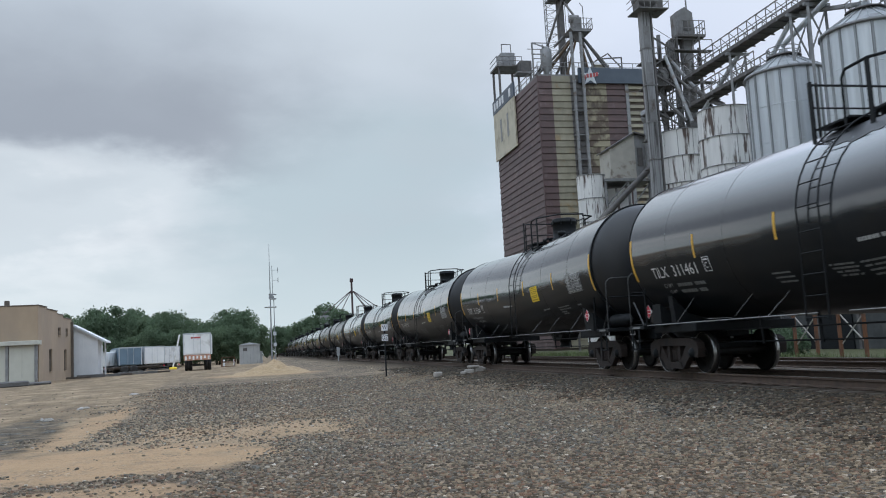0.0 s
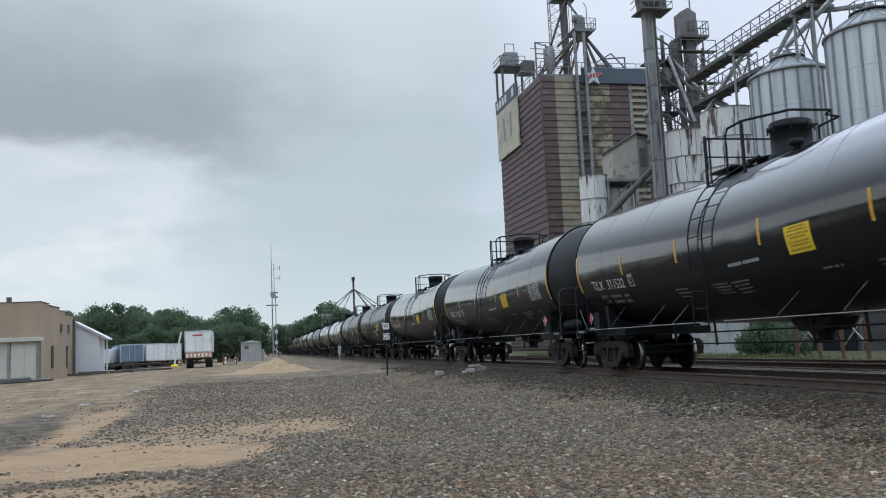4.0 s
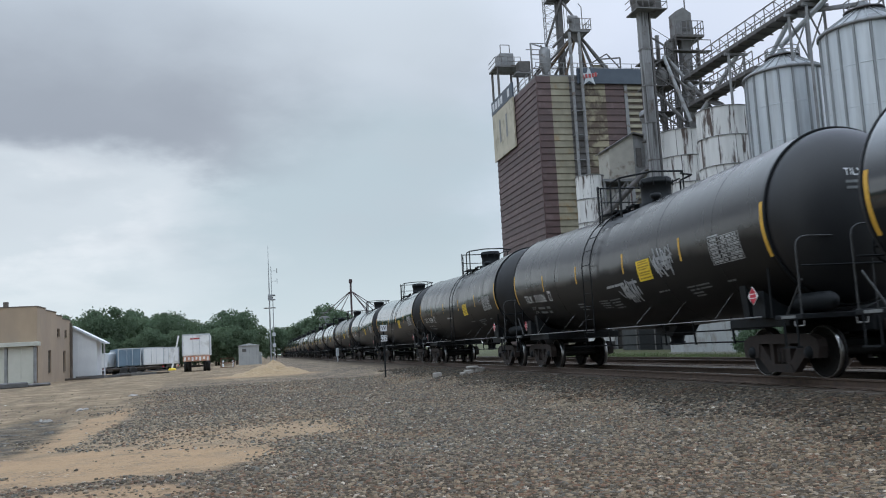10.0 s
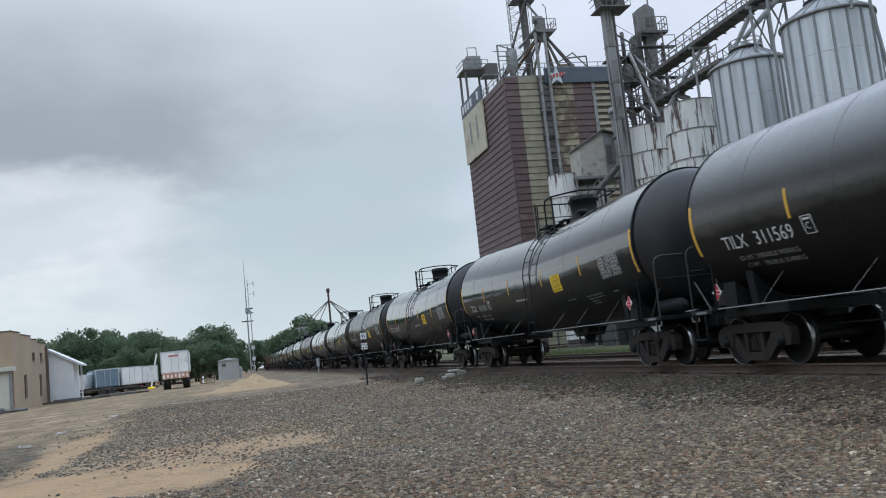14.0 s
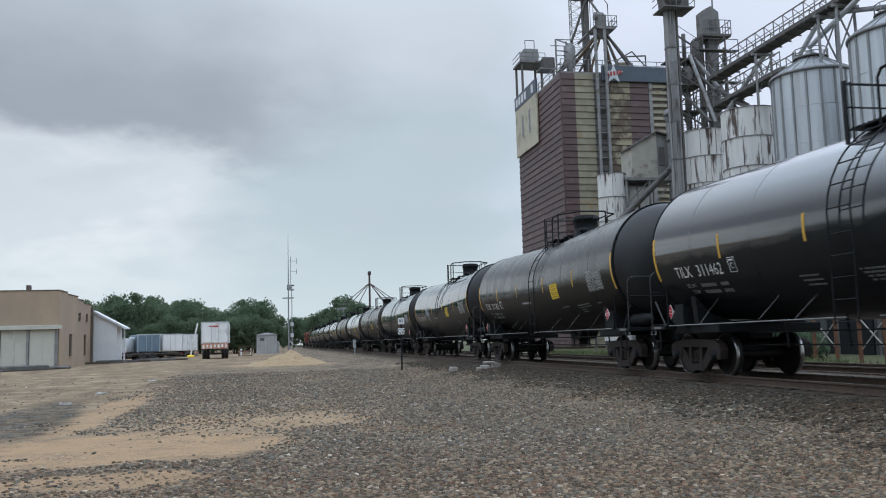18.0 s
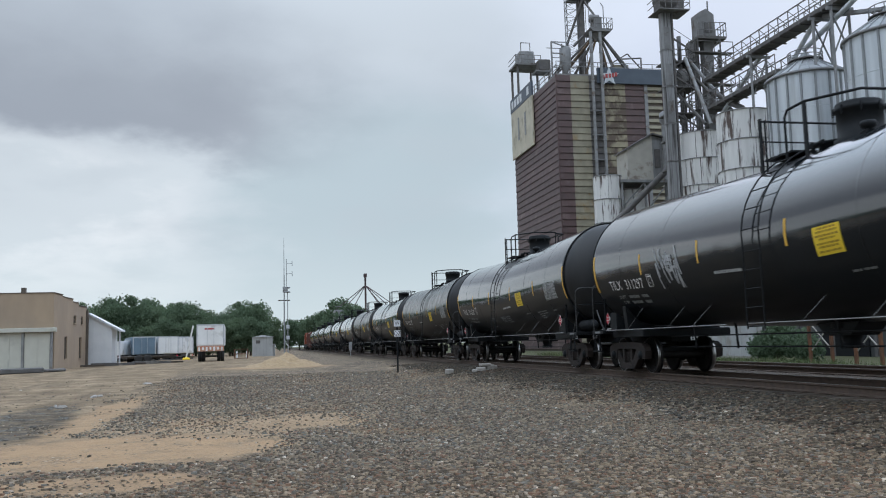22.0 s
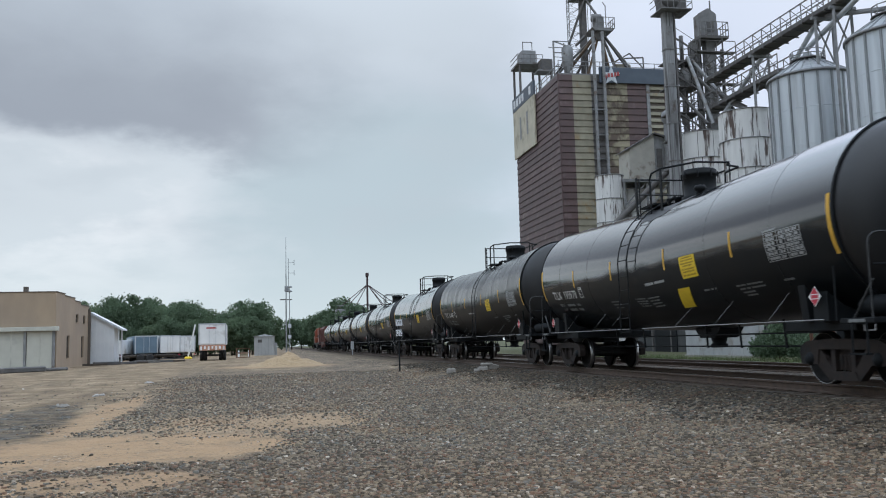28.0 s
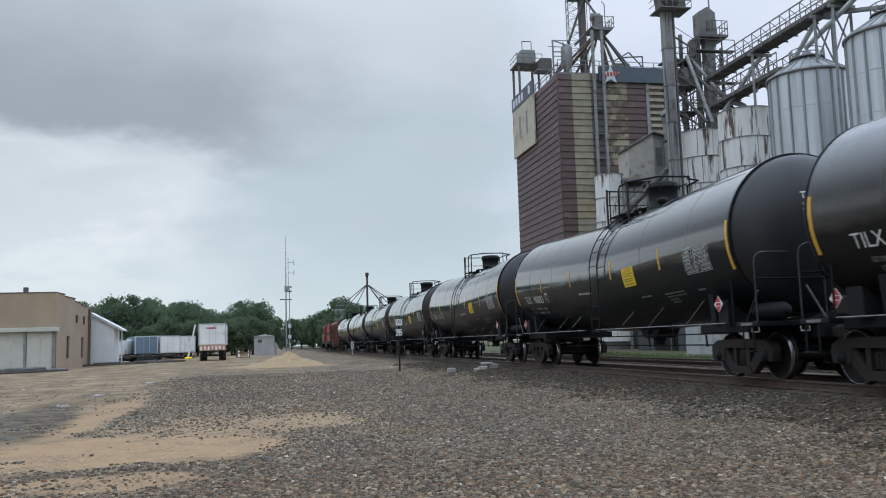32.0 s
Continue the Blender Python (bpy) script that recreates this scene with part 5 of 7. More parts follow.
    pad("service_platform", Shape().prism([(31.8, 32.6), (34.25, 32.6), (34.0, 32.3), (32.1, 32.3)], 79.7, 81.8), M["leg_grey"], hub)
    for k in range(5):
        x = 31.85 + k * 0.59
        pad("rail_post", Shape().bar((x, 79.72, 32.55), (x, 79.72, 33.7), 0.045), M["leg_grey"], hub)
        pad("rail_post", Shape().bar((34.22, 79.8 + k * 0.48, 32.55), (34.22, 79.8 + k * 0.48, 33.7), 0.045), M["leg_grey"], hub)
    for z in (33.1, 33.7):
        pad("handrail", Shape().bar((31.8, 79.72, z), (34.25, 79.72, z), 0.045).bar((34.22, 79.72, z), (34.22, 81.8, z), 0.045), M["leg_grey"], hub)
    pad("hoist_post", Shape().bar((33.4, 80.0, 32.6), (33.4, 80.0, 35.0), 0.07).bar((33.4, 80.0, 35.0), (33.1, 80.0, 35.4), 0.06), M["leg_grey"], hub)
    for k, (bx, by) in enumerate(((28.9, 84.5), (29.6, 83), (30.1, 86), (30.9, 82.5), (31.4, 85), (31.9, 81.6), (34.2, 81.4), (34.7, 83.2), (35.1, 81.6), (35.7, 82.4), (36.3, 83.6), (36.8, 81.8), (37.5, 82.2))):
        sh = Shape().rod((33.0 + (bx - 33.0) * 0.1, 80.7 + (by - 80.7) * 0.1, 32.2), (bx, by, 28.4), 0.125, 8)
        sh.lathe([(0.17, 28.1), (0.17, 28.5)], 8, "z", (bx, by, 0))
        pad("spout", sh, M[("leg_grey", "tan_rust", "tan_rust", "dark_steel")[k % 4]], hub)
    # bucket leg with its lattice mast and long return spouts
    leg = pad("bucket_leg", Shape().box(32.02, 32.62, 83.2, 83.9, 27.7, 38.8, 0.04), M["dark_steel"], mill, "dark vertical bucket elevator leg")
    pad("leg_head", Shape().box(31.0, 33.5, 82.8, 84.4, 37.0, 37.12).box(31.6, 33.0, 83.0, 84.2, 37.9, 39.4, 0.1), M["leg_grey"], leg)
    for z in (37.6, 38.2):
        pad("handrail", Shape().bar((31.0, 82.8, z), (33.5, 82.8, z), 0.045).bar((33.5, 82.8, z), (33.5, 84.4, z), 0.045), M["leg_grey"], leg)
    for k in range(5):
        pad("rail_post", Shape().bar((31.0 + k * 0.625, 82.8, 37.1), (31.0 + k * 0.625, 82.8, 38.2), 0.045), M["leg_grey"], leg)
    pad("caged_ladder", Shape().bar((32.7, 83.1, 28), (32.7, 83.1, 37), 0.05).bar((33.05, 83.1, 28), (33.05, 83.1, 37), 0.05), M["leg_grey"], leg)
    mast = Shape()
    cs = [(30.5, 83.4), (31.85, 83.4), (31.2, 84.6)]
    for ax, ay in cs:
        mast.bar((ax, ay, 27.8), (ax, ay, 38.5), 0.06)
    for i in range(12):
        z = 28 + i * 0.88
        for a, b in ((0, 1), (1, 2), (2, 0)):
            mast.bar((*cs[a], z), (*cs[b], z + 0.88), 0.035).bar((*cs[a], z), (*cs[b], z), 0.035)
    pad("lattice_mast", mast, M["galv_dark"], mill)
    pad("return_spout", Shape().rod((32.4, 82.9, 37.0), (29.9, 84.0, 29.8), 0.13, 10).rod((29.9, 84.0, 29.8), (28.9, 86.0, 28.2), 0.13, 10), M["dark_steel"], mill)
    pad("return_spout", Shape().rod((33.0, 80.8, 34.0), (32.6, 83.2, 36.9), 0.12, 8), M["dark_steel"], mill)
    pad("return_spout", Shape().rod((31.0, 82.6, 31.6), (32.6, 81.2, 33.2), 0.14, 8), M["leg_grey"], mill)
    pad("roof_ladder_frame", Shape().bar((29.6, 82.2, 27.8), (29.6, 82.2, 31.7), 0.1).bar((28.4, 82.2, 31.2), (29.8, 82.2, 31.2), 0.06).bar((28.4, 82.2, 30.2), (29.8, 82.2, 30.2), 0.06).bar((28.4, 83.6, 31.7), (29.8, 83.6, 31.7), 0.06).bar((28.4, 82.2, 29.2), (31.2, 82.2, 29.2), 0.09), M["leg_grey"], mill)
    # small loading heads along the roof edge
    hh = pad("loading_head", Shape().box(28.3, 30.0, 92.8, 94.6, 33.0, 34.6, 0.08), M["galv_dark"], mill, "small head house on posts")
    pad("service_platform", Shape().box(27.6, 30.6, 92.2, 95.2, 32.75, 32.95).box(29.6, 31.4, 91.0, 92.6, 31.6, 31.8), M["leg_grey"], hh)
    for ax, ay in ((27.9, 92.5), (30.2, 92.5), (27.9, 94.9), (30.2, 94.9), (31.2, 91.2)):
        pad("post", Shape().bar((ax, ay, 27.8), (ax, ay, 32.8), 0.2), M["dark_steel"], hh)
    for z in (33.4, 33.9):
        pad("handrail", Shape().bar((27.6, 92.2, z), (30.6, 92.2, z), 0.06).bar((27.6, 92.2, z), (27.6, 95.2, z), 0.06), M["leg_grey"], hh)
    for k in range(5):
        pad("rail_post", Shape().bar((27.6 + k * 0.75, 92.2, 32.9), (27.6 + k * 0.75, 92.2, 33.9), 0.06), M["leg_grey"], hh)
    pad("second_head", Shape().box(30.0, 31.4, 91.1, 92.4, 31.8, 33.1, 0.08), M["dark_steel"], hh)
    pad("lift_frame", Shape().bar((28.5, 93.0, 34.6), (28.5, 93.0, 35.6), 0.07).bar((29.6, 93.0, 34.6), (29.6, 93.0, 35.6), 0.07).bar((28.5, 93.0, 35.6), (29.6, 93.0, 35.6), 0.07), M["dark_steel"], hh)
    gl = pad("roof_frame", Shape().bar((28.4, 82.0, 27.8), (28.4, 82.0, 31.8), 0.14).bar((30.3, 82.0, 31.2), (28.4, 82.0, 31.8), 0.1).bar((28.4, 82.0, 30.6), (30.3, 82.0, 30.6), 0.1).bar((28.4, 82, 31.8), (30.2, 82, 31.8), 0.08), M["galv_dark"], mill)
    pad("hopper", Shape().lathe([(0.2, 28.6), (0.6, 29.6), (0.6, 31.2), (0.3, 31.5)], 12, "z", (30.0, 82.4, 0)), M["galv_dark"], mill)
    pad("roof_frame", Shape().bar((38.4, 82.5, 27.8), (38.4, 82.5, 30.6), 0.12).bar((36.0, 82.5, 30.4), (38.4, 82.5, 30.6), 0.12).bar((35.2, 82.5, 30.0), (36.9, 82.5, 31.0), 0.12).bar((36.9, 82.5, 31.0), (38.4, 82.5, 29.4), 0.1), M["dark_steel"], mill)
    pad("roof_box", Shape().box(35.4, 37.2, 83, 84.5, 27.8, 30.0, 0.05), M["cream"], mill)


def ring_rail(parent, cx, cy, z, r, n=14, h=1.0):
    sh = Shape()
    for q in (0.5, 1.0):
        for i in range(n):
            a, b = 2 * math.pi * i / n, 2 * math.pi * (i + 1) / n
            sh.bar((cx + r * math.cos(a), cy + r * math.sin(a), z + h * q), (cx + r * math.cos(b), cy + r * math.sin(b), z + h * q), 0.05)
    for i in range(n):
        a = 2 * math.pi * i / n
        sh.bar((cx + r * math.cos(a), cy + r * math.sin(a), z), (cx + r * math.cos(a), cy + r * math.sin(a), z + h), 0.05)
    return tagged(pad("guard_rail", sh, M["galv_dark"], parent), kind="stuff")


def build_bin():
    r, eave, apex = 2.44, 17.5, 18.8
    b = thing("grain_bin", "tall round galvanised corrugated steel grain bin with a conical roof", "grain bin", group="grain bins")
    prof = []
    z, k = 0.1, 0
    while z < eave:
        prof.append((r + (0.014 if k % 2 else -0.014), z))
        z += 0.06 if z > 8 else 0.4
        k += 1
    prof.append((r, eave))
    body = pad("bin_wall", Shape().lathe(prof, 54, "z"), M["galv"], b, "corrugated galvanised wall")
    stf = Shape().prism([(r - 0.01, -0.08), (r + 0.09, -0.045), (r + 0.09, 0.045), (r - 0.01, 0.08)], 0.1, eave, "z").mesh("stiffener", M["galv_mid"])
    for i in range(18):
        pad("stiffener", stf, None, b, at=pose(0, 0, 0, 0, 0, 7 + i * 20))
    for i in range(1, 7):
        z = eave - i * 2.32
        pad("ring_seam", Shape().lathe([(r + 0.006, z - 0.025), (r + 0.022, z - 0.02), (r + 0.022, z + 0.02), (r + 0.006, z + 0.025)], 54, "z", closed=True), M["galv"], b)
    rf = pad("bin_roof", Shape().lathe([(r + 0.12, eave - 0.1), (r + 0.12, eave), (0.55, apex), (0.5, apex + 0.02)], 36, "z", smooth=False), M["roof_galv"], b, "conical galvanised roof")
    rib = Shape().bar((r + 0.1, 0, eave + 0.03), (0.55, 0, apex + 0.04), 0.05, 0.09).mesh("roof_rib", M["roof_galv"])
    for i in range(24):
        pad("roof_rib", rib, None, rf, at=pose(0, 0, 0, 0, 0, i * 15))
    pad("eave_flange", Shape().lathe([(r + 0.05, eave - 0.14), (r + 0.16, eave - 0.12), (r + 0.16, eave + 0.02), (r + 0.05, eave + 0.02)], 54, "z", closed=True), M["galv_dark"], b)
    pad("roof_cap", Shape().lathe([(0.56, apex - 0.05), (0.56, apex + 0.16), (0.3, apex + 0.3), (0.26, apex + 0.42)], 18, "z"), M["galv_mid"], b)
    pad("cap_platform", Shape().lathe([(1.1, apex - 0.12), (1.1, apex - 0.06), (0.55, apex - 0.04)], 16, "z"), M["dark_steel"], b)
    ring_rail(b, 0, 0, apex - 0.08, 1.05, 12, 0.55)
    return b


def build_white_tank(rr=1.94, top=17.25, rings=8):
    t = thing("bolted_tank", "rust-streaked white bolted steel tank", "storage tank", group="bolted tanks")
    pad("tank_core", Shape().lathe([(rr - 0.05, 0.1), (rr - 0.05, top - 0.1), (0.3, top + 0.25)], 40, "z", smooth=True), M["dark_steel"], t)
    n, hgt = 10, 2.12
    for k in range(rings):
        z1 = top - k * hgt
        z0 = max(z1 - hgt + 0.03, 0.12)
        s = Shape()
        m = 5
        p = []
        for r in (rr, rr - 0.04):
            for i in range(m + 1):
                a = (2 * math.pi / n) * (0.02 + 0.96 * i / m)
                p += [(r * math.cos(a), r * math.sin(a), z0), (r * math.cos(a), r * math.sin(a), z1)]
        o = 2 * (m + 1)
        f = [(2 * i, 2 * i + 2, 2 * i + 3, 2 * i + 1) for i in range(m)] + [(o + 2 * i, o + 2 * i + 1, o + 2 * i + 3, o + 2 * i + 2) for i in range(m)]
        f += [(2 * i + 1, 2 * i + 3, o + 2 * i + 3, o + 2 * i + 1) for i in range(m)] + [(2 * i, o + 2 * i, o + 2 * i + 2, 2 * i + 2) for i in range(m)]
        f += [(0, 1, o + 1, o), (2 * m, o + 2 * m, o + 2 * m + 1, 2 * m + 1)]
        s.add(p, f)
        me = s.mesh("panel", M["rust_white"])
        for i in range(n):
            pad("panel", me, None, t, at=pose(0, 0, 0, 0, 0, i * 36 + 9 * (k % 2)))
        pad("flange_ring", Shape().lathe([(rr - 0.02, z0 - 0.05), (rr + 0.07, z0 - 0.05), (rr + 0.07, z0 + 0.0), (rr - 0.02, z0)], 40, "z", closed=True), M["galv_dark"], t)
    pad("rim", Shape().lathe([(rr - 0.02, top - 0.02), (rr + 0.06, top - 0.02), (rr + 0.06, top + 0.04), (rr - 0.02, top + 0.04)], 40, "z", closed=True), M["galv_dark"], t)
    return t


def truss_walk(name, label, y0, y1, z, x, w=1.2, h=1.0, step=1.1):
    c = thing(name, label, "conveyor bridge", (x, 0, 0), group="conveyor bridges")
    pad("conveyor_deck", Shape().box(-w / 2, w / 2, y0, y1, z - 0.30, z, 0.03), M["dark_steel"], c, "dark steel conveyor trough")
    n = max(2, int(abs(y1 - y0) / step))
    for s in (-1, 1):
        xx = s * w / 2
        pad("top_rail", Shape().bar((xx, y0, z + h), (xx, y1, z + h), 0.07).bar((xx, y0, z + h * 0.5), (xx, y1, z + h * 0.5), 0.04), M["leg_grey"], c)
        for i in range(n + 1):
            y = y0 + (y1 - y0) * i / n
            pad("rail_post", Shape().bar((xx, y, z - 0.4), (xx, y, z + h), 0.06), M["leg_grey"], c)
            if i < n:
                y2 = y0 + (y1 - y0) * (i + 1) / n
                pad("diagonal", Shape().bar((xx, y, z), (xx, y2, z + h), 0.04), M["leg_grey"], c)
    for i in range(n + 1):
        y = y0 + (y1 - y0) * i / n
        pad("cross_beam", Shape().bar((-w / 2 - 0.1, y, z - 0.35), (w / 2 + 0.1, y, z - 0.35), 0.07), M["dark_steel"], c)
    return c


def lattice(name, label, cx, cy, w, z0, z1, mat, step=2.0, t=0.12, category="support tower"):
    s = thing(name, label, category, (cx, cy, 0))
    h = w / 2
    cs = [(-h, -h), (h, -h), (h, h), (-h, h)]
    for c in cs:
        pad("post", Shape().bar((*c, z0), (*c, z1), t), mat, s)
    n = max(1, int((z1 - z0) / step))
    for i in range(n):
        a, b = z0 + (z1 - z0) * i / n, z0 + (z1 - z0) * (i + 1) / n
        for k in range(4):
            p, q = cs[k], cs[(k + 1) % 4]
            pad("brace", Shape().bar((*p, a), (*q, b), t * 0.6), mat, s)
            pad("girt", Shape().bar((*p, b), (*q, b), t * 0.6), mat, s)
    return s


def build_row():
    b = build_bin()
    b.matrix_basis = pose(34, 48.6, 0.1)
    copy_thing(b, pose(34, 40.8, 0.1, 0, 0, 9))
    w = build_white_tank()
    w.matrix_basis = pose(34, 56.3, 0.1)
    copy_thing(w, pose(34, 62.8, 0.1, 0, 0, 14))
    truss_walk("conveyor_bridge", "upper dark steel conveyor bridge with trussed rails", 31.0, 60.6, 21.4, 34.0)
    truss_walk("conveyor_bridge", "lower dark steel conveyor bridge with trussed rails", 51.0, 61.2, 19.1, 34.0)
    # big square leg beside the tower
    leg = thing("elevator_leg", "tall weathered grey square elevator leg with a head platform", "elevator leg", (31.1, 62.0, 0))
    pad("leg_casing", Shape().box(-0.42, 0.34, -0.3, 0.3, 0.1, 27.2, 0.03), M["leg_streak"], leg)
    for z in (6, 9, 12, 15, 18, 21, 24):
        pad("casing_flange", Shape().box(-0.47, 0.39, -0.34, 0.34, z, z + 0.08), M["leg_grey"], leg)
    for z in (19, 22, 25):
        pad("inspection_panel", Shape().box(-0.3, 0.2, -0.33, -0.29, z - 0.9, z + 0.9, 0.01), M["leg_grey"], leg)
    pad("second_casing", Shape().box(0.44, 0.6, -0.2, 0.2, 0.1, 27.2, 0.02), M["dark_steel"], leg)
    pad("head_platform", Shape().box(-0.95, 1.65, -1.1, 1.0, 27.08, 27.16), M["leg_grey"], leg)
    for k in range(6):
        pad("rail_post", Shape().bar((-0.95 + k * 0.52, -1.1, 27.16), (-0.95 + k * 0.52, -1.1, 28.2), 0.045), M["leg_grey"], leg)
    for z in (27.68, 28.2):
        pad("handrail", Shape().bar((-0.95, -1.1, z), (1.65, -1.1, z), 0.045).bar((-0.95, -1.1, z), (-0.95, 1.0, z), 0.045).bar((1.65, -1.1, z), (1.65, 1.0, z), 0.045), M["leg_grey"], leg)
    pad("head_hood", Shape().lathe([(0.02, -0.6), (0.85, -0.55), (0.85, 0.55), (0.02, 0.6)], 20, "y", (0.1, 0, 28.2)).box(-0.7, 1.5, -0.5, 0.5, 27.2, 28.3, 0.05), M["dark_steel"], leg)
    # second leg: head house over a dark lattice
    lt = lattice("leg_support_tower", "dark steel lattice tower holding elevator legs and ladders", 33.6, 60.8, 1.9, 0.2, 24.4, M["dark_steel"], 2.4, 0.1)
    k = 1.085
    lt.matrix_basis = pose(33.6 * k, 60.8 * k, -0.12) @ Matrix.Diagonal((k, k, k, 1))
    pad("leg_tube", Shape().box(-0.1, 0.7, -0.35, 0.35, 0.1, 24.5, 0.03), M["leg_grey"], lt, "grey leg casing")
    pad("leg_tube", Shape().box(-0.75, -0.4, 0.0, 0.4, 0.1, 24.5, 0.03), M["dark_steel"], lt)
    pad("leg_tube", Shape().rod((0.9, -0.9, 0.1), (0.9, -0.9, 23.5), 0.14, 10), M["dark_steel"], lt)
    hh = pad("head_house", Shape().prism([(-0.55, 24.6), (0.75, 24.6), (0.75, 26.5), (0.1, 26.95), (-0.55, 26.6)], -0.6, 0.6), M["leg_grey"], lt, "small grey head house with a sloped roof")
    pad("vent_pipe", Shape().rod((0.6, 0, 26.2), (0.6, 0, 27.8), 0.06, 6), M["leg_grey"], hh)
    pad("hatch", Shape().box(-0.1, 0.5, -0.64, -0.59, 25.0, 25.8), M["dark_steel"], hh)
    pad("head_platform", Shape().box(-0.9, 1.5, -1.0, 1.0, 24.4, 24.6), M["dark_steel"], lt)
    for k in range(6):
        pad("rail_post", Shape().bar((-0.9 + k * 0.48, -1.0, 24.5), (-0.9 + k * 0.48, -1.0, 25.7), 0.05), M["leg_grey"], lt)
        pad("rail_post", Shape().bar((1.5, -1.0 + k * 0.4, 24.5), (1.5, -1.0 + k * 0.4, 25.7), 0.05), M["leg_grey"], lt)
    for z in (25.1, 25.7):
        pad("handrail", Shape().bar((-0.9, -1.0, z), (1.5, -1.0, z), 0.05).bar((1.5, -1.0, z), (1.5, 1.0, z), 0.05), M["leg_grey"], lt)
    pad("surge_hopper", Shape().lathe([(0.2, 20.6), (0.6, 21.4), (0.65, 22.0), (0.35, 22.6), (0.2, 24.0)], 16, "z", (-1.4, -0.6, 0)), M["dark_steel"], lt)
    for z in (14.5, 16.5, 18.5, 20.5, 23.0):
        pad("service_platform", Shape().box(-1.6, 1.6, -1.7, -1.1, z, z + 0.08).bar((-1.6, -1.7, z + 0.9), (1.6, -1.7, z + 0.9), 0.05).bar((-1.6, -1.7, z), (-1.6, -1.7, z + 0.9), 0.05).bar((0, -1.7, z), (0, -1.7, z + 0.9), 0.05).bar((1.6, -1.7, z), (1.6, -1.7, z + 0.9), 0.05), M["dark_steel"], lt)
    lad = Shape()
    for x in (-1.9, -1.5):
        lad.bar((x, -1.3, 2), (x, -1.3, 24), 0.05)
    for k in range(55):
        lad.bar((-1.9, -1.3, 2.2 + k * 0.4), (-1.5, -1.3, 2.2 + k * 0.4), 0.03)
    pad("caged_ladder", lad, M["leg_grey"], lt)
    # pipes, catwalks and a ladder cage between the two legs
    bk = thing("pipe_bank", "dark bank of vertical grain pipes and catwalks", "pipe bank", (33.4, 65.2, 0))
    for x, y, r, z1 in ((-0.7, 0, 0.16, 25.5), (-0.2, 0.3, 0.13, 22.0), (0.35, -0.2, 0.18, 26.4), (0.8, 0.2, 0.12, 24.0)):
        pad("pipe", Shape().rod((x, y, 0.1), (x, y, z1), r, 8), M["dark_steel"] if r < 0.17 else M["leg_grey"], bk)
    for z in (12.5, 15.0, 17.4, 19.6, 21.8, 24.0):
        pad("catwalk", Shape().box(-1.3, 1.5, -0.9, 0.9, z, z + 0.1), M["dark_steel"], bk)
        for q in (0.55, 1.05):
            pad("handrail", Shape().bar((-1.3, -0.9, z + q), (1.5, -0.9, z + q), 0.05), M["dark_steel"], bk)
        for k in range(5):
            pad("rail_post", Shape().bar((-1.3 + k * 0.7, -0.9, z), (-1.3 + k * 0.7, -0.9, z + 1.05), 0.05), M["dark_steel"], bk)
        pad("cross_brace", Shape().bar((-1.2, -0.85, z), (1.4, -0.85, z - 2.2), 0.07), M["dark_steel"], bk)
    pad("diverter", Shape().lathe([(0.12, 21.6), (0.5, 22.3), (0.55, 23.0), (0.3, 23.5)], 14, "z", (0.35, -0.4, 0)), M["leg_grey"], bk)
    for a, b in (((-0.7, 0, 25.5), (0.35, -0.2, 23.6)), ((0.8, 0.2, 24.0), (2.0, -2.5, 20.6)), ((-0.2, 0.3, 22.0), (0.8, -3.0, 18.2))):
        pad("spout", Shape().rod(a, b, 0.13, 8), M["dark_steel"], bk)
    cage = Shape()
    for k in range(30):
        z = 13 + k * 0.42
        cage.bar((-1.7, -0.9, z), (-1.3, -0.9, z), 0.04)
    for x in (-1.7, -1.3):
        cage.bar((x, -0.9, 10), (x, -0.9, 26), 0.05)
    for k in range(7):
        z = 14 + k * 1.8
        cage.bar((-1.7, -0.9, z), (-1.7, -1.5, z), 0.04).bar((-1.7, -1.5, z), (-1.3, -1.5, z), 0.04).bar((-1.3, -1.5, z), (-1.3, -0.9, z), 0.04)
    pad("caged_ladder", cage, M["leg_grey"], bk)
    rr = random.Random(91)
    for k in range(16):
        x, y, z = rr.uniform(-1.2, 1.0), rr.uniform(-0.9, 0.6), 11 + k * 0.95
        pad("stub_pipe", Shape().rod((x, y, z), (x + rr.uniform(-0.5, 0.7), y - rr.uniform(0.1, 0.5), z + rr.uniform(1.0, 2.2)), rr.uniform(0.05, 0.1), 6), M["dark_steel"], bk)
    for k in range(9):
        z = 12 + k * 1.6
        pad("stair_flight", Shape().bar((-1.2 if k % 2 else 1.3, -1.0, z), (1.3 if k % 2 else -1.2, -1.0, z + 1.5), 0.07, 0.14).bar((-1.2 if k % 2 else 1.3, -1.0, z + 0.9), (1.3 if k % 2 else -1.2, -1.0, z + 2.4), 0.035), M["dark_steel"], bk)
    for x, y, z, r in ((-0.45, -0.5, 23.2, 0.26), (-0.5, -0.45, 25.0, 0.2), (0.1, -0.7, 19.0, 0.3)):
        pad("diverter", Shape().lathe([(0.1, z - 0.5), (r, z - 0.2), (r, z + 0.2), (0.1, z + 0.6)], 12, "z", (x, y, 0)), M["dark_steel"], bk)
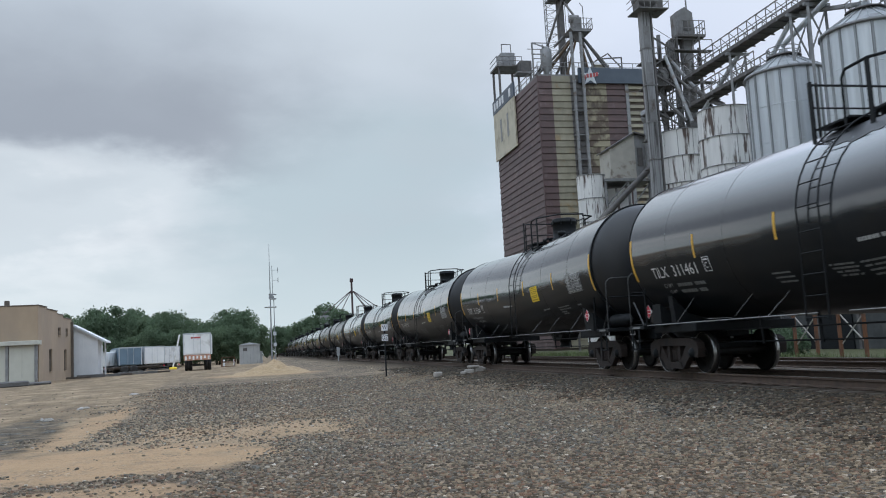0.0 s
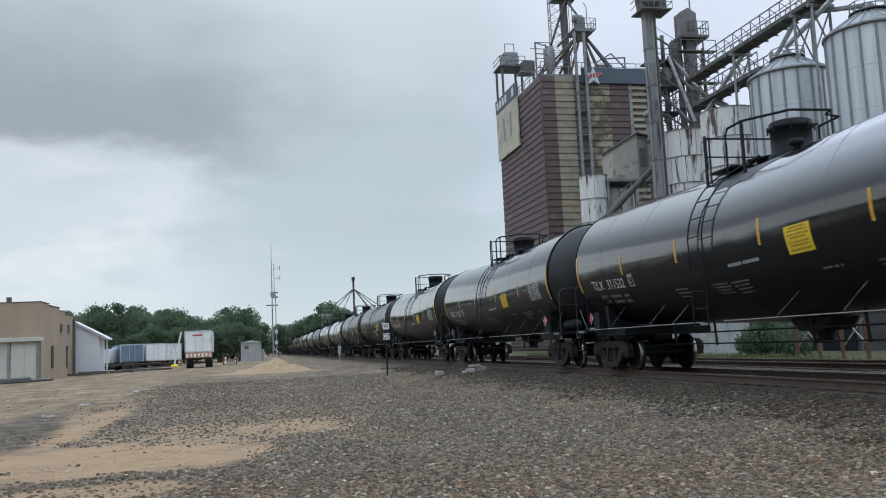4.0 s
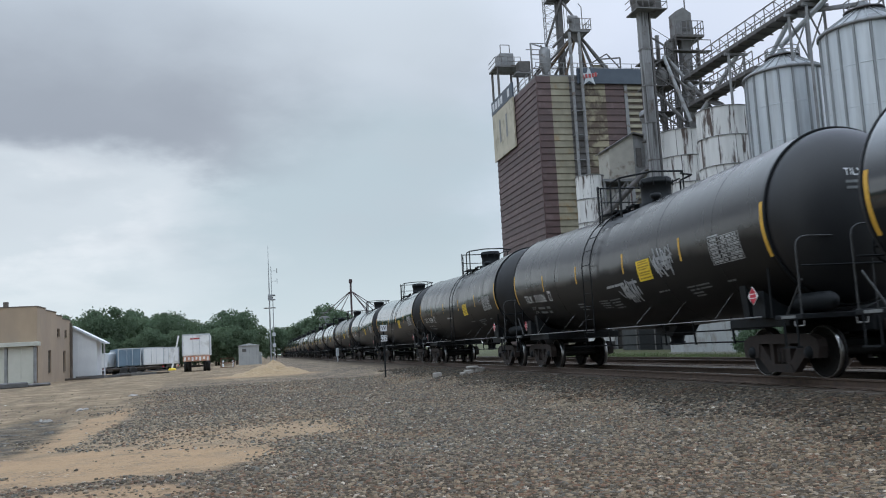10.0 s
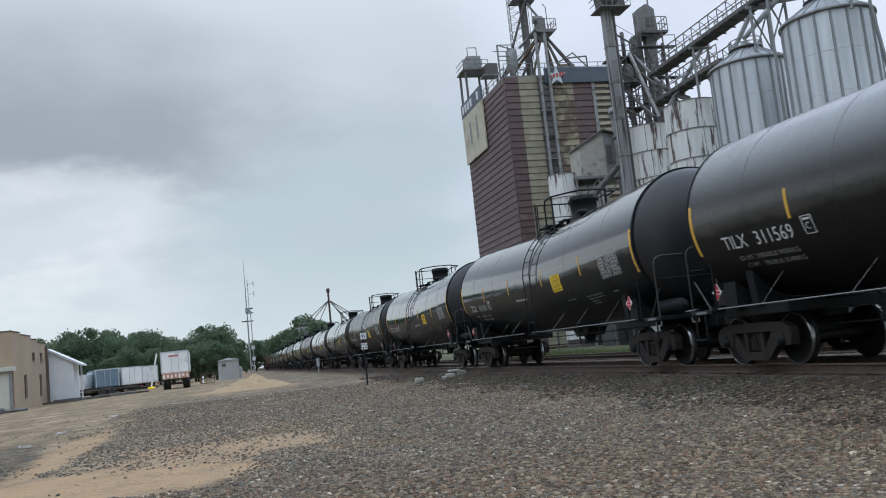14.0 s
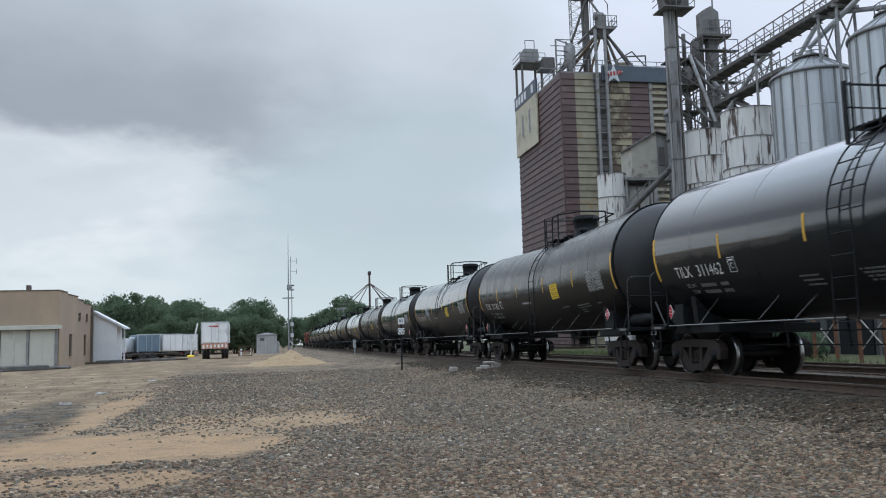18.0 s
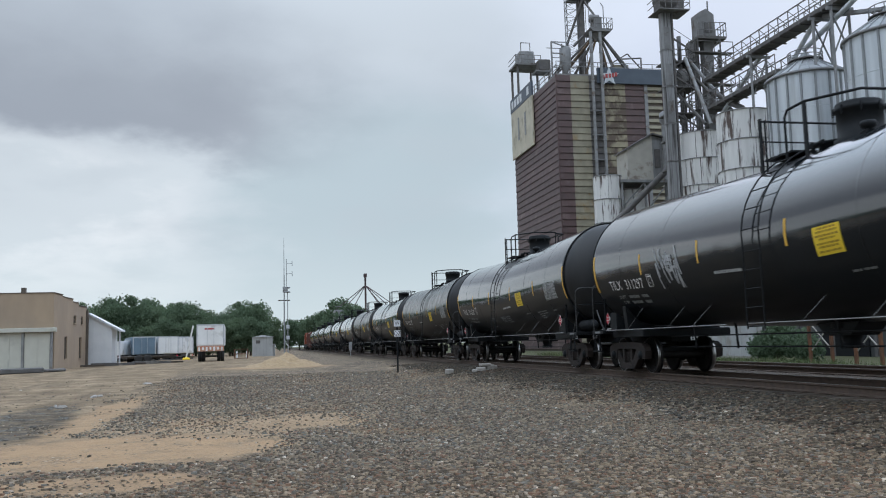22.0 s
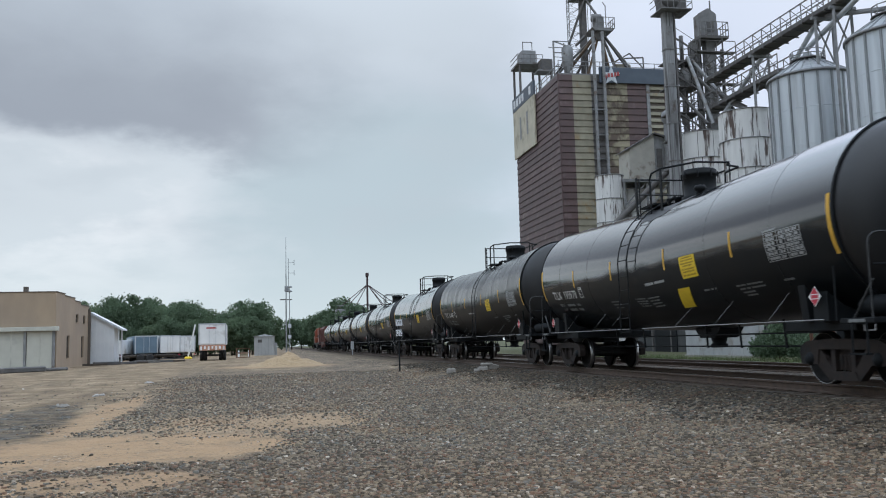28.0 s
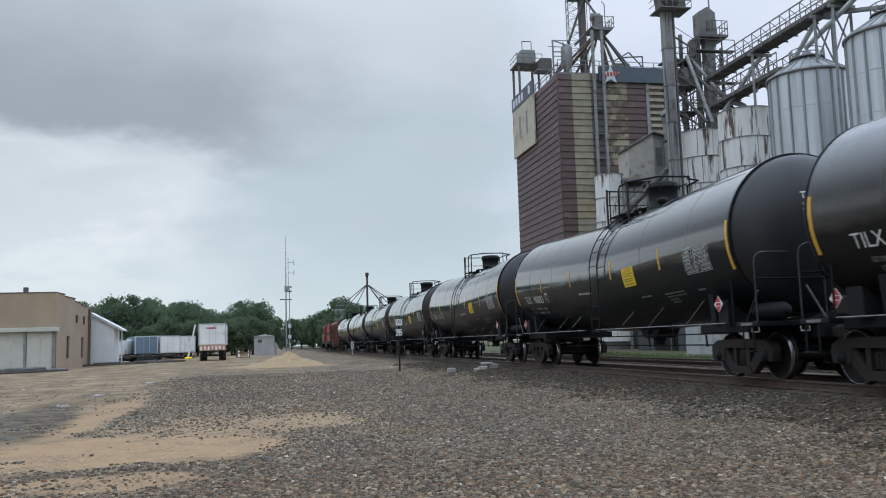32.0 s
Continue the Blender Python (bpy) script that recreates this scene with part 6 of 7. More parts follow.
    # spouts from the legs down to tanks and bridges
    for a, b, r, nm in (((32.33, 61.4, 23.3), (32.62, 58.5, 17.2), 0.14, "galv_dark"), ((34.4, 65.0, 24.6), (34.4, 57.6, 17.4), 0.14, "leg_grey"), ((33.8, 59.2, 18.0), (34.2, 54.0, 20.9), 0.17, "galv"),
                        ((34.3, 50.6, 19.3), (34.2, 47.9, 20.9), 0.16, "galv"), ((34.0, 48.6, 19.6), (33.6, 43.0, 20.7), 0.17, "galv"),
                        ((33.5, 60.4, 20.4), (34.2, 56.6, 18.0), 0.15, "dark_steel"), ((33.9, 58.5, 18.9), (34.0, 55.6, 17.5), 0.15, "dark_steel"),
                        ((34.0, 46.4, 21.0), (34.0, 41.2, 19.4), 0.15, "galv_dark")):
        solid("grain_spout", Shape().rod(a, b, r, 10), M[nm], "grey steel grain spout between legs and bins", "grain spout", group="grain spouts")
    for y in (53.9, 46.7, 44.9, 38.0):
        f = thing("bridge_support", "grey steel frame holding up the conveyor bridge", "support frame", (34, y, 0), group="bridge supports")
        for s in (-1, 1):
            pad("post", Shape().bar((s * 0.6, 0, 17.2 if y not in (44.9,) else 0.1), (s * 0.6, 0, 21.0), 0.16), M["galv_dark"], f)
        pad("post_foot", Shape().bar((2.8, 0.0, 0.1), (0.6, 0, 17.3), 0.14), M["galv_dark"], f)
        pad("cap_beam", Shape().bar((-0.9, 0, 20.9), (0.9, 0, 20.9), 0.18), M["galv_dark"], f)
        pad("cross_brace", Shape().bar((-0.6, 0, 18.0), (0.6, 0, 20.6), 0.08).bar((0.6, 0, 18.0), (-0.6, 0, 20.6), 0.08), M["galv_dark"], f)
    # small tanks and the grey cabin before the tower
    s = build_white_tank(1.25, 15.7, 7)
    s.matrix_basis = pose(29.8, 72.4, 0.1)
    tagged(s, "smaller rust-stained white bolted tank")
    s2 = build_white_tank(1.5, 14.6, 6)
    s2.matrix_basis = pose(32.6, 73.6, 0.1)
    tagged(s2, "short white bolted tank below the tan cabin")
    cb = thing("scale_cabin", "weathered tan metal cabin on a steel stand", "cabin", (0, 0, 0))
    pad("cabin_wall", Shape().prism([(31.5, 15.4), (31.5, 18.2), (33.95, 19.6), (33.95, 15.4)], 71.6, 74.0), M["cabin_tan"], cb, "plain tan cabin wall")
    pad("cabin_side", Shape().prism([(33.96, 15.5), (33.96, 19.55), (35.0, 19.3), (35.0, 15.6)], 71.7, 74.0), M["galv_dark"], cb)
    pad("cabin_roof", Shape().prism([(31.3, 18.12), (31.3, 18.22), (33.95, 19.76), (35.1, 19.45), (35.1, 19.33), (33.95, 19.62)], 71.4, 74.2), M["dark_steel"], cb)
    pad("stand_deck", Shape().box(30.6, 35.4, 71.2, 74.4, 15.15, 15.4), M["galv_dark"], cb)
    for x in (30.8, 33.0, 35.2):
        pad("stand_post", Shape().bar((x, 71.4, 0.1), (x, 71.4, 15.2), 0.18), M["galv_dark"], cb)
    pad("stand_brace", Shape().bar((30.8, 71.4, 13), (33.0, 71.4, 15.2), 0.1).bar((33.0, 71.4, 12.5), (35.2, 71.4, 15.2), 0.1), M["galv_dark"], cb)
    pad("window_frame", Shape().box(34.2, 34.7, 71.62, 71.69, 16.6, 18.3), M["dark_steel"], cb)
    pad("cabin_duct", Shape().rod((35.3, 71.5, 12), (35.3, 71.5, 20.5), 0.35, 12).lathe([(0.2, 20.4), (0.5, 20.9), (0.5, 21.6), (0.2, 21.8)], 12, "z", (35.3, 71.5, 0)), M["galv_dark"], cb)
    sc = thing("tube_conveyor", "slanting dark tube conveyor on steel posts", "tube conveyor", (0, 0, 0))
    pad("tube", Shape().rod((26.5, 70.7, 8.5), (36.6, 70.0, 18.0), 0.28, 12), M["dark_steel"], sc)
    for x, y, z in ((27.0, 70.66, 8.9), (36.2, 70.03, 17.5)):
        pad("post", Shape().bar((x, y, 0.05), (x, y, z), 0.16), M["dark_steel"], sc)
    solid("maroon_column", Shape().box(35.6, 36.6, 68.0, 69.0, 0.1, 15.6, 0.03), M["maroon"], "maroon steel column behind the tanks", "column")
    # what shows low behind the cars
    # dark shed added here in place of machinery lying in shadow
    sh = thing("loading_shed", "long low dark shed with black bays, added as a backdrop", "shed", (0, 0, 0))
    pad("shed_wall", Shape().box(29.0, 29.3, 14, 66, 0.1, 4.2), M["shed_grey"], sh)
    for k in range(16):
        pad("wall_rib", Shape().box(28.9, 29.02, 15 + k * 3.2, 15.2 + k * 3.2, 0.1, 4.2), M["dark_steel"], sh)
    for k in range(7):
        pad("bay_door", Shape().box(28.92, 29.01, 17 + k * 7, 20.6 + k * 7, 0.1, 3.4), M["black"], sh)
    pad("shed_roof", Shape().prism([(28.7, 4.2), (33, 5.2), (33, 5.0), (28.7, 4.0)], 14, 66), M["roof"], sh)
    wt = thing("white_silo_base", "low white painted steel wall with panel joints beyond the tracks", "tank wall", (0, 0, 0))
    for k in range(5):
        pad("panel", Shape().box(24.0, 24.3, 39.8 + k * 1.6, 41.38 + k * 1.6, 0.1, 3.1, 0.02), M["dull_white"], wt)
    pad("base_strip", Shape().box(23.95, 24.3, 39.7, 47.9, 0.05, 0.28), M["concrete"], wt)
    for k in range(9):
        fr = thing("guard_fence", "orange-brown steel fence post with pale cross braces", "fence", (22.2, 32.85 - k * 1.45, 0.1), group="fence bays")
        pad("post", Shape().box(-0.06, 0.06, -0.06, 0.06, 0.0, 2.9, 0.01), M["orange_post"], fr)
        pad("post_knee", Shape().bar((0, 0, 1.95), (0, 0.35, 2.3), 0.07).bar((0, 0, 1.95), (0, -0.35, 2.3), 0.07), M["orange_post"], fr)
        pad("rail", Shape().bar((0, 0, 1.95), (0, -1.45, 1.95), 0.06), M["concrete"], fr)
        if k % 2 == 0:
            pad("cross_brace", Shape().bar((0.05, 0, 0.5), (0.05, -1.45, 1.7), 0.04).bar((0.05, 0, 1.7), (0.05, -1.45, 0.5), 0.04), M["concrete"], fr)


# ---- far spouted pole down the line ----
def build_far_pole():
    p = thing("distributor_pole", "maroon grain distributor pole with guy spouts over a small grey house", "grain leg", (22.0, 204.0, 0))
    pad("pole", Shape().rod((0, 0, 0.2), (0, 0, POLE_TOP), 0.24, 10), M["maroon_pole"], p)
    pad("pole_head", Shape().box(-0.38, 0.38, -0.4, 0.4, POLE_TOP - 0.7, POLE_TOP + 0.2, 0.1), M["maroon_pole"], p)
    for dx, dy in ((-7.5, 0), (-5.5, 3), (-3.5, -3), (3.8, -3), (5.2, 3), (6.2, -2), (8.5, 0)):
        pad("spout", Shape().rod((dx * 0.04, dy * 0.04, POLE_TOP - 2.8), (dx, dy, POLE_TOP - 8.6), 0.09, 8), M["maroon_pole"], p)
    pad("bin_house", Shape().box(-7.5, -1.4, -3, 3, 0.2, POLE_TOP - 8.4, 0.05), M["galv_dark"], p)
    pad("bin_house", Shape().box(1.2, 9.5, -3, 3, 0.2, POLE_TOP - 9.2, 0.05), M["galv_dark"], p)
    pad("roof_rail", Shape().bar((-7.5, -3, POLE_TOP - 7.6), (-1.4, -3, POLE_TOP - 7.6), 0.12).bar((1.2, -3, POLE_TOP - 8.4), (9.5, -3, POLE_TOP - 8.4), 0.12), M["galv_dark"], p)


POLE_TOP = 18.0
build_tower()
build_row()
build_far_pole()


# ---- the yard's other side: building, shed, trailers ----
def build_tan_building():
    b = thing("tan_building", "flat-roofed tan stucco building with stepped parapet and slit windows", "building", (0, 0, 0))
    x1, y0, y1, top = -15.0, 65.5, 76.4, 5.66
    # the yard-side wall with its openings left open
    holes = [(68.6, 69.5, 1.0, 2.65), (73.6, 74.5, 1.0, 2.65), (71.5, 72.4, 3.7, 4.33), (74.15, 75.0, 3.68, 4.32)]
    ys = sorted({y0, y1, *[h[0] for h in holes], *[h[1] for h in holes], 67.8, 71.2, 73.3})
    tops = lambda y: top if y < 67.8 else top - 0.13 if y < 71.2 else top - 0.34 if y < 73.3 else top - 0.55
    wall = Shape()
    for a, c in zip(ys, ys[1:]):
        zs = sorted({0.1, tops(a), *[h[2] for h in holes], *[h[3] for h in holes]})
        for z, zz in zip(zs, zs[1:]):
            if not any(h[0] <= a + 0.01 and h[1] >= c - 0.01 and h[2] <= z + 0.01 and h[3] >= zz - 0.01 for h in holes):
                wall.box(x1 - 0.3, x1, a, c, z, zz)
    ob = pad("side_wall", wall, M["tan"], b, "tan stucco wall with slit windows")
    bm = bmesh.new()
    bm.from_mesh(ob.data)
    bmesh.ops.remove_doubles(bm, verts=bm.verts, dist=0.001)
    seen = {}
    for f in bm.faces:
        seen.setdefault(tuple(sorted(v.index for v in f.verts)), []).append(f)
    bmesh.ops.delete(bm, geom=[f for fs in seen.values() if len(fs) > 1 for f in fs], context="FACES_ONLY")
    bm.to_mesh(ob.data)
    bm.free()
    for h in holes:
        w = pad("window", Shape().box(x1 - 0.2, x1 - 0.16, h[0], h[1], h[2], h[3]), M["window"], b, "narrow dark window")
        pad("window_frame", Shape().box(x1 - 0.17, x1 - 0.1, h[0], h[1], h[3] - 0.07, h[3]).box(x1 - 0.17, x1 - 0.1, h[0], h[0] + 0.07, h[2], h[3]).box(x1 - 0.17, x1 - 0.1, h[1] - 0.07, h[1], h[2], h[3]).box(x1 - 0.17, x1 - 0.1, h[0], h[1], (h[2] + h[3]) / 2 - 0.03, (h[2] + h[3]) / 2 + 0.03), M["dark_tan"], w)
        pad("sill", Shape().box(x1 - 0.15, x1 + 0.06, h[0] - 0.05, h[1] + 0.05, h[2] - 0.08, h[2]), M["tan"], w)
    pad("front_wall", Shape().box(-45, x1 - 0.0, y0 - 0.3, y0, 2.9, top).box(-45, x1, y0 - 0.3, y0, 0.05, 0.35), M["tan"], b, "tan stucco front wall")
    pad("rear_wall", Shape().box(-45, x1 - 0.3, y1 - 0.3, y1, 0.1, top - 0.6), M["tan"], b)
    pad("roof", Shape().box(-45, x1 - 0.3, y0, y1 - 0.3, 4.7, 4.9), M["roof"], b)
    pad("coping", Shape().box(-45, x1 + 0.04, y0 - 0.34, y0 + 0.04, top, top + 0.06), M["dark_tan"], b)
    for a, c, t in ((y0, 67.8, top), (67.8, 71.2, top - 0.13), (71.2, 73.3, top - 0.34), (73.3, y1, top - 0.55)):
        pad("coping", Shape().box(x1 - 0.34, x1 + 0.05, a + 0.05, c, t, t + 0.06), M["dark_tan"], b)
    pad("chimney", Shape().box(-17.5, -17.2, 66.4, 66.7, 4.9, 6.15, 0.02), M["dark_tan"], b)
    aw = pad("awning_beam", Shape().box(-45, x1 + 0.25, y0 - 0.7, y0 - 0.3, 2.92, 3.22, 0.02), M["panel_white"], b, "off-white beam over the bays")
    for k in range(12):
        xa = x1 - 0.1 - k * 1.86
        pad("bay_post", Shape().box(xa - 0.08, xa + 0.08, y0 - 0.5, y0 - 0.28, 0.05, 2.95), M["galv_dark"], b)
        pad("bay_panel", Shape().box(xa - 1.76, xa - 0.1, y0 - 0.4, y0 - 0.34, 0.25, 2.9, 0.01), M["panel_white"], b, "off-white bay panel")
        pad("panel_rib", Shape().box(xa - 0.95, xa - 0.85, y0 - 0.43, y0 - 0.40, 0.25, 2.9), M["panel_white"], b)
    pad("down_pipe", Shape().box(x1, x1 + 0.18, y1 - 0.35, y1 - 0.1, 0.1, 4.9), M["dark_tan"], b)
    for x, y, n, h, rz in ((-15.75, 58.6, 3.6, 0.36, 40), (-14.0, 60.9, 1.6, 0.22, 46), (-17.6, 57.0, 2.6, 0.2, 30)):
        solid("kerb_block", Shape().box(-n / 2, n / 2, -0.3, 0.3, 0, h, 0.07), M["kerb"], "dark grey kerb slab lying before the bays", "kerb block", (x, y, float(ground_z(x, y)) - 0.02), rz, group="kerb blocks")

def build_white_shed():
    s = thing("white_shed", "white metal lean-to shed with a sloping roof and open porch", "shed", (0, 0, 0))
    pad("front_wall", Shape().prism([(-14.9, 0.15), (-14.9, 4.6), (-13.0, 3.52), (-13.0, 0.15)], 76.5, 76.6), M["white_wall"], s, "white ribbed metal wall")
    for k in range(6):
        x = -14.75 + k * 0.32
        pad("wall_rib", Shape().box(x - 0.015, x + 0.015, 76.48, 76.5, 0.2, 4.5 - (x + 14.9) * 0.57), M["white_wall"], s)
    pad("side_wall", Shape().box(-13.1, -13.0, 76.6, 78.4, 0.15, 3.5), M["white_wall"], s)
    pad("roof", Shape().prism([(-15.0, 4.72), (-15.0, 4.62), (-12.3, 3.08), (-12.3, 3.2)], 76.3, 78.6), M["white_wall"], s, "white sloping roof edge")
    pad("fascia", Shape().bar((-15.0, 76.28, 4.66), (-12.3, 76.28, 3.12), 0.04, 0.16), M["galv"], s)
    for y in (76.7, 78.3):
        pad("porch_post", Shape().box(-12.75, -12.63, y - 0.06, y + 0.06, 0.15, 3.3), M["white_wall"], s)
    pad("porch_rail", Shape().bar((-12.69, 76.7, 0.9), (-12.69, 78.3, 0.9), 0.05), M["white_wall"], s)
    rng = random.Random(4)
    for k in range(0, 14, 2):
        x, y = -14.2 + 0.42 * k + rng.uniform(-0.2, 0.2), 75.0 + 0.75 * k + rng.uniform(-0.3, 0.3)
        solid("timber_baulk", Shape().box(-1.1, 1.1, -0.16, 0.16, 0, 0.16 + 0.05 * (k % 3), 0.02), M["kerb"] if k % 3 else M["tie"], "grey weathered timber baulk lying in the yard", "timber", (x, y, 0.26), rng.uniform(15, 60), group="timber baulks")


def wheel_part(parent, x, y, z, r=0.5, w=0.28):
    t = pad("wheel", Shape().lathe([(r * 0.55, -w / 2), (r * 0.95, -w / 2), (r, -w / 3), (r, w / 3), (r * 0.95, w / 2), (r * 0.55, w / 2)], 24, "x", (x, y, z)), M["tyre"], parent, "black rubber tyre")
    pad("rim", Shape().lathe([(0.02, -w / 2 + 0.03), (r * 0.56, -w / 2 + 0.02), (r * 0.56, w / 2 - 0.02), (0.02, w / 2 - 0.03)], 16, "x", (x, y, z)), M["galv_dark"], t)


def build_box_trailer(at, rz, length, mat, label, floor=1.4, hgt=2.0, wd=2.42, rusty=False):
    t = thing("box_trailer", label, "trailer", at, rz, group="box trailers")
    h = wd / 2
    pad("box_body", Shape().box(-h, h, 0, length, floor, floor + hgt, 0.04), mat, t)
    for s in (-1, 1):
        pad("rear_door", Shape().box(0.02 if s > 0 else -h + 0.08, h - 0.08 if s > 0 else -0.02, -0.035, -0.004, floor + 0.1, floor + hgt - 0.1, 0.01), mat, t)
        pad("door_rod", Shape().rod((s * 0.3, -0.06, floor + 0.12), (s * 0.3, -0.06, floor + hgt - 0.12), 0.02, 6), M["galv"], t)
        pad("corner_post", Shape().box(s * h - 0.06, s * h + 0.03, -0.05, 0.05, floor, floor + hgt), M["galv"], t)
        pad("tail_light", Shape().box(s * h - 0.2 if s > 0 else -h + 0.05, s * h - 0.05 if s > 0 else -h + 0.2, -0.08, -0.04, floor - 0.3, floor - 0.18), M["red_sign"], t)
        n = int(length / 0.6)
        for k in range(n):
            pad("side_rib", Shape().box(s * h - 0.01, s * (h + 0.025), 0.3 + k * 0.6, 0.34 + k * 0.6, floor + 0.1, floor + hgt - 0.1), mat, t)
    pad("header", Shape().box(-h, h, -0.05, 0.0, floor + hgt - 0.12, floor + hgt), M["galv"], t)
    if rusty:
        rng = random.Random(3)
        bp = pad("bumper", Shape().box(-h, h, -0.1, 0.1, floor - 0.5, floor - 0.02, 0.02), M["rusty_red"], t, "rusty red and white rear bumper board")
        for k in range(7):
            pad("stripe", Shape().box(-h + 0.1 + k * 0.34, -h + 0.26 + k * 0.34, -0.115, -0.102, floor - 0.46 + 0.1 * (k % 2), floor - 0.1), M["white_box"], bp)
        pad("label_bar", Shape().box(-0.55, 0.35, -0.045, -0.037, floor + hgt - 0.5, floor + hgt - 0.36), M["star_red"], t)
    else:
        pad("bumper", Shape().box(-h, h, -0.05, 0.05, floor - 0.7, floor - 0.6).bar((-0.5, 0, floor - 0.65), (-0.5, 0, floor), 0.07).bar((0.5, 0, floor - 0.65), (0.5, 0, floor), 0.07), M["dark_steel"], t)
    pad("chassis", Shape().box(-0.45, 0.45, 0.2, length - 0.2, floor - 0.35, floor - 0.01), M["dark_steel"], t)
    for y in (1.4, 2.6):
        pad("axle", Shape().rod((-h + 0.1, y, 0.5), (h - 0.1, y, 0.5), 0.08, 8), M["dark_steel"], t)
        for s in (-1, 1):
            wheel_part(t, s * (h - 0.17), y, 0.5)
            wheel_part(t, s * (h - 0.5), y, 0.5)
    for s in (-1, 1):
        pad("landing_leg", Shape().bar((s * 0.8, length - 2, 0.05), (s * 0.8, length - 2, floor), 0.14), M["dark_steel"], t)
    return t


def build_yard():
    build_box_trailer((-5.54, 84, 0.26), 2, 8.5, M["white_box"], "white box trailer with a rusty striped bumper", 1.45, 2.02, 2.42, True)
    build_box_trailer((-14.3, 105, 0.26), 14, 10, M["blue_box"], "faded blue box trailer parked before the trees", 0.75, 2.05)
    build_box_trailer((-11.9, 107, 0.26), 28, 10, M["white_box"], "white box trailer parked at an angle", 0.75, 2.05)
    build_box_trailer((-16.2, 108, 0.26), 6, 9, M["grey_box"], "grey box trailer between two others", 0.75, 1.8, 1.4)
    build_box_trailer((-10.2, 109, 0.26), 34, 9, M["white_box"], "second white box trailer parked at an angle", 0.75, 2.0, 2.2)
    build_box_trailer((-17.3, 104, 0.26), -8, 6, M["white_box"], "small white box trailer near the porch", 0.75, 1.6, 1.0)
    fb = thing("flatbed_trailer", "low empty flatbed trailer with small wheels", "trailer", (-11.6, 88.0, 0.26), -60)
    pad("deck", Shape().box(-0.9, 0.9, -2.4, 2.4, 0.55, 0.68, 0.01), M["tie"], fb)
    pad("chassis", Shape().box(-0.6, 0.6, -2.3, 2.3, 0.42, 0.55).bar((0, 2.3, 0.48), (0, 3.4, 0.48), 0.1), M["dark_steel"], fb)
    for s in (-1, 1):
        wheel_part(fb, s * 0.98, -1.4, 0.38, 0.38, 0.2)
        wheel_part(fb, s * 0.98, -0.5, 0.38, 0.38, 0.2)
    bm = thing("loading_boom", "white leaning boom on a yellow base", "boom", (-9.66, 105, 0.26))
    pad("boom_arm", Shape().bar((0, 0, 0.3), (0.78, 0, 3.95), 0.17), M["white_box"], bm)
    pad("boom_base", Shape().lathe([(0.42, 0), (0.45, 0.06), (0.36, 0.24), (0.1, 0.28)], 14, "z"), M["placard"], bm)
    for x in (-3.9, -2.75):
        solid("bollard", Shape().lathe([(0.09, 0), (0.09, 0.75), (0.05, 0.8), (0.01, 0.82)], 12, "z"), M["white_wall"], "short white painted steel bollard", "bollard", (x, 104, 0.26), group="bollards")
    sc = thing("steel_crate_stack", "rusty open steel crates stacked in the yard", "crates", (-3.3, 100, 0.26))
    for z in (0.0, 0.55):
        for a, b in (((-0.7, -0.5), (0.7, -0.5)), ((0.7, -0.5), (0.7, 0.5)), ((0.7, 0.5), (-0.7, 0.5)), ((-0.7, 0.5), (-0.7, -0.5))):
            pad("crate_rail", Shape().bar((*a, z + 0.05), (*b, z + 0.05), 0.06).bar((*a, z + 0.5), (*b, z + 0.5), 0.06).bar((*a, z), (*a, z + 0.52), 0.06), M["rust"], sc)
    cb = thing("relay_shelter", "grey metal trackside relay shelter with a low gable roof", "shelter", (0, 0, 0))
    pad("shelter_body", Shape().box(-2.47, 0.22, 120, 122.6, 0.22, 2.85, 0.03), M["cabinet"], cb)
    pad("shelter_roof", Shape().prism([(-2.6, 2.84), (-1.1, 3.12), (0.35, 2.84)], 119.85, 122.75), M["galv"], cb)
    pad("vent", Shape().box(-2.0, -1.45, 119.96, 120.0, 2.0, 2.4), M["dark_steel"], cb)
    for k in range(5):
        pad("wall_seam", Shape().box(-1.95 + k * 0.45, -1.93 + k * 0.45, 119.985, 120.0, 0.25, 2.8), M["galv_dark"], cb)
    pad("side_box", Shape().box(0.22, 0.55, 120.6, 121.6, 0.22, 1.9, 0.02), M["cabinet"], cb)
    ms = thing("radio_mast", "tall slim galvanised radio mast with side aerials", "mast", (1.81, 120, 0.2))
    pad("mast_pole", Shape().rod((0, 0, 0), (0, 0, 11.0), 0.10, 10, 0.07), M["steel_pole"], ms)
    pad("mast_top", Shape().rod((0, 0, 11.0), (0, 0, MAST_TOP), 0.06, 8, 0.02), M["steel_pole"], ms)
    pad("aerial_pole", Shape().rod((0.32, 0, 8.6), (0.32, 0, 13.2), 0.04, 6), M["steel_pole"], ms)
    for z in (11.2, 12.6):
        pad("aerial", Shape().bar((0.32, 0, z), (1.1, 0, z), 0.05).bar((1.1, 0, z - 0.35), (1.1, 0, z + 0.35), 0.06), M["steel_pole"], ms)
    pad("bracket", Shape().box(-0.2, 0.4, -0.1, 0.1, 8.6, 9.4, 0.02), M["steel_pole"], ms)
    m2 = thing("signal_mast", "slender mast with a ring head and small plates", "mast", (2.3, 122, 0.2))
    pad("mast_pole", Shape().rod((0, 0, 0), (0, 0, 9.2), 0.07, 8, 0.05), M["steel_pole"], m2)
    pad("ring_head", Shape().lathe([(0.3, 8.7), (0.38, 8.75), (0.38, 8.85), (0.3, 8.9)], 12, "z").lathe([(0.3, 9.3), (0.38, 9.35), (0.38, 9.45), (0.3, 9.5)], 12, "z"), M["steel_pole"], m2)
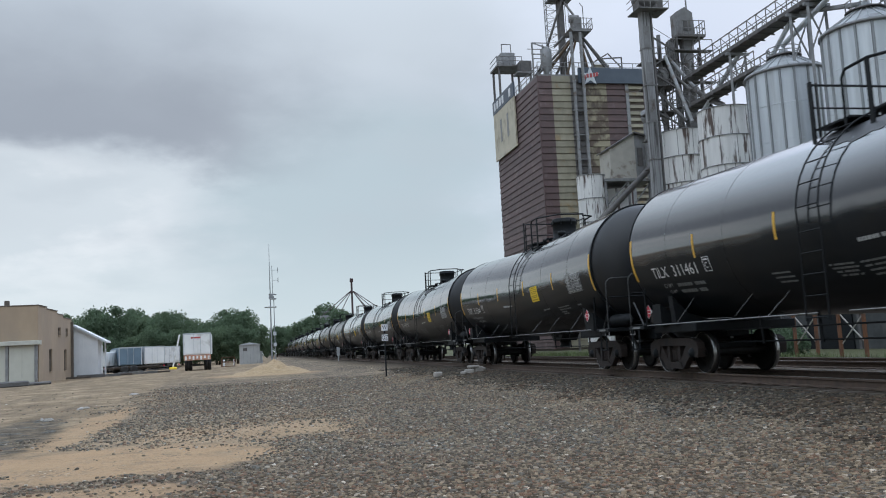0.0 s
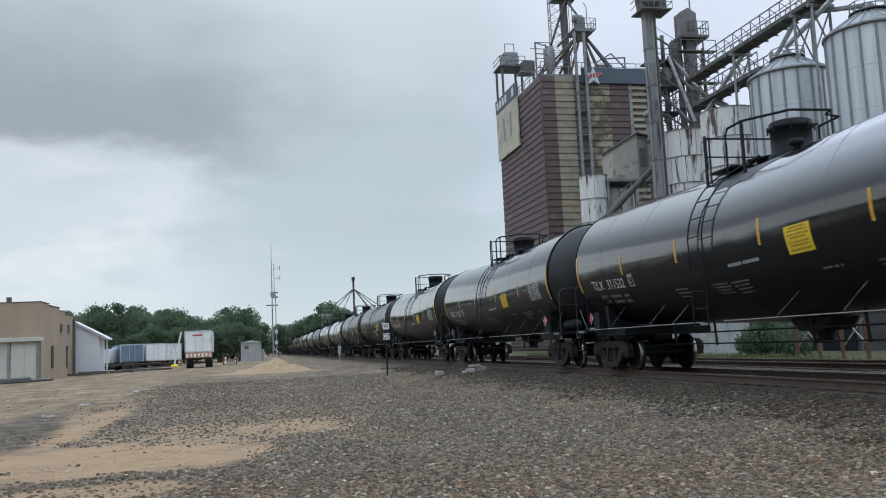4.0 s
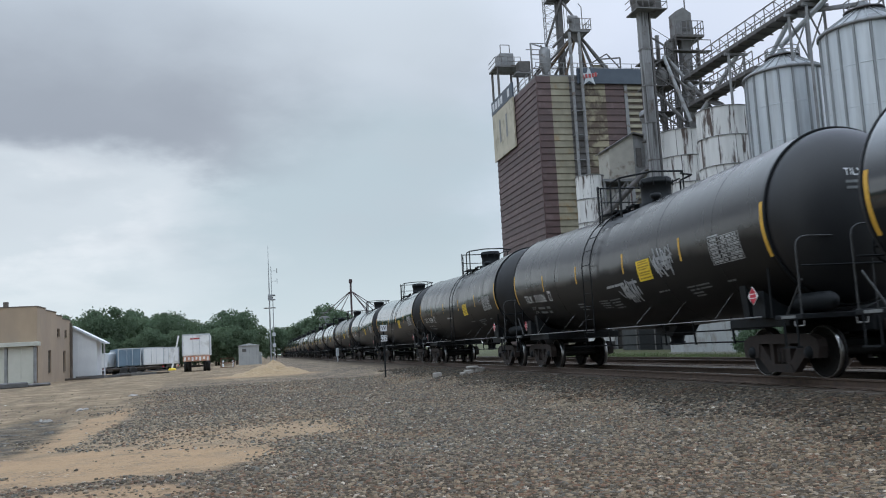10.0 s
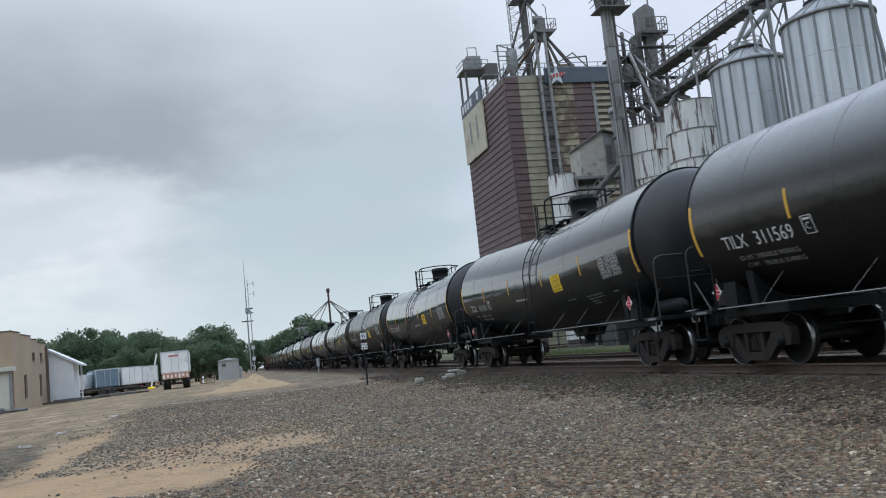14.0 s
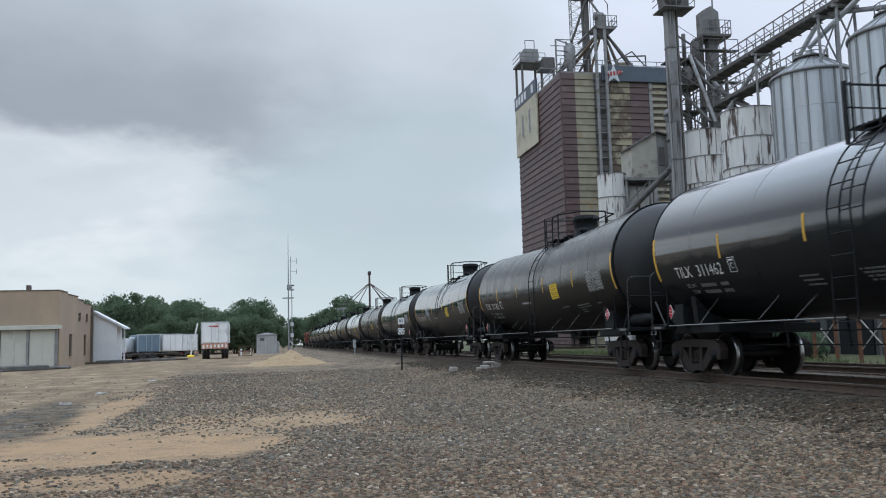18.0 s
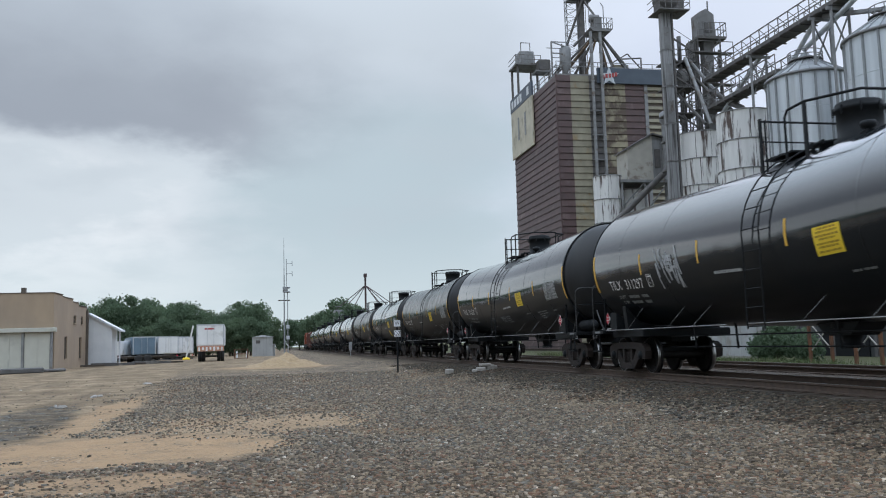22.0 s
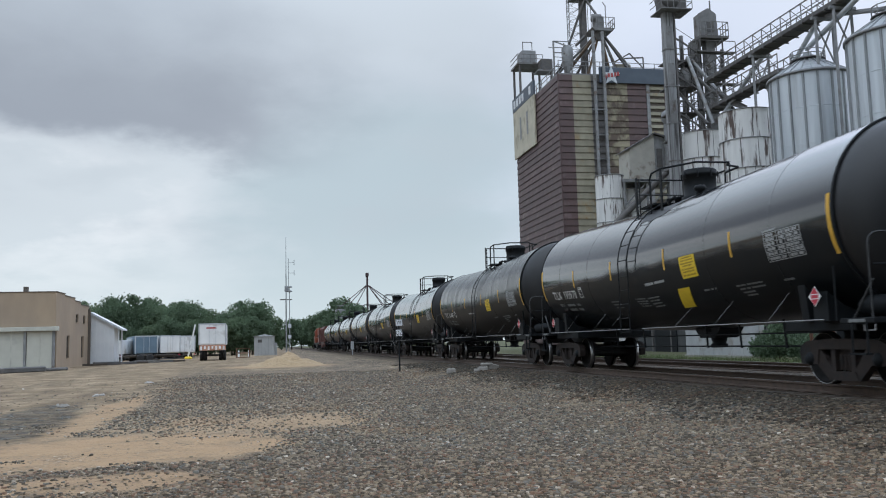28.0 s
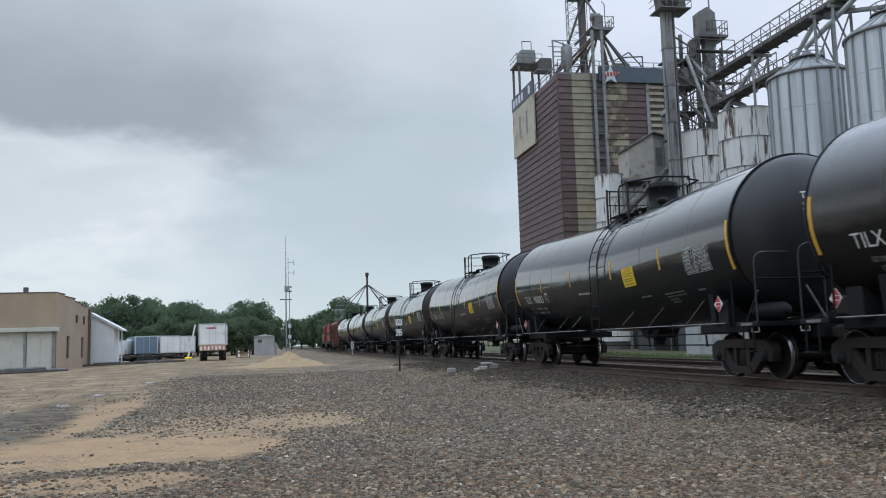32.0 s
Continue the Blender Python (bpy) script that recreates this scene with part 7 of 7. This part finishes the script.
    for z in (2.5, 4.0):
        pad("plate", Shape().box(-0.22, 0.22, -0.14, -0.1, z - 0.25, z + 0.25, 0.02), M["galv"], m2)
    up = thing("utility_pole", "distant timber utility pole with a crossarm", "utility pole", (3.9, 260, 0.2))
    pad("pole", Shape().rod((0, 0, 0), (0, 0, 15.4), 0.25, 8, 0.18), M["bark"], up)
    pad("crossarm", Shape().box(-1.7, 1.7, -0.1, 0.1, 14.8, 15.1), M["bark"], up)
    ws = thing("whistle_post", "black trackside post with white lettered whistle plates", "track sign", (5.75, 40, 0.08))
    pad("post", Shape().box(-0.035, 0.035, -0.03, 0.03, 0, 2.42, 0.005), M["black"], ws)
    for z, tx in ((2.27, "W"), (1.80, "QZ")):
        pl = pad("plate", Shape().box(-0.15, 0.15, -0.05, -0.035, z - 0.145, z + 0.145, 0.01), M["white_wall"], ws, "white square plate")
        me = lettering(tx, 0.2)
        for v in me.vertices:
            v.co = (v.co.x * 0.78, -0.054, z + v.co.y)
        me.materials.append(M["black"])
        pad("lettering", me, None, pl)
    mp = thing("marker_post", "short grey trackside marker post with a box", "marker post", (8.5, 95, 0.3))
    pad("post", Shape().rod((0, 0, 0), (0, 0, 1.4), 0.06, 8), M["galv"], mp)
    pad("box", Shape().box(-0.16, 0.16, -0.12, 0.12, 0.55, 1.45, 0.02), M["galv"], mp)
    rng = random.Random(11)
    for x, y, w, d, h, r, lift in ((6.95, 34, 0.42, 0.3, 0.24, 8, 0), (8.0, 33.0, 0.5, 0.35, 0.2, -12, 0), (8.42, 33.2, 0.45, 0.3, 0.26, 15, 0), (8.2, 33.15, 0.6, 0.32, 0.12, 4, 0.19), (8.62, 33.5, 0.4, 0.3, 0.2, 40, 0), (7.75, 32.9, 0.3, 0.3, 0.14, 60, 0)):
        solid("concrete_block", Shape().box(-w * 0.38, w * 0.38, -d * 0.38, d * 0.38, 0, h * 0.85, 0.03), M["concrete"], "broken pale concrete block on the gravel", "concrete block", (x, y, float(ground_z(x, y)) + lift - 0.01), r, group="concrete blocks")
    for x, y, w in ((-5.35, 28.5, 0.3), (-5.2, 28.6, 0.17), (-5.25, 23.9, 0.16), (-5.5, 24.3, 0.1), (-5.0, 37.6, 0.3)):
        solid("concrete_rubble", lump(rng, w, 0.07), M["concrete"], "flat pale lump of rubble on the dirt", "rubble", (x, y, float(ground_z(x, y)) - 0.01), rng.uniform(0, 90), group="rubble")
    for k in range(44):
        y = rng.uniform(15.0, 25.0)
        x = -4.3 - 0.07 * (y - 15) + rng.uniform(-1.6, 0.3)
        solid("mud_clod", lump(rng, rng.uniform(0.05, 0.2), rng.uniform(0.02, 0.05)), M["mud"], "dark wet clod of churned mud", "mud clod", (x, y, float(ground_z(x, y)) - 0.015), rng.uniform(-25, 25), group="mud clods")


def lump(rng, w, h):
    """A low uneven lump, wider than deep."""
    p = []
    for r, z in ((1.0, 0.0), (0.85, 0.6), (0.45, 1.0)):
        for i in range(9):
            a, q = 2 * math.pi * i / 9, r * rng.uniform(0.75, 1.15)
            p.append((math.cos(a) * q * w, math.sin(a) * q * w * 0.45, h * z * rng.uniform(0.7, 1.2)))
    f = [(j * 9 + i, j * 9 + (i + 1) % 9, j * 9 + 9 + (i + 1) % 9, j * 9 + 9 + i) for j in (0, 1) for i in range(9)]
    return Shape().add(p, f + [tuple(range(18, 27))])


MAST_TOP = 16.2
build_tan_building()
build_white_shed()
build_yard()


def build_pile():
    n, m = 72, 30
    v, f = [], []
    for j in range(m + 1):
        t = j / m
        for i in range(n):
            a = 2 * math.pi * i / n
            rx = 2.15 + (0.9 if math.cos(a) < 0 else 0.35) * abs(math.cos(a)) * t
            p = Vector((math.cos(a) * t * rx, math.sin(a) * t * 2.6, 0))
            nz = noise.noise(p * 1.6) * 0.16 + noise.noise(p * 5.0) * 0.05
            h = 0.86 * max(0.0, 1 - t) ** 1.2 * (1 + 0.25 * math.cos(a + 0.6) * t) + nz * min(1, (1 - t) * 4) + 0.05 * (1 - t)
            v.append((p.x, p.y, h - (0.06 if j == m else 0)))
    for j in range(m):
        for i in range(n):
            f.append((j * n + i, j * n + (i + 1) % n, (j + 1) * n + (i + 1) % n, (j + 1) * n + i))
    s = Shape()
    s.add(v, f, True)
    solid("sand_mound", s, M["sand"], "low pile of tan quarry sand on the yard", "sand pile", (0.85, 56.0, float(ground_z(0.85, 56.0)) - 0.02))


build_pile()


# ---- trees ----
def leaf_cloud(rng, blobs, count, size):
    """Many small leaf clumps, each a bent pair of triangles, thick near the blobs' skins."""
    v, f = [], []
    tot = sum(r ** 2 for *_, r in blobs)
    for cx, cy, cz, r in blobs:
        for _ in range(int(count * r * r / tot)):
            d = Vector((rng.gauss(0, 1), rng.gauss(0, 1), rng.gauss(0, 1))).normalized()
            q = Vector((cx, cy, cz)) + d * r * (rng.random() ** 0.35) * rng.uniform(0.8, 1.12)
            s = size * rng.uniform(0.6, 1.5)
            a = Vector((rng.gauss(0, 1), rng.gauss(0, 1), rng.gauss(0, 0.7))).normalized()
            b = a.orthogonal().normalized()
            c = a.cross(b)
            k = len(v)
            v += [q - b * s, q + c * s * 0.7, q + b * s, q - c * s * 0.7 + a * s * 0.3]
            f += [(k, k + 1, k + 2), (k, k + 2, k + 3)]
    return v, f


def build_tree_kind(seed, height, width, mat):
    rng = random.Random(seed)
    t = thing("tree", "broad leafy green tree at the yard's edge", "tree", group="trees")
    tr = Shape().rod((0, 0, -0.3), (0.1, 0, height * 0.45), 0.28, 9, 0.18)
    blobs = []
    for k in range(9):
        a, h = rng.uniform(0, 6.28), rng.uniform(0.42, 0.85) * height
        r = width * 0.5 * rng.uniform(0.35, 0.75) * (1.15 - abs(h / height - 0.55))
        e = (math.cos(a) * r, math.sin(a) * r, h)
        tr.rod((0.1, 0, height * rng.uniform(0.25, 0.45)), e, 0.11, 6, 0.04)
        blobs.append((*e, width * rng.uniform(0.17, 0.27)))
    blobs += [(0, 0, height * 0.86, width * 0.2), (0.3, 0.2, height * 0.62, width * 0.3), (0, 0, height * 0.35, width * 0.3)]
    for k in range(12):
        a = rng.uniform(0, 6.28)
        h = rng.uniform(0.12, 0.95) * height
        r = width * 0.48 * math.sqrt(max(0.05, 1 - (2 * h / height - 0.95) ** 2))
        blobs.append((math.cos(a) * r, math.sin(a) * r, h, width * rng.uniform(0.07, 0.13)))
    part("trunk", tr, M["bark"], t, "grey-brown trunk with limbs")
    v, f = leaf_cloud(rng, blobs, 8500, 0.205)
    me = bpy.data.meshes.new("crown")
    me.from_pydata(v, [], f)
    me.materials.append(mat)
    part("crown", me, None, t, "dense green crown of small leaves")
    return t


def build_trees():
    rng = random.Random(21)
    kinds = [build_tree_kind(31 + k, h, w, M["leaf"] if k % 2 else M["leaf2"]) for k, (h, w) in enumerate(((10.5, 9), (9.5, 9.5), (8.5, 8), (11.5, 10)))]
    spots = []
    # the wood behind the trailers, from the shed round to the masts
    for k in range(17):
        x = -40 + k * 2.45
        spots.append((x, 146 + 8 * math.sin(k * 1.7) + rng.uniform(-4, 4), rng.uniform(0.78, 0.94) * (0.70 if x > -6 else 0.93 if x > -17 else 1.02)))
    for k in range(10):
        x = -44 + k * 4.4
        spots.append((x, 165 + rng.uniform(-5, 5), rng.uniform(0.8, 1.0) * (0.9 if x > -19 else 1.0)))
    for k in range(12):
        spots.append((-36 + k * 3.0, 134 + rng.uniform(-3, 3), rng.uniform(0.42, 0.6)))
    # far trees by the line and beyond the tracks
    for k in range(9):
        spots.append((-4 + k * 3.4, 292 + rng.uniform(-12, 12), rng.uniform(0.72, 0.95)))
    for x, y, s in ((19.0, 236, 1.4), (22, 246, 1.0), (15.5, 262, 1.1), (30, 238, 0.7), (34, 215, 0.7), (22, 262, 1.2), (40, 225, 0.8), (30, 180, 0.6), (17.2, 196, 0.98)):
        spots.append((x, y, s))
    spots = [q for q in spots if q[0] / q[1] > -0.205]
    # the wood along the yard's far side, mirrored in the glossy tanks
    for k in range(34):
        spots.append((-58 - 6 * (k % 2) + rng.uniform(-3, 3), -60 + k * 5.2, rng.uniform(1.0, 1.3)))
    for i, (x, y, s) in enumerate(spots):
        k = kinds[i % 4]
        ob = k if i < 4 else copy_thing(k, pose(0, 0, 0))
        ob.matrix_basis = pose(x, y, 0.15, 0, 0, rng.uniform(0, 360)) @ Matrix.Diagonal((s, s, s * rng.uniform(0.92, 1.08), 1))


def grass_mesh(rng, spots, blades, h):
    v, f = [], []
    for x, y, r in spots:
        for _ in range(blades):
            a, d = rng.uniform(0, 6.28), r * math.sqrt(rng.random())
            px, py = x + math.cos(a) * d, y + math.sin(a) * d
            z = float(ground_z(px, py)) - 0.02
            hh, w, t = h * rng.uniform(0.5, 1.3), 0.012 * rng.uniform(0.7, 1.6), rng.uniform(0, 6.28)
            lean = (math.cos(t) * hh * 0.4, math.sin(t) * hh * 0.4)
            k = len(v)
            v += [(px - w * math.sin(t), py + w * math.cos(t), z), (px + w * math.sin(t), py - w * math.cos(t), z), (px + lean[0], py + lean[1], z + hh)]
            f.append((k, k + 1, k + 2))
    return v, f


def build_grass():
    rng = random.Random(77)
    spots = [(rng.uniform(18.6, 21.5), rng.uniform(16, 60), rng.uniform(0.4, 1.1)) for _ in range(150)]
    v, f = grass_mesh(rng, spots, 90, 0.32)
    me = bpy.data.meshes.new("weeds")
    me.from_pydata(v, [], f)
    me.materials.append(M["grass"])
    tagged(new("weeds", me), "green weeds and grass beyond the second track", "weeds", kind="stuff")
    b = thing("bush", "dense dark green bush beside the white wall", "bush", (23.4, 37.2, 0.1))
    vv, ff = leaf_cloud(rng, [(0, 0, 0.9, 0.9), (0.2, -1.2, 0.8, 0.8), (0, 1.0, 0.7, 0.7), (0.3, 0.2, 1.6, 0.7), (0.2, -2.2, 0.6, 0.7), (0.2, 1.9, 0.6, 0.6)], 5200, 0.07)
    me = bpy.data.meshes.new("crown")
    me.from_pydata(vv, [], ff)
    me.materials.append(M["leaf"])
    part("crown", me, None, b)
    part("stem", Shape().rod((0, 0, -0.1), (0, 0, 1.2), 0.05, 6).rod((0, 0, 0.1), (0.2, -1.0, 0.9), 0.03, 6), M["bark"], b)


build_trees()
build_grass()


# ---- the rear of the train: a covered hopper and the locomotive ----
def build_hopper():
    c = thing("hopper_car", "brown covered hopper car coupled behind the tank cars", "hopper car", group="cars of the train")
    pad("hopper_body", Shape().prism([(-1.45, 1.5), (-1.45, 1.7), (-1.45, 3.9), (-1.2, 4.35), (1.2, 4.35), (1.55, 3.9), (1.55, 1.7), (1.45, 1.5)], -7.6, 7.6), M["brown_car"], c, "ribbed brown steel body")
    for k in range(13):
        pad("side_rib", Shape().box(-1.64, -1.45, -7.5 + k * 1.25 - 0.06, -7.5 + k * 1.25 + 0.06, 1.6, 3.9), M["brown_car"], c)
    for y in (-4.6, 0, 4.6):
        pad("hopper_bay", Shape().prism([(-1.9, 1.5), (1.9, 1.5), (0.5, 0.55), (-0.5, 0.55)], -1.3, 1.3, "x").mesh("hopper_bay", M["brown_car"]), None, c, at=pose(0, y, 0))
    for e in (-1, 1):
        pad("end_sill", Shape().box(-1.5, 1.5, min(e * 7.6, e * 8.8), max(e * 7.6, e * 8.8), 1.0, 1.3, 0.03), M["brown_car"], c)
        pad("end_ladder", Shape().bar((-1.5, e * 8.7, 1.1), (-1.5, e * 8.7, 4.2), 0.06).bar((-1.1, e * 8.7, 1.1), (-1.1, e * 8.7, 4.2), 0.06), M["brown_car"], c)
        pad("coupler", Shape().box(-0.1, 0.1, min(e * 8.8, e * 9.3), max(e * 8.8, e * 9.3), 0.8, 1.0, 0.02), M["grime"], c)
        build_truck(c, e * 6.8)
    return c


def build_loco():
    c = thing("locomotive", "orange and dark diesel locomotive pushing at the rear", "locomotive", group="cars of the train")
    pad("underframe", Shape().box(-1.5, 1.5, -10.9, 10.9, 1.15, 1.55, 0.03), M["black"], c)
    pad("long_hood", Shape().prism([(-0.95, 1.55), (-0.95, 4.1), (-0.7, 4.35), (0.7, 4.35), (0.95, 4.1), (0.95, 1.55)], -9.9, 5.2), M["orange"], c, "orange engine hood")
    pad("radiator", Shape().prism([(-1.5, 3.3), (-1.5, 4.45), (1.5, 4.45), (1.5, 3.3)], -9.8, -6.2), M["orange"], c)
    cab = pad("cab", Shape().prism([(-1.5, 1.55), (-1.5, 4.0), (-1.1, 4.6), (1.1, 4.6), (1.5, 4.0), (1.5, 1.55)], 5.2, 8.0), M["orange"], c, "orange cab")
    pad("cab_window", Shape().box(-1.52, -1.49, 5.7, 7.4, 3.0, 3.8), M["window"], cab)
    pad("cab_window", Shape().box(-1.2, 1.2, 8.0, 8.03, 3.2, 3.9), M["window"], cab)
    pad("nose", Shape().prism([(-1.2, 1.55), (-1.2, 3.0), (-0.8, 3.3), (0.8, 3.3), (1.2, 3.0), (1.2, 1.55)], 8.0, 10.2), M["orange"], c)
    pad("hood_stripe", Shape().box(-0.97, -0.951, -9.8, 5.2, 2.6, 3.1), M["black"], c)
    pad("fuel_tank", Shape().prism([(-1.4, 1.15), (-1.4, 0.6), (-1.0, 0.3), (1.0, 0.3), (1.4, 0.6), (1.4, 1.15)], -3.2, 3.2), M["black"], c)
    for e in (-1, 1):
        pad("headlight", Shape().lathe([(0.12, 0.0), (0.12, 0.08), (0.02, 0.1)], 12, "y", (0.0, e * 10.0, 3.6)), M["galv"], c)
        pad("end_plate", Shape().box(-1.5, 1.5, min(e * 10.9, e * 11.0), max(e * 10.9, e * 11.0), 0.35, 1.5), M["black"], c)
        pad("coupler", Shape().box(-0.1, 0.1, min(e * 11.0, e * 11.3), max(e * 11.0, e * 11.3), 0.8, 1.0, 0.02), M["grime"], c)
        for dy in (-1.0, 1.0):
            build_truck(c, e * 6.8 + dy * 0.95)
        pad("handrail", Shape().bar((-1.45, e * 10.8, 1.5), (-1.45, e * 10.8, 2.7), 0.04).bar((-1.45, e * 10.8, 2.6), (-1.45, e * 1.0, 2.6), 0.04), M["handrail_edge"], c)
    return c


TRAIN.append((16 * PITCH + 18.6, build_hopper()))
TRAIN.append((16 * PITCH + 18.6 + 20.7, build_loco()))


# ---- loose ballast near the camera ----
def build_stones():
    rng = np.random.default_rng(12)
    n = 265000
    # denser towards the camera; thin on sand and dirt
    y = 5.0 + 38.0 * rng.random(n) ** 1.75
    x = rng.uniform(-0.37, 0.95, n) * y * 0.92
    wob = np.sin(x * 2.1 + 1.3 * np.sin(y * 0.8)) * np.sin(y * 1.4 + 0.7 * np.sin(x * 1.9)) + 0.5 * np.sin(x * 5.3 + y * 3.1) * np.sin(y * 4.7 - x * 2.2)
    edge = x - (-2.95 - 0.032 * y) + 0.8 * wob
    dens = 0.02 + 0.98 * smoothstep(-0.9, 1.0, edge)
    for cx, cy, rx, ry, least in ((-2.35, 13.6, 2.0, 2.0, 0.012), (-1.1, 12.5, 1.25, 1.25, 0.02), (-4.6, 12.8, 2.3, 2.4, 0.02), (-2.1, 9.95, 1.45, 0.8, 0.10), (-0.3, 16.8, 2.0, 2.0, 0.35), (-0.75, 13.1, 1.0, 1.15, 0.06), (0.75, 16.6, 1.2, 1.0, 0.45), (-3.72, 20.8, 0.55, 6.4, 0.08)):
        d = np.hypot((x - cx) / rx, (y - cy) / ry) + 0.22 * wob
        dens *= least + (1 - least) * smoothstep(0.75, 1.2, d)
    streak = np.hypot((x + 1.9) / 1.15, (y - 11.0 - 0.03 * (x + 1.9)) / 0.28) + 0.15 * wob
    dens = np.maximum(dens, 0.9 * (1 - smoothstep(0.8, 1.1, streak)))
    dens *= 1 - 0.9 * smoothstep(6.8, 8.4, x + 0.5 * wob)
    keep = (x < 8.7) & (rng.random(n) < dens)
    x, y = x[keep], y[keep]
    n = len(x)
    size = (0.0085 + 0.020 * rng.random(n) ** 2.6) * (1 + 0.012 * np.maximum(y - 14, 0))
    lay_stones(rng, "ballast_stones", "loose grey and reddish crushed ballast stones", x, y, size, M["stone"])
    # darker, larger lumps on the track bed's shoulder
    n = 42000
    y = 8.0 + 40.0 * rng.random(n) ** 1.5
    x = rng.uniform(6.4, 9.1, n)
    keep = rng.random(n) < smoothstep(6.5, 8.0, x + 0.6 * np.sin(y * 1.3) * np.sin(x * 2.7))
    x, y = x[keep], y[keep]
    size = (0.014 + 0.022 * rng.random(len(x)) ** 1.5) * (1 + 0.012 * np.maximum(y - 14, 0))
    lay_stones(rng, "track_ballast", "dark ballast stones on the track bed's shoulder", x, y, size, M["track_stone"])


def lay_stones(rng, name, label, x, y, size, mat):
    n = len(x)
    z = ground_z(x, y) + size * 0.25
    base = np.array([(-1, -1, -1), (1, -1, -1), (1, 1, -1), (-1, 1, -1), (-1, -1, 1), (1, -1, 1), (1, 1, 1), (-1, 1, 1)], float)
    v = base[None] * rng.uniform(0.35, 1.0, (n, 8, 3)) * size[:, None, None] * np.array([1.25, 1.0, 0.75])
    a = rng.uniform(0, 2 * np.pi, n)
    c, s = np.cos(a)[:, None], np.sin(a)[:, None]
    vx = v[:, :, 0] * c - v[:, :, 1] * s + x[:, None]
    vy = v[:, :, 0] * s + v[:, :, 1] * c + y[:, None]
    vz = v[:, :, 2] + z[:, None]
    co = np.stack([vx, vy, vz], -1).reshape(-1, 3)
    q = np.array([(4, 5, 6, 7), (0, 1, 5, 4), (1, 2, 6, 5), (2, 3, 7, 6), (3, 0, 4, 7)])
    faces = (np.arange(n)[:, None, None] * 8 + q[None]).reshape(-1, 4)
    me = bpy.data.meshes.new(name)
    me.vertices.add(len(co)); me.vertices.foreach_set("co", co.ravel())
    me.loops.add(faces.size); me.loops.foreach_set("vertex_index", faces.ravel().astype(np.int32))
    me.polygons.add(len(faces))
    me.polygons.foreach_set("loop_start", np.arange(0, faces.size, 4, dtype=np.int32))
    me.update(calc_edges=True)
    me.materials.append(mat)
    tagged(new(name, me), label, "ballast", kind="stuff")


build_stones()


# ---- what moves ----
# seconds, and how far the train is behind (+) or ahead (-) of an even pace
PACE = [(0.0, -0.1), (4.0, -0.18), (8.0, -0.12), (12.0, -0.05), (14.0, 0.22), (17.0, 0.25), (20.0, 0.18), (22.5, -0.08),
        (25.0, -0.45), (28.0, -0.9), (32.0, -1.55)]


def motions():
    """The train rolls towards the camera at a nearly even pace; its wheels turn with it."""
    sets = {}
    for off, car in TRAIN:
        walk(car, [(t, pose(TRACK_X, BASE_Y + off - SPEED * (t - 9.0) + d, RAIL_Z)) for t, d in PACE])
        for tk in car.children:
            for ws in tk.children:
                if ws.name.split(".")[0] == "wheelset":
                    sets.setdefault(round(ws.matrix_basis.translation.y, 2), []).append(ws)
    turn = math.degrees(SPEED / 0.457)
    for y, group in sets.items():
        first = group[0]
        walk(first, [(i / 15, pose(0, y, 0.457, turn * i / 15)) for i in range(481)])
        for ws in group[1:]:
            ws.rotation_mode = "QUATERNION"
            ws.animation_data_create()
            ws.animation_data.action = first.animation_data.action
            ws.animation_data.action_slot = first.animation_data.action_slot


motions()
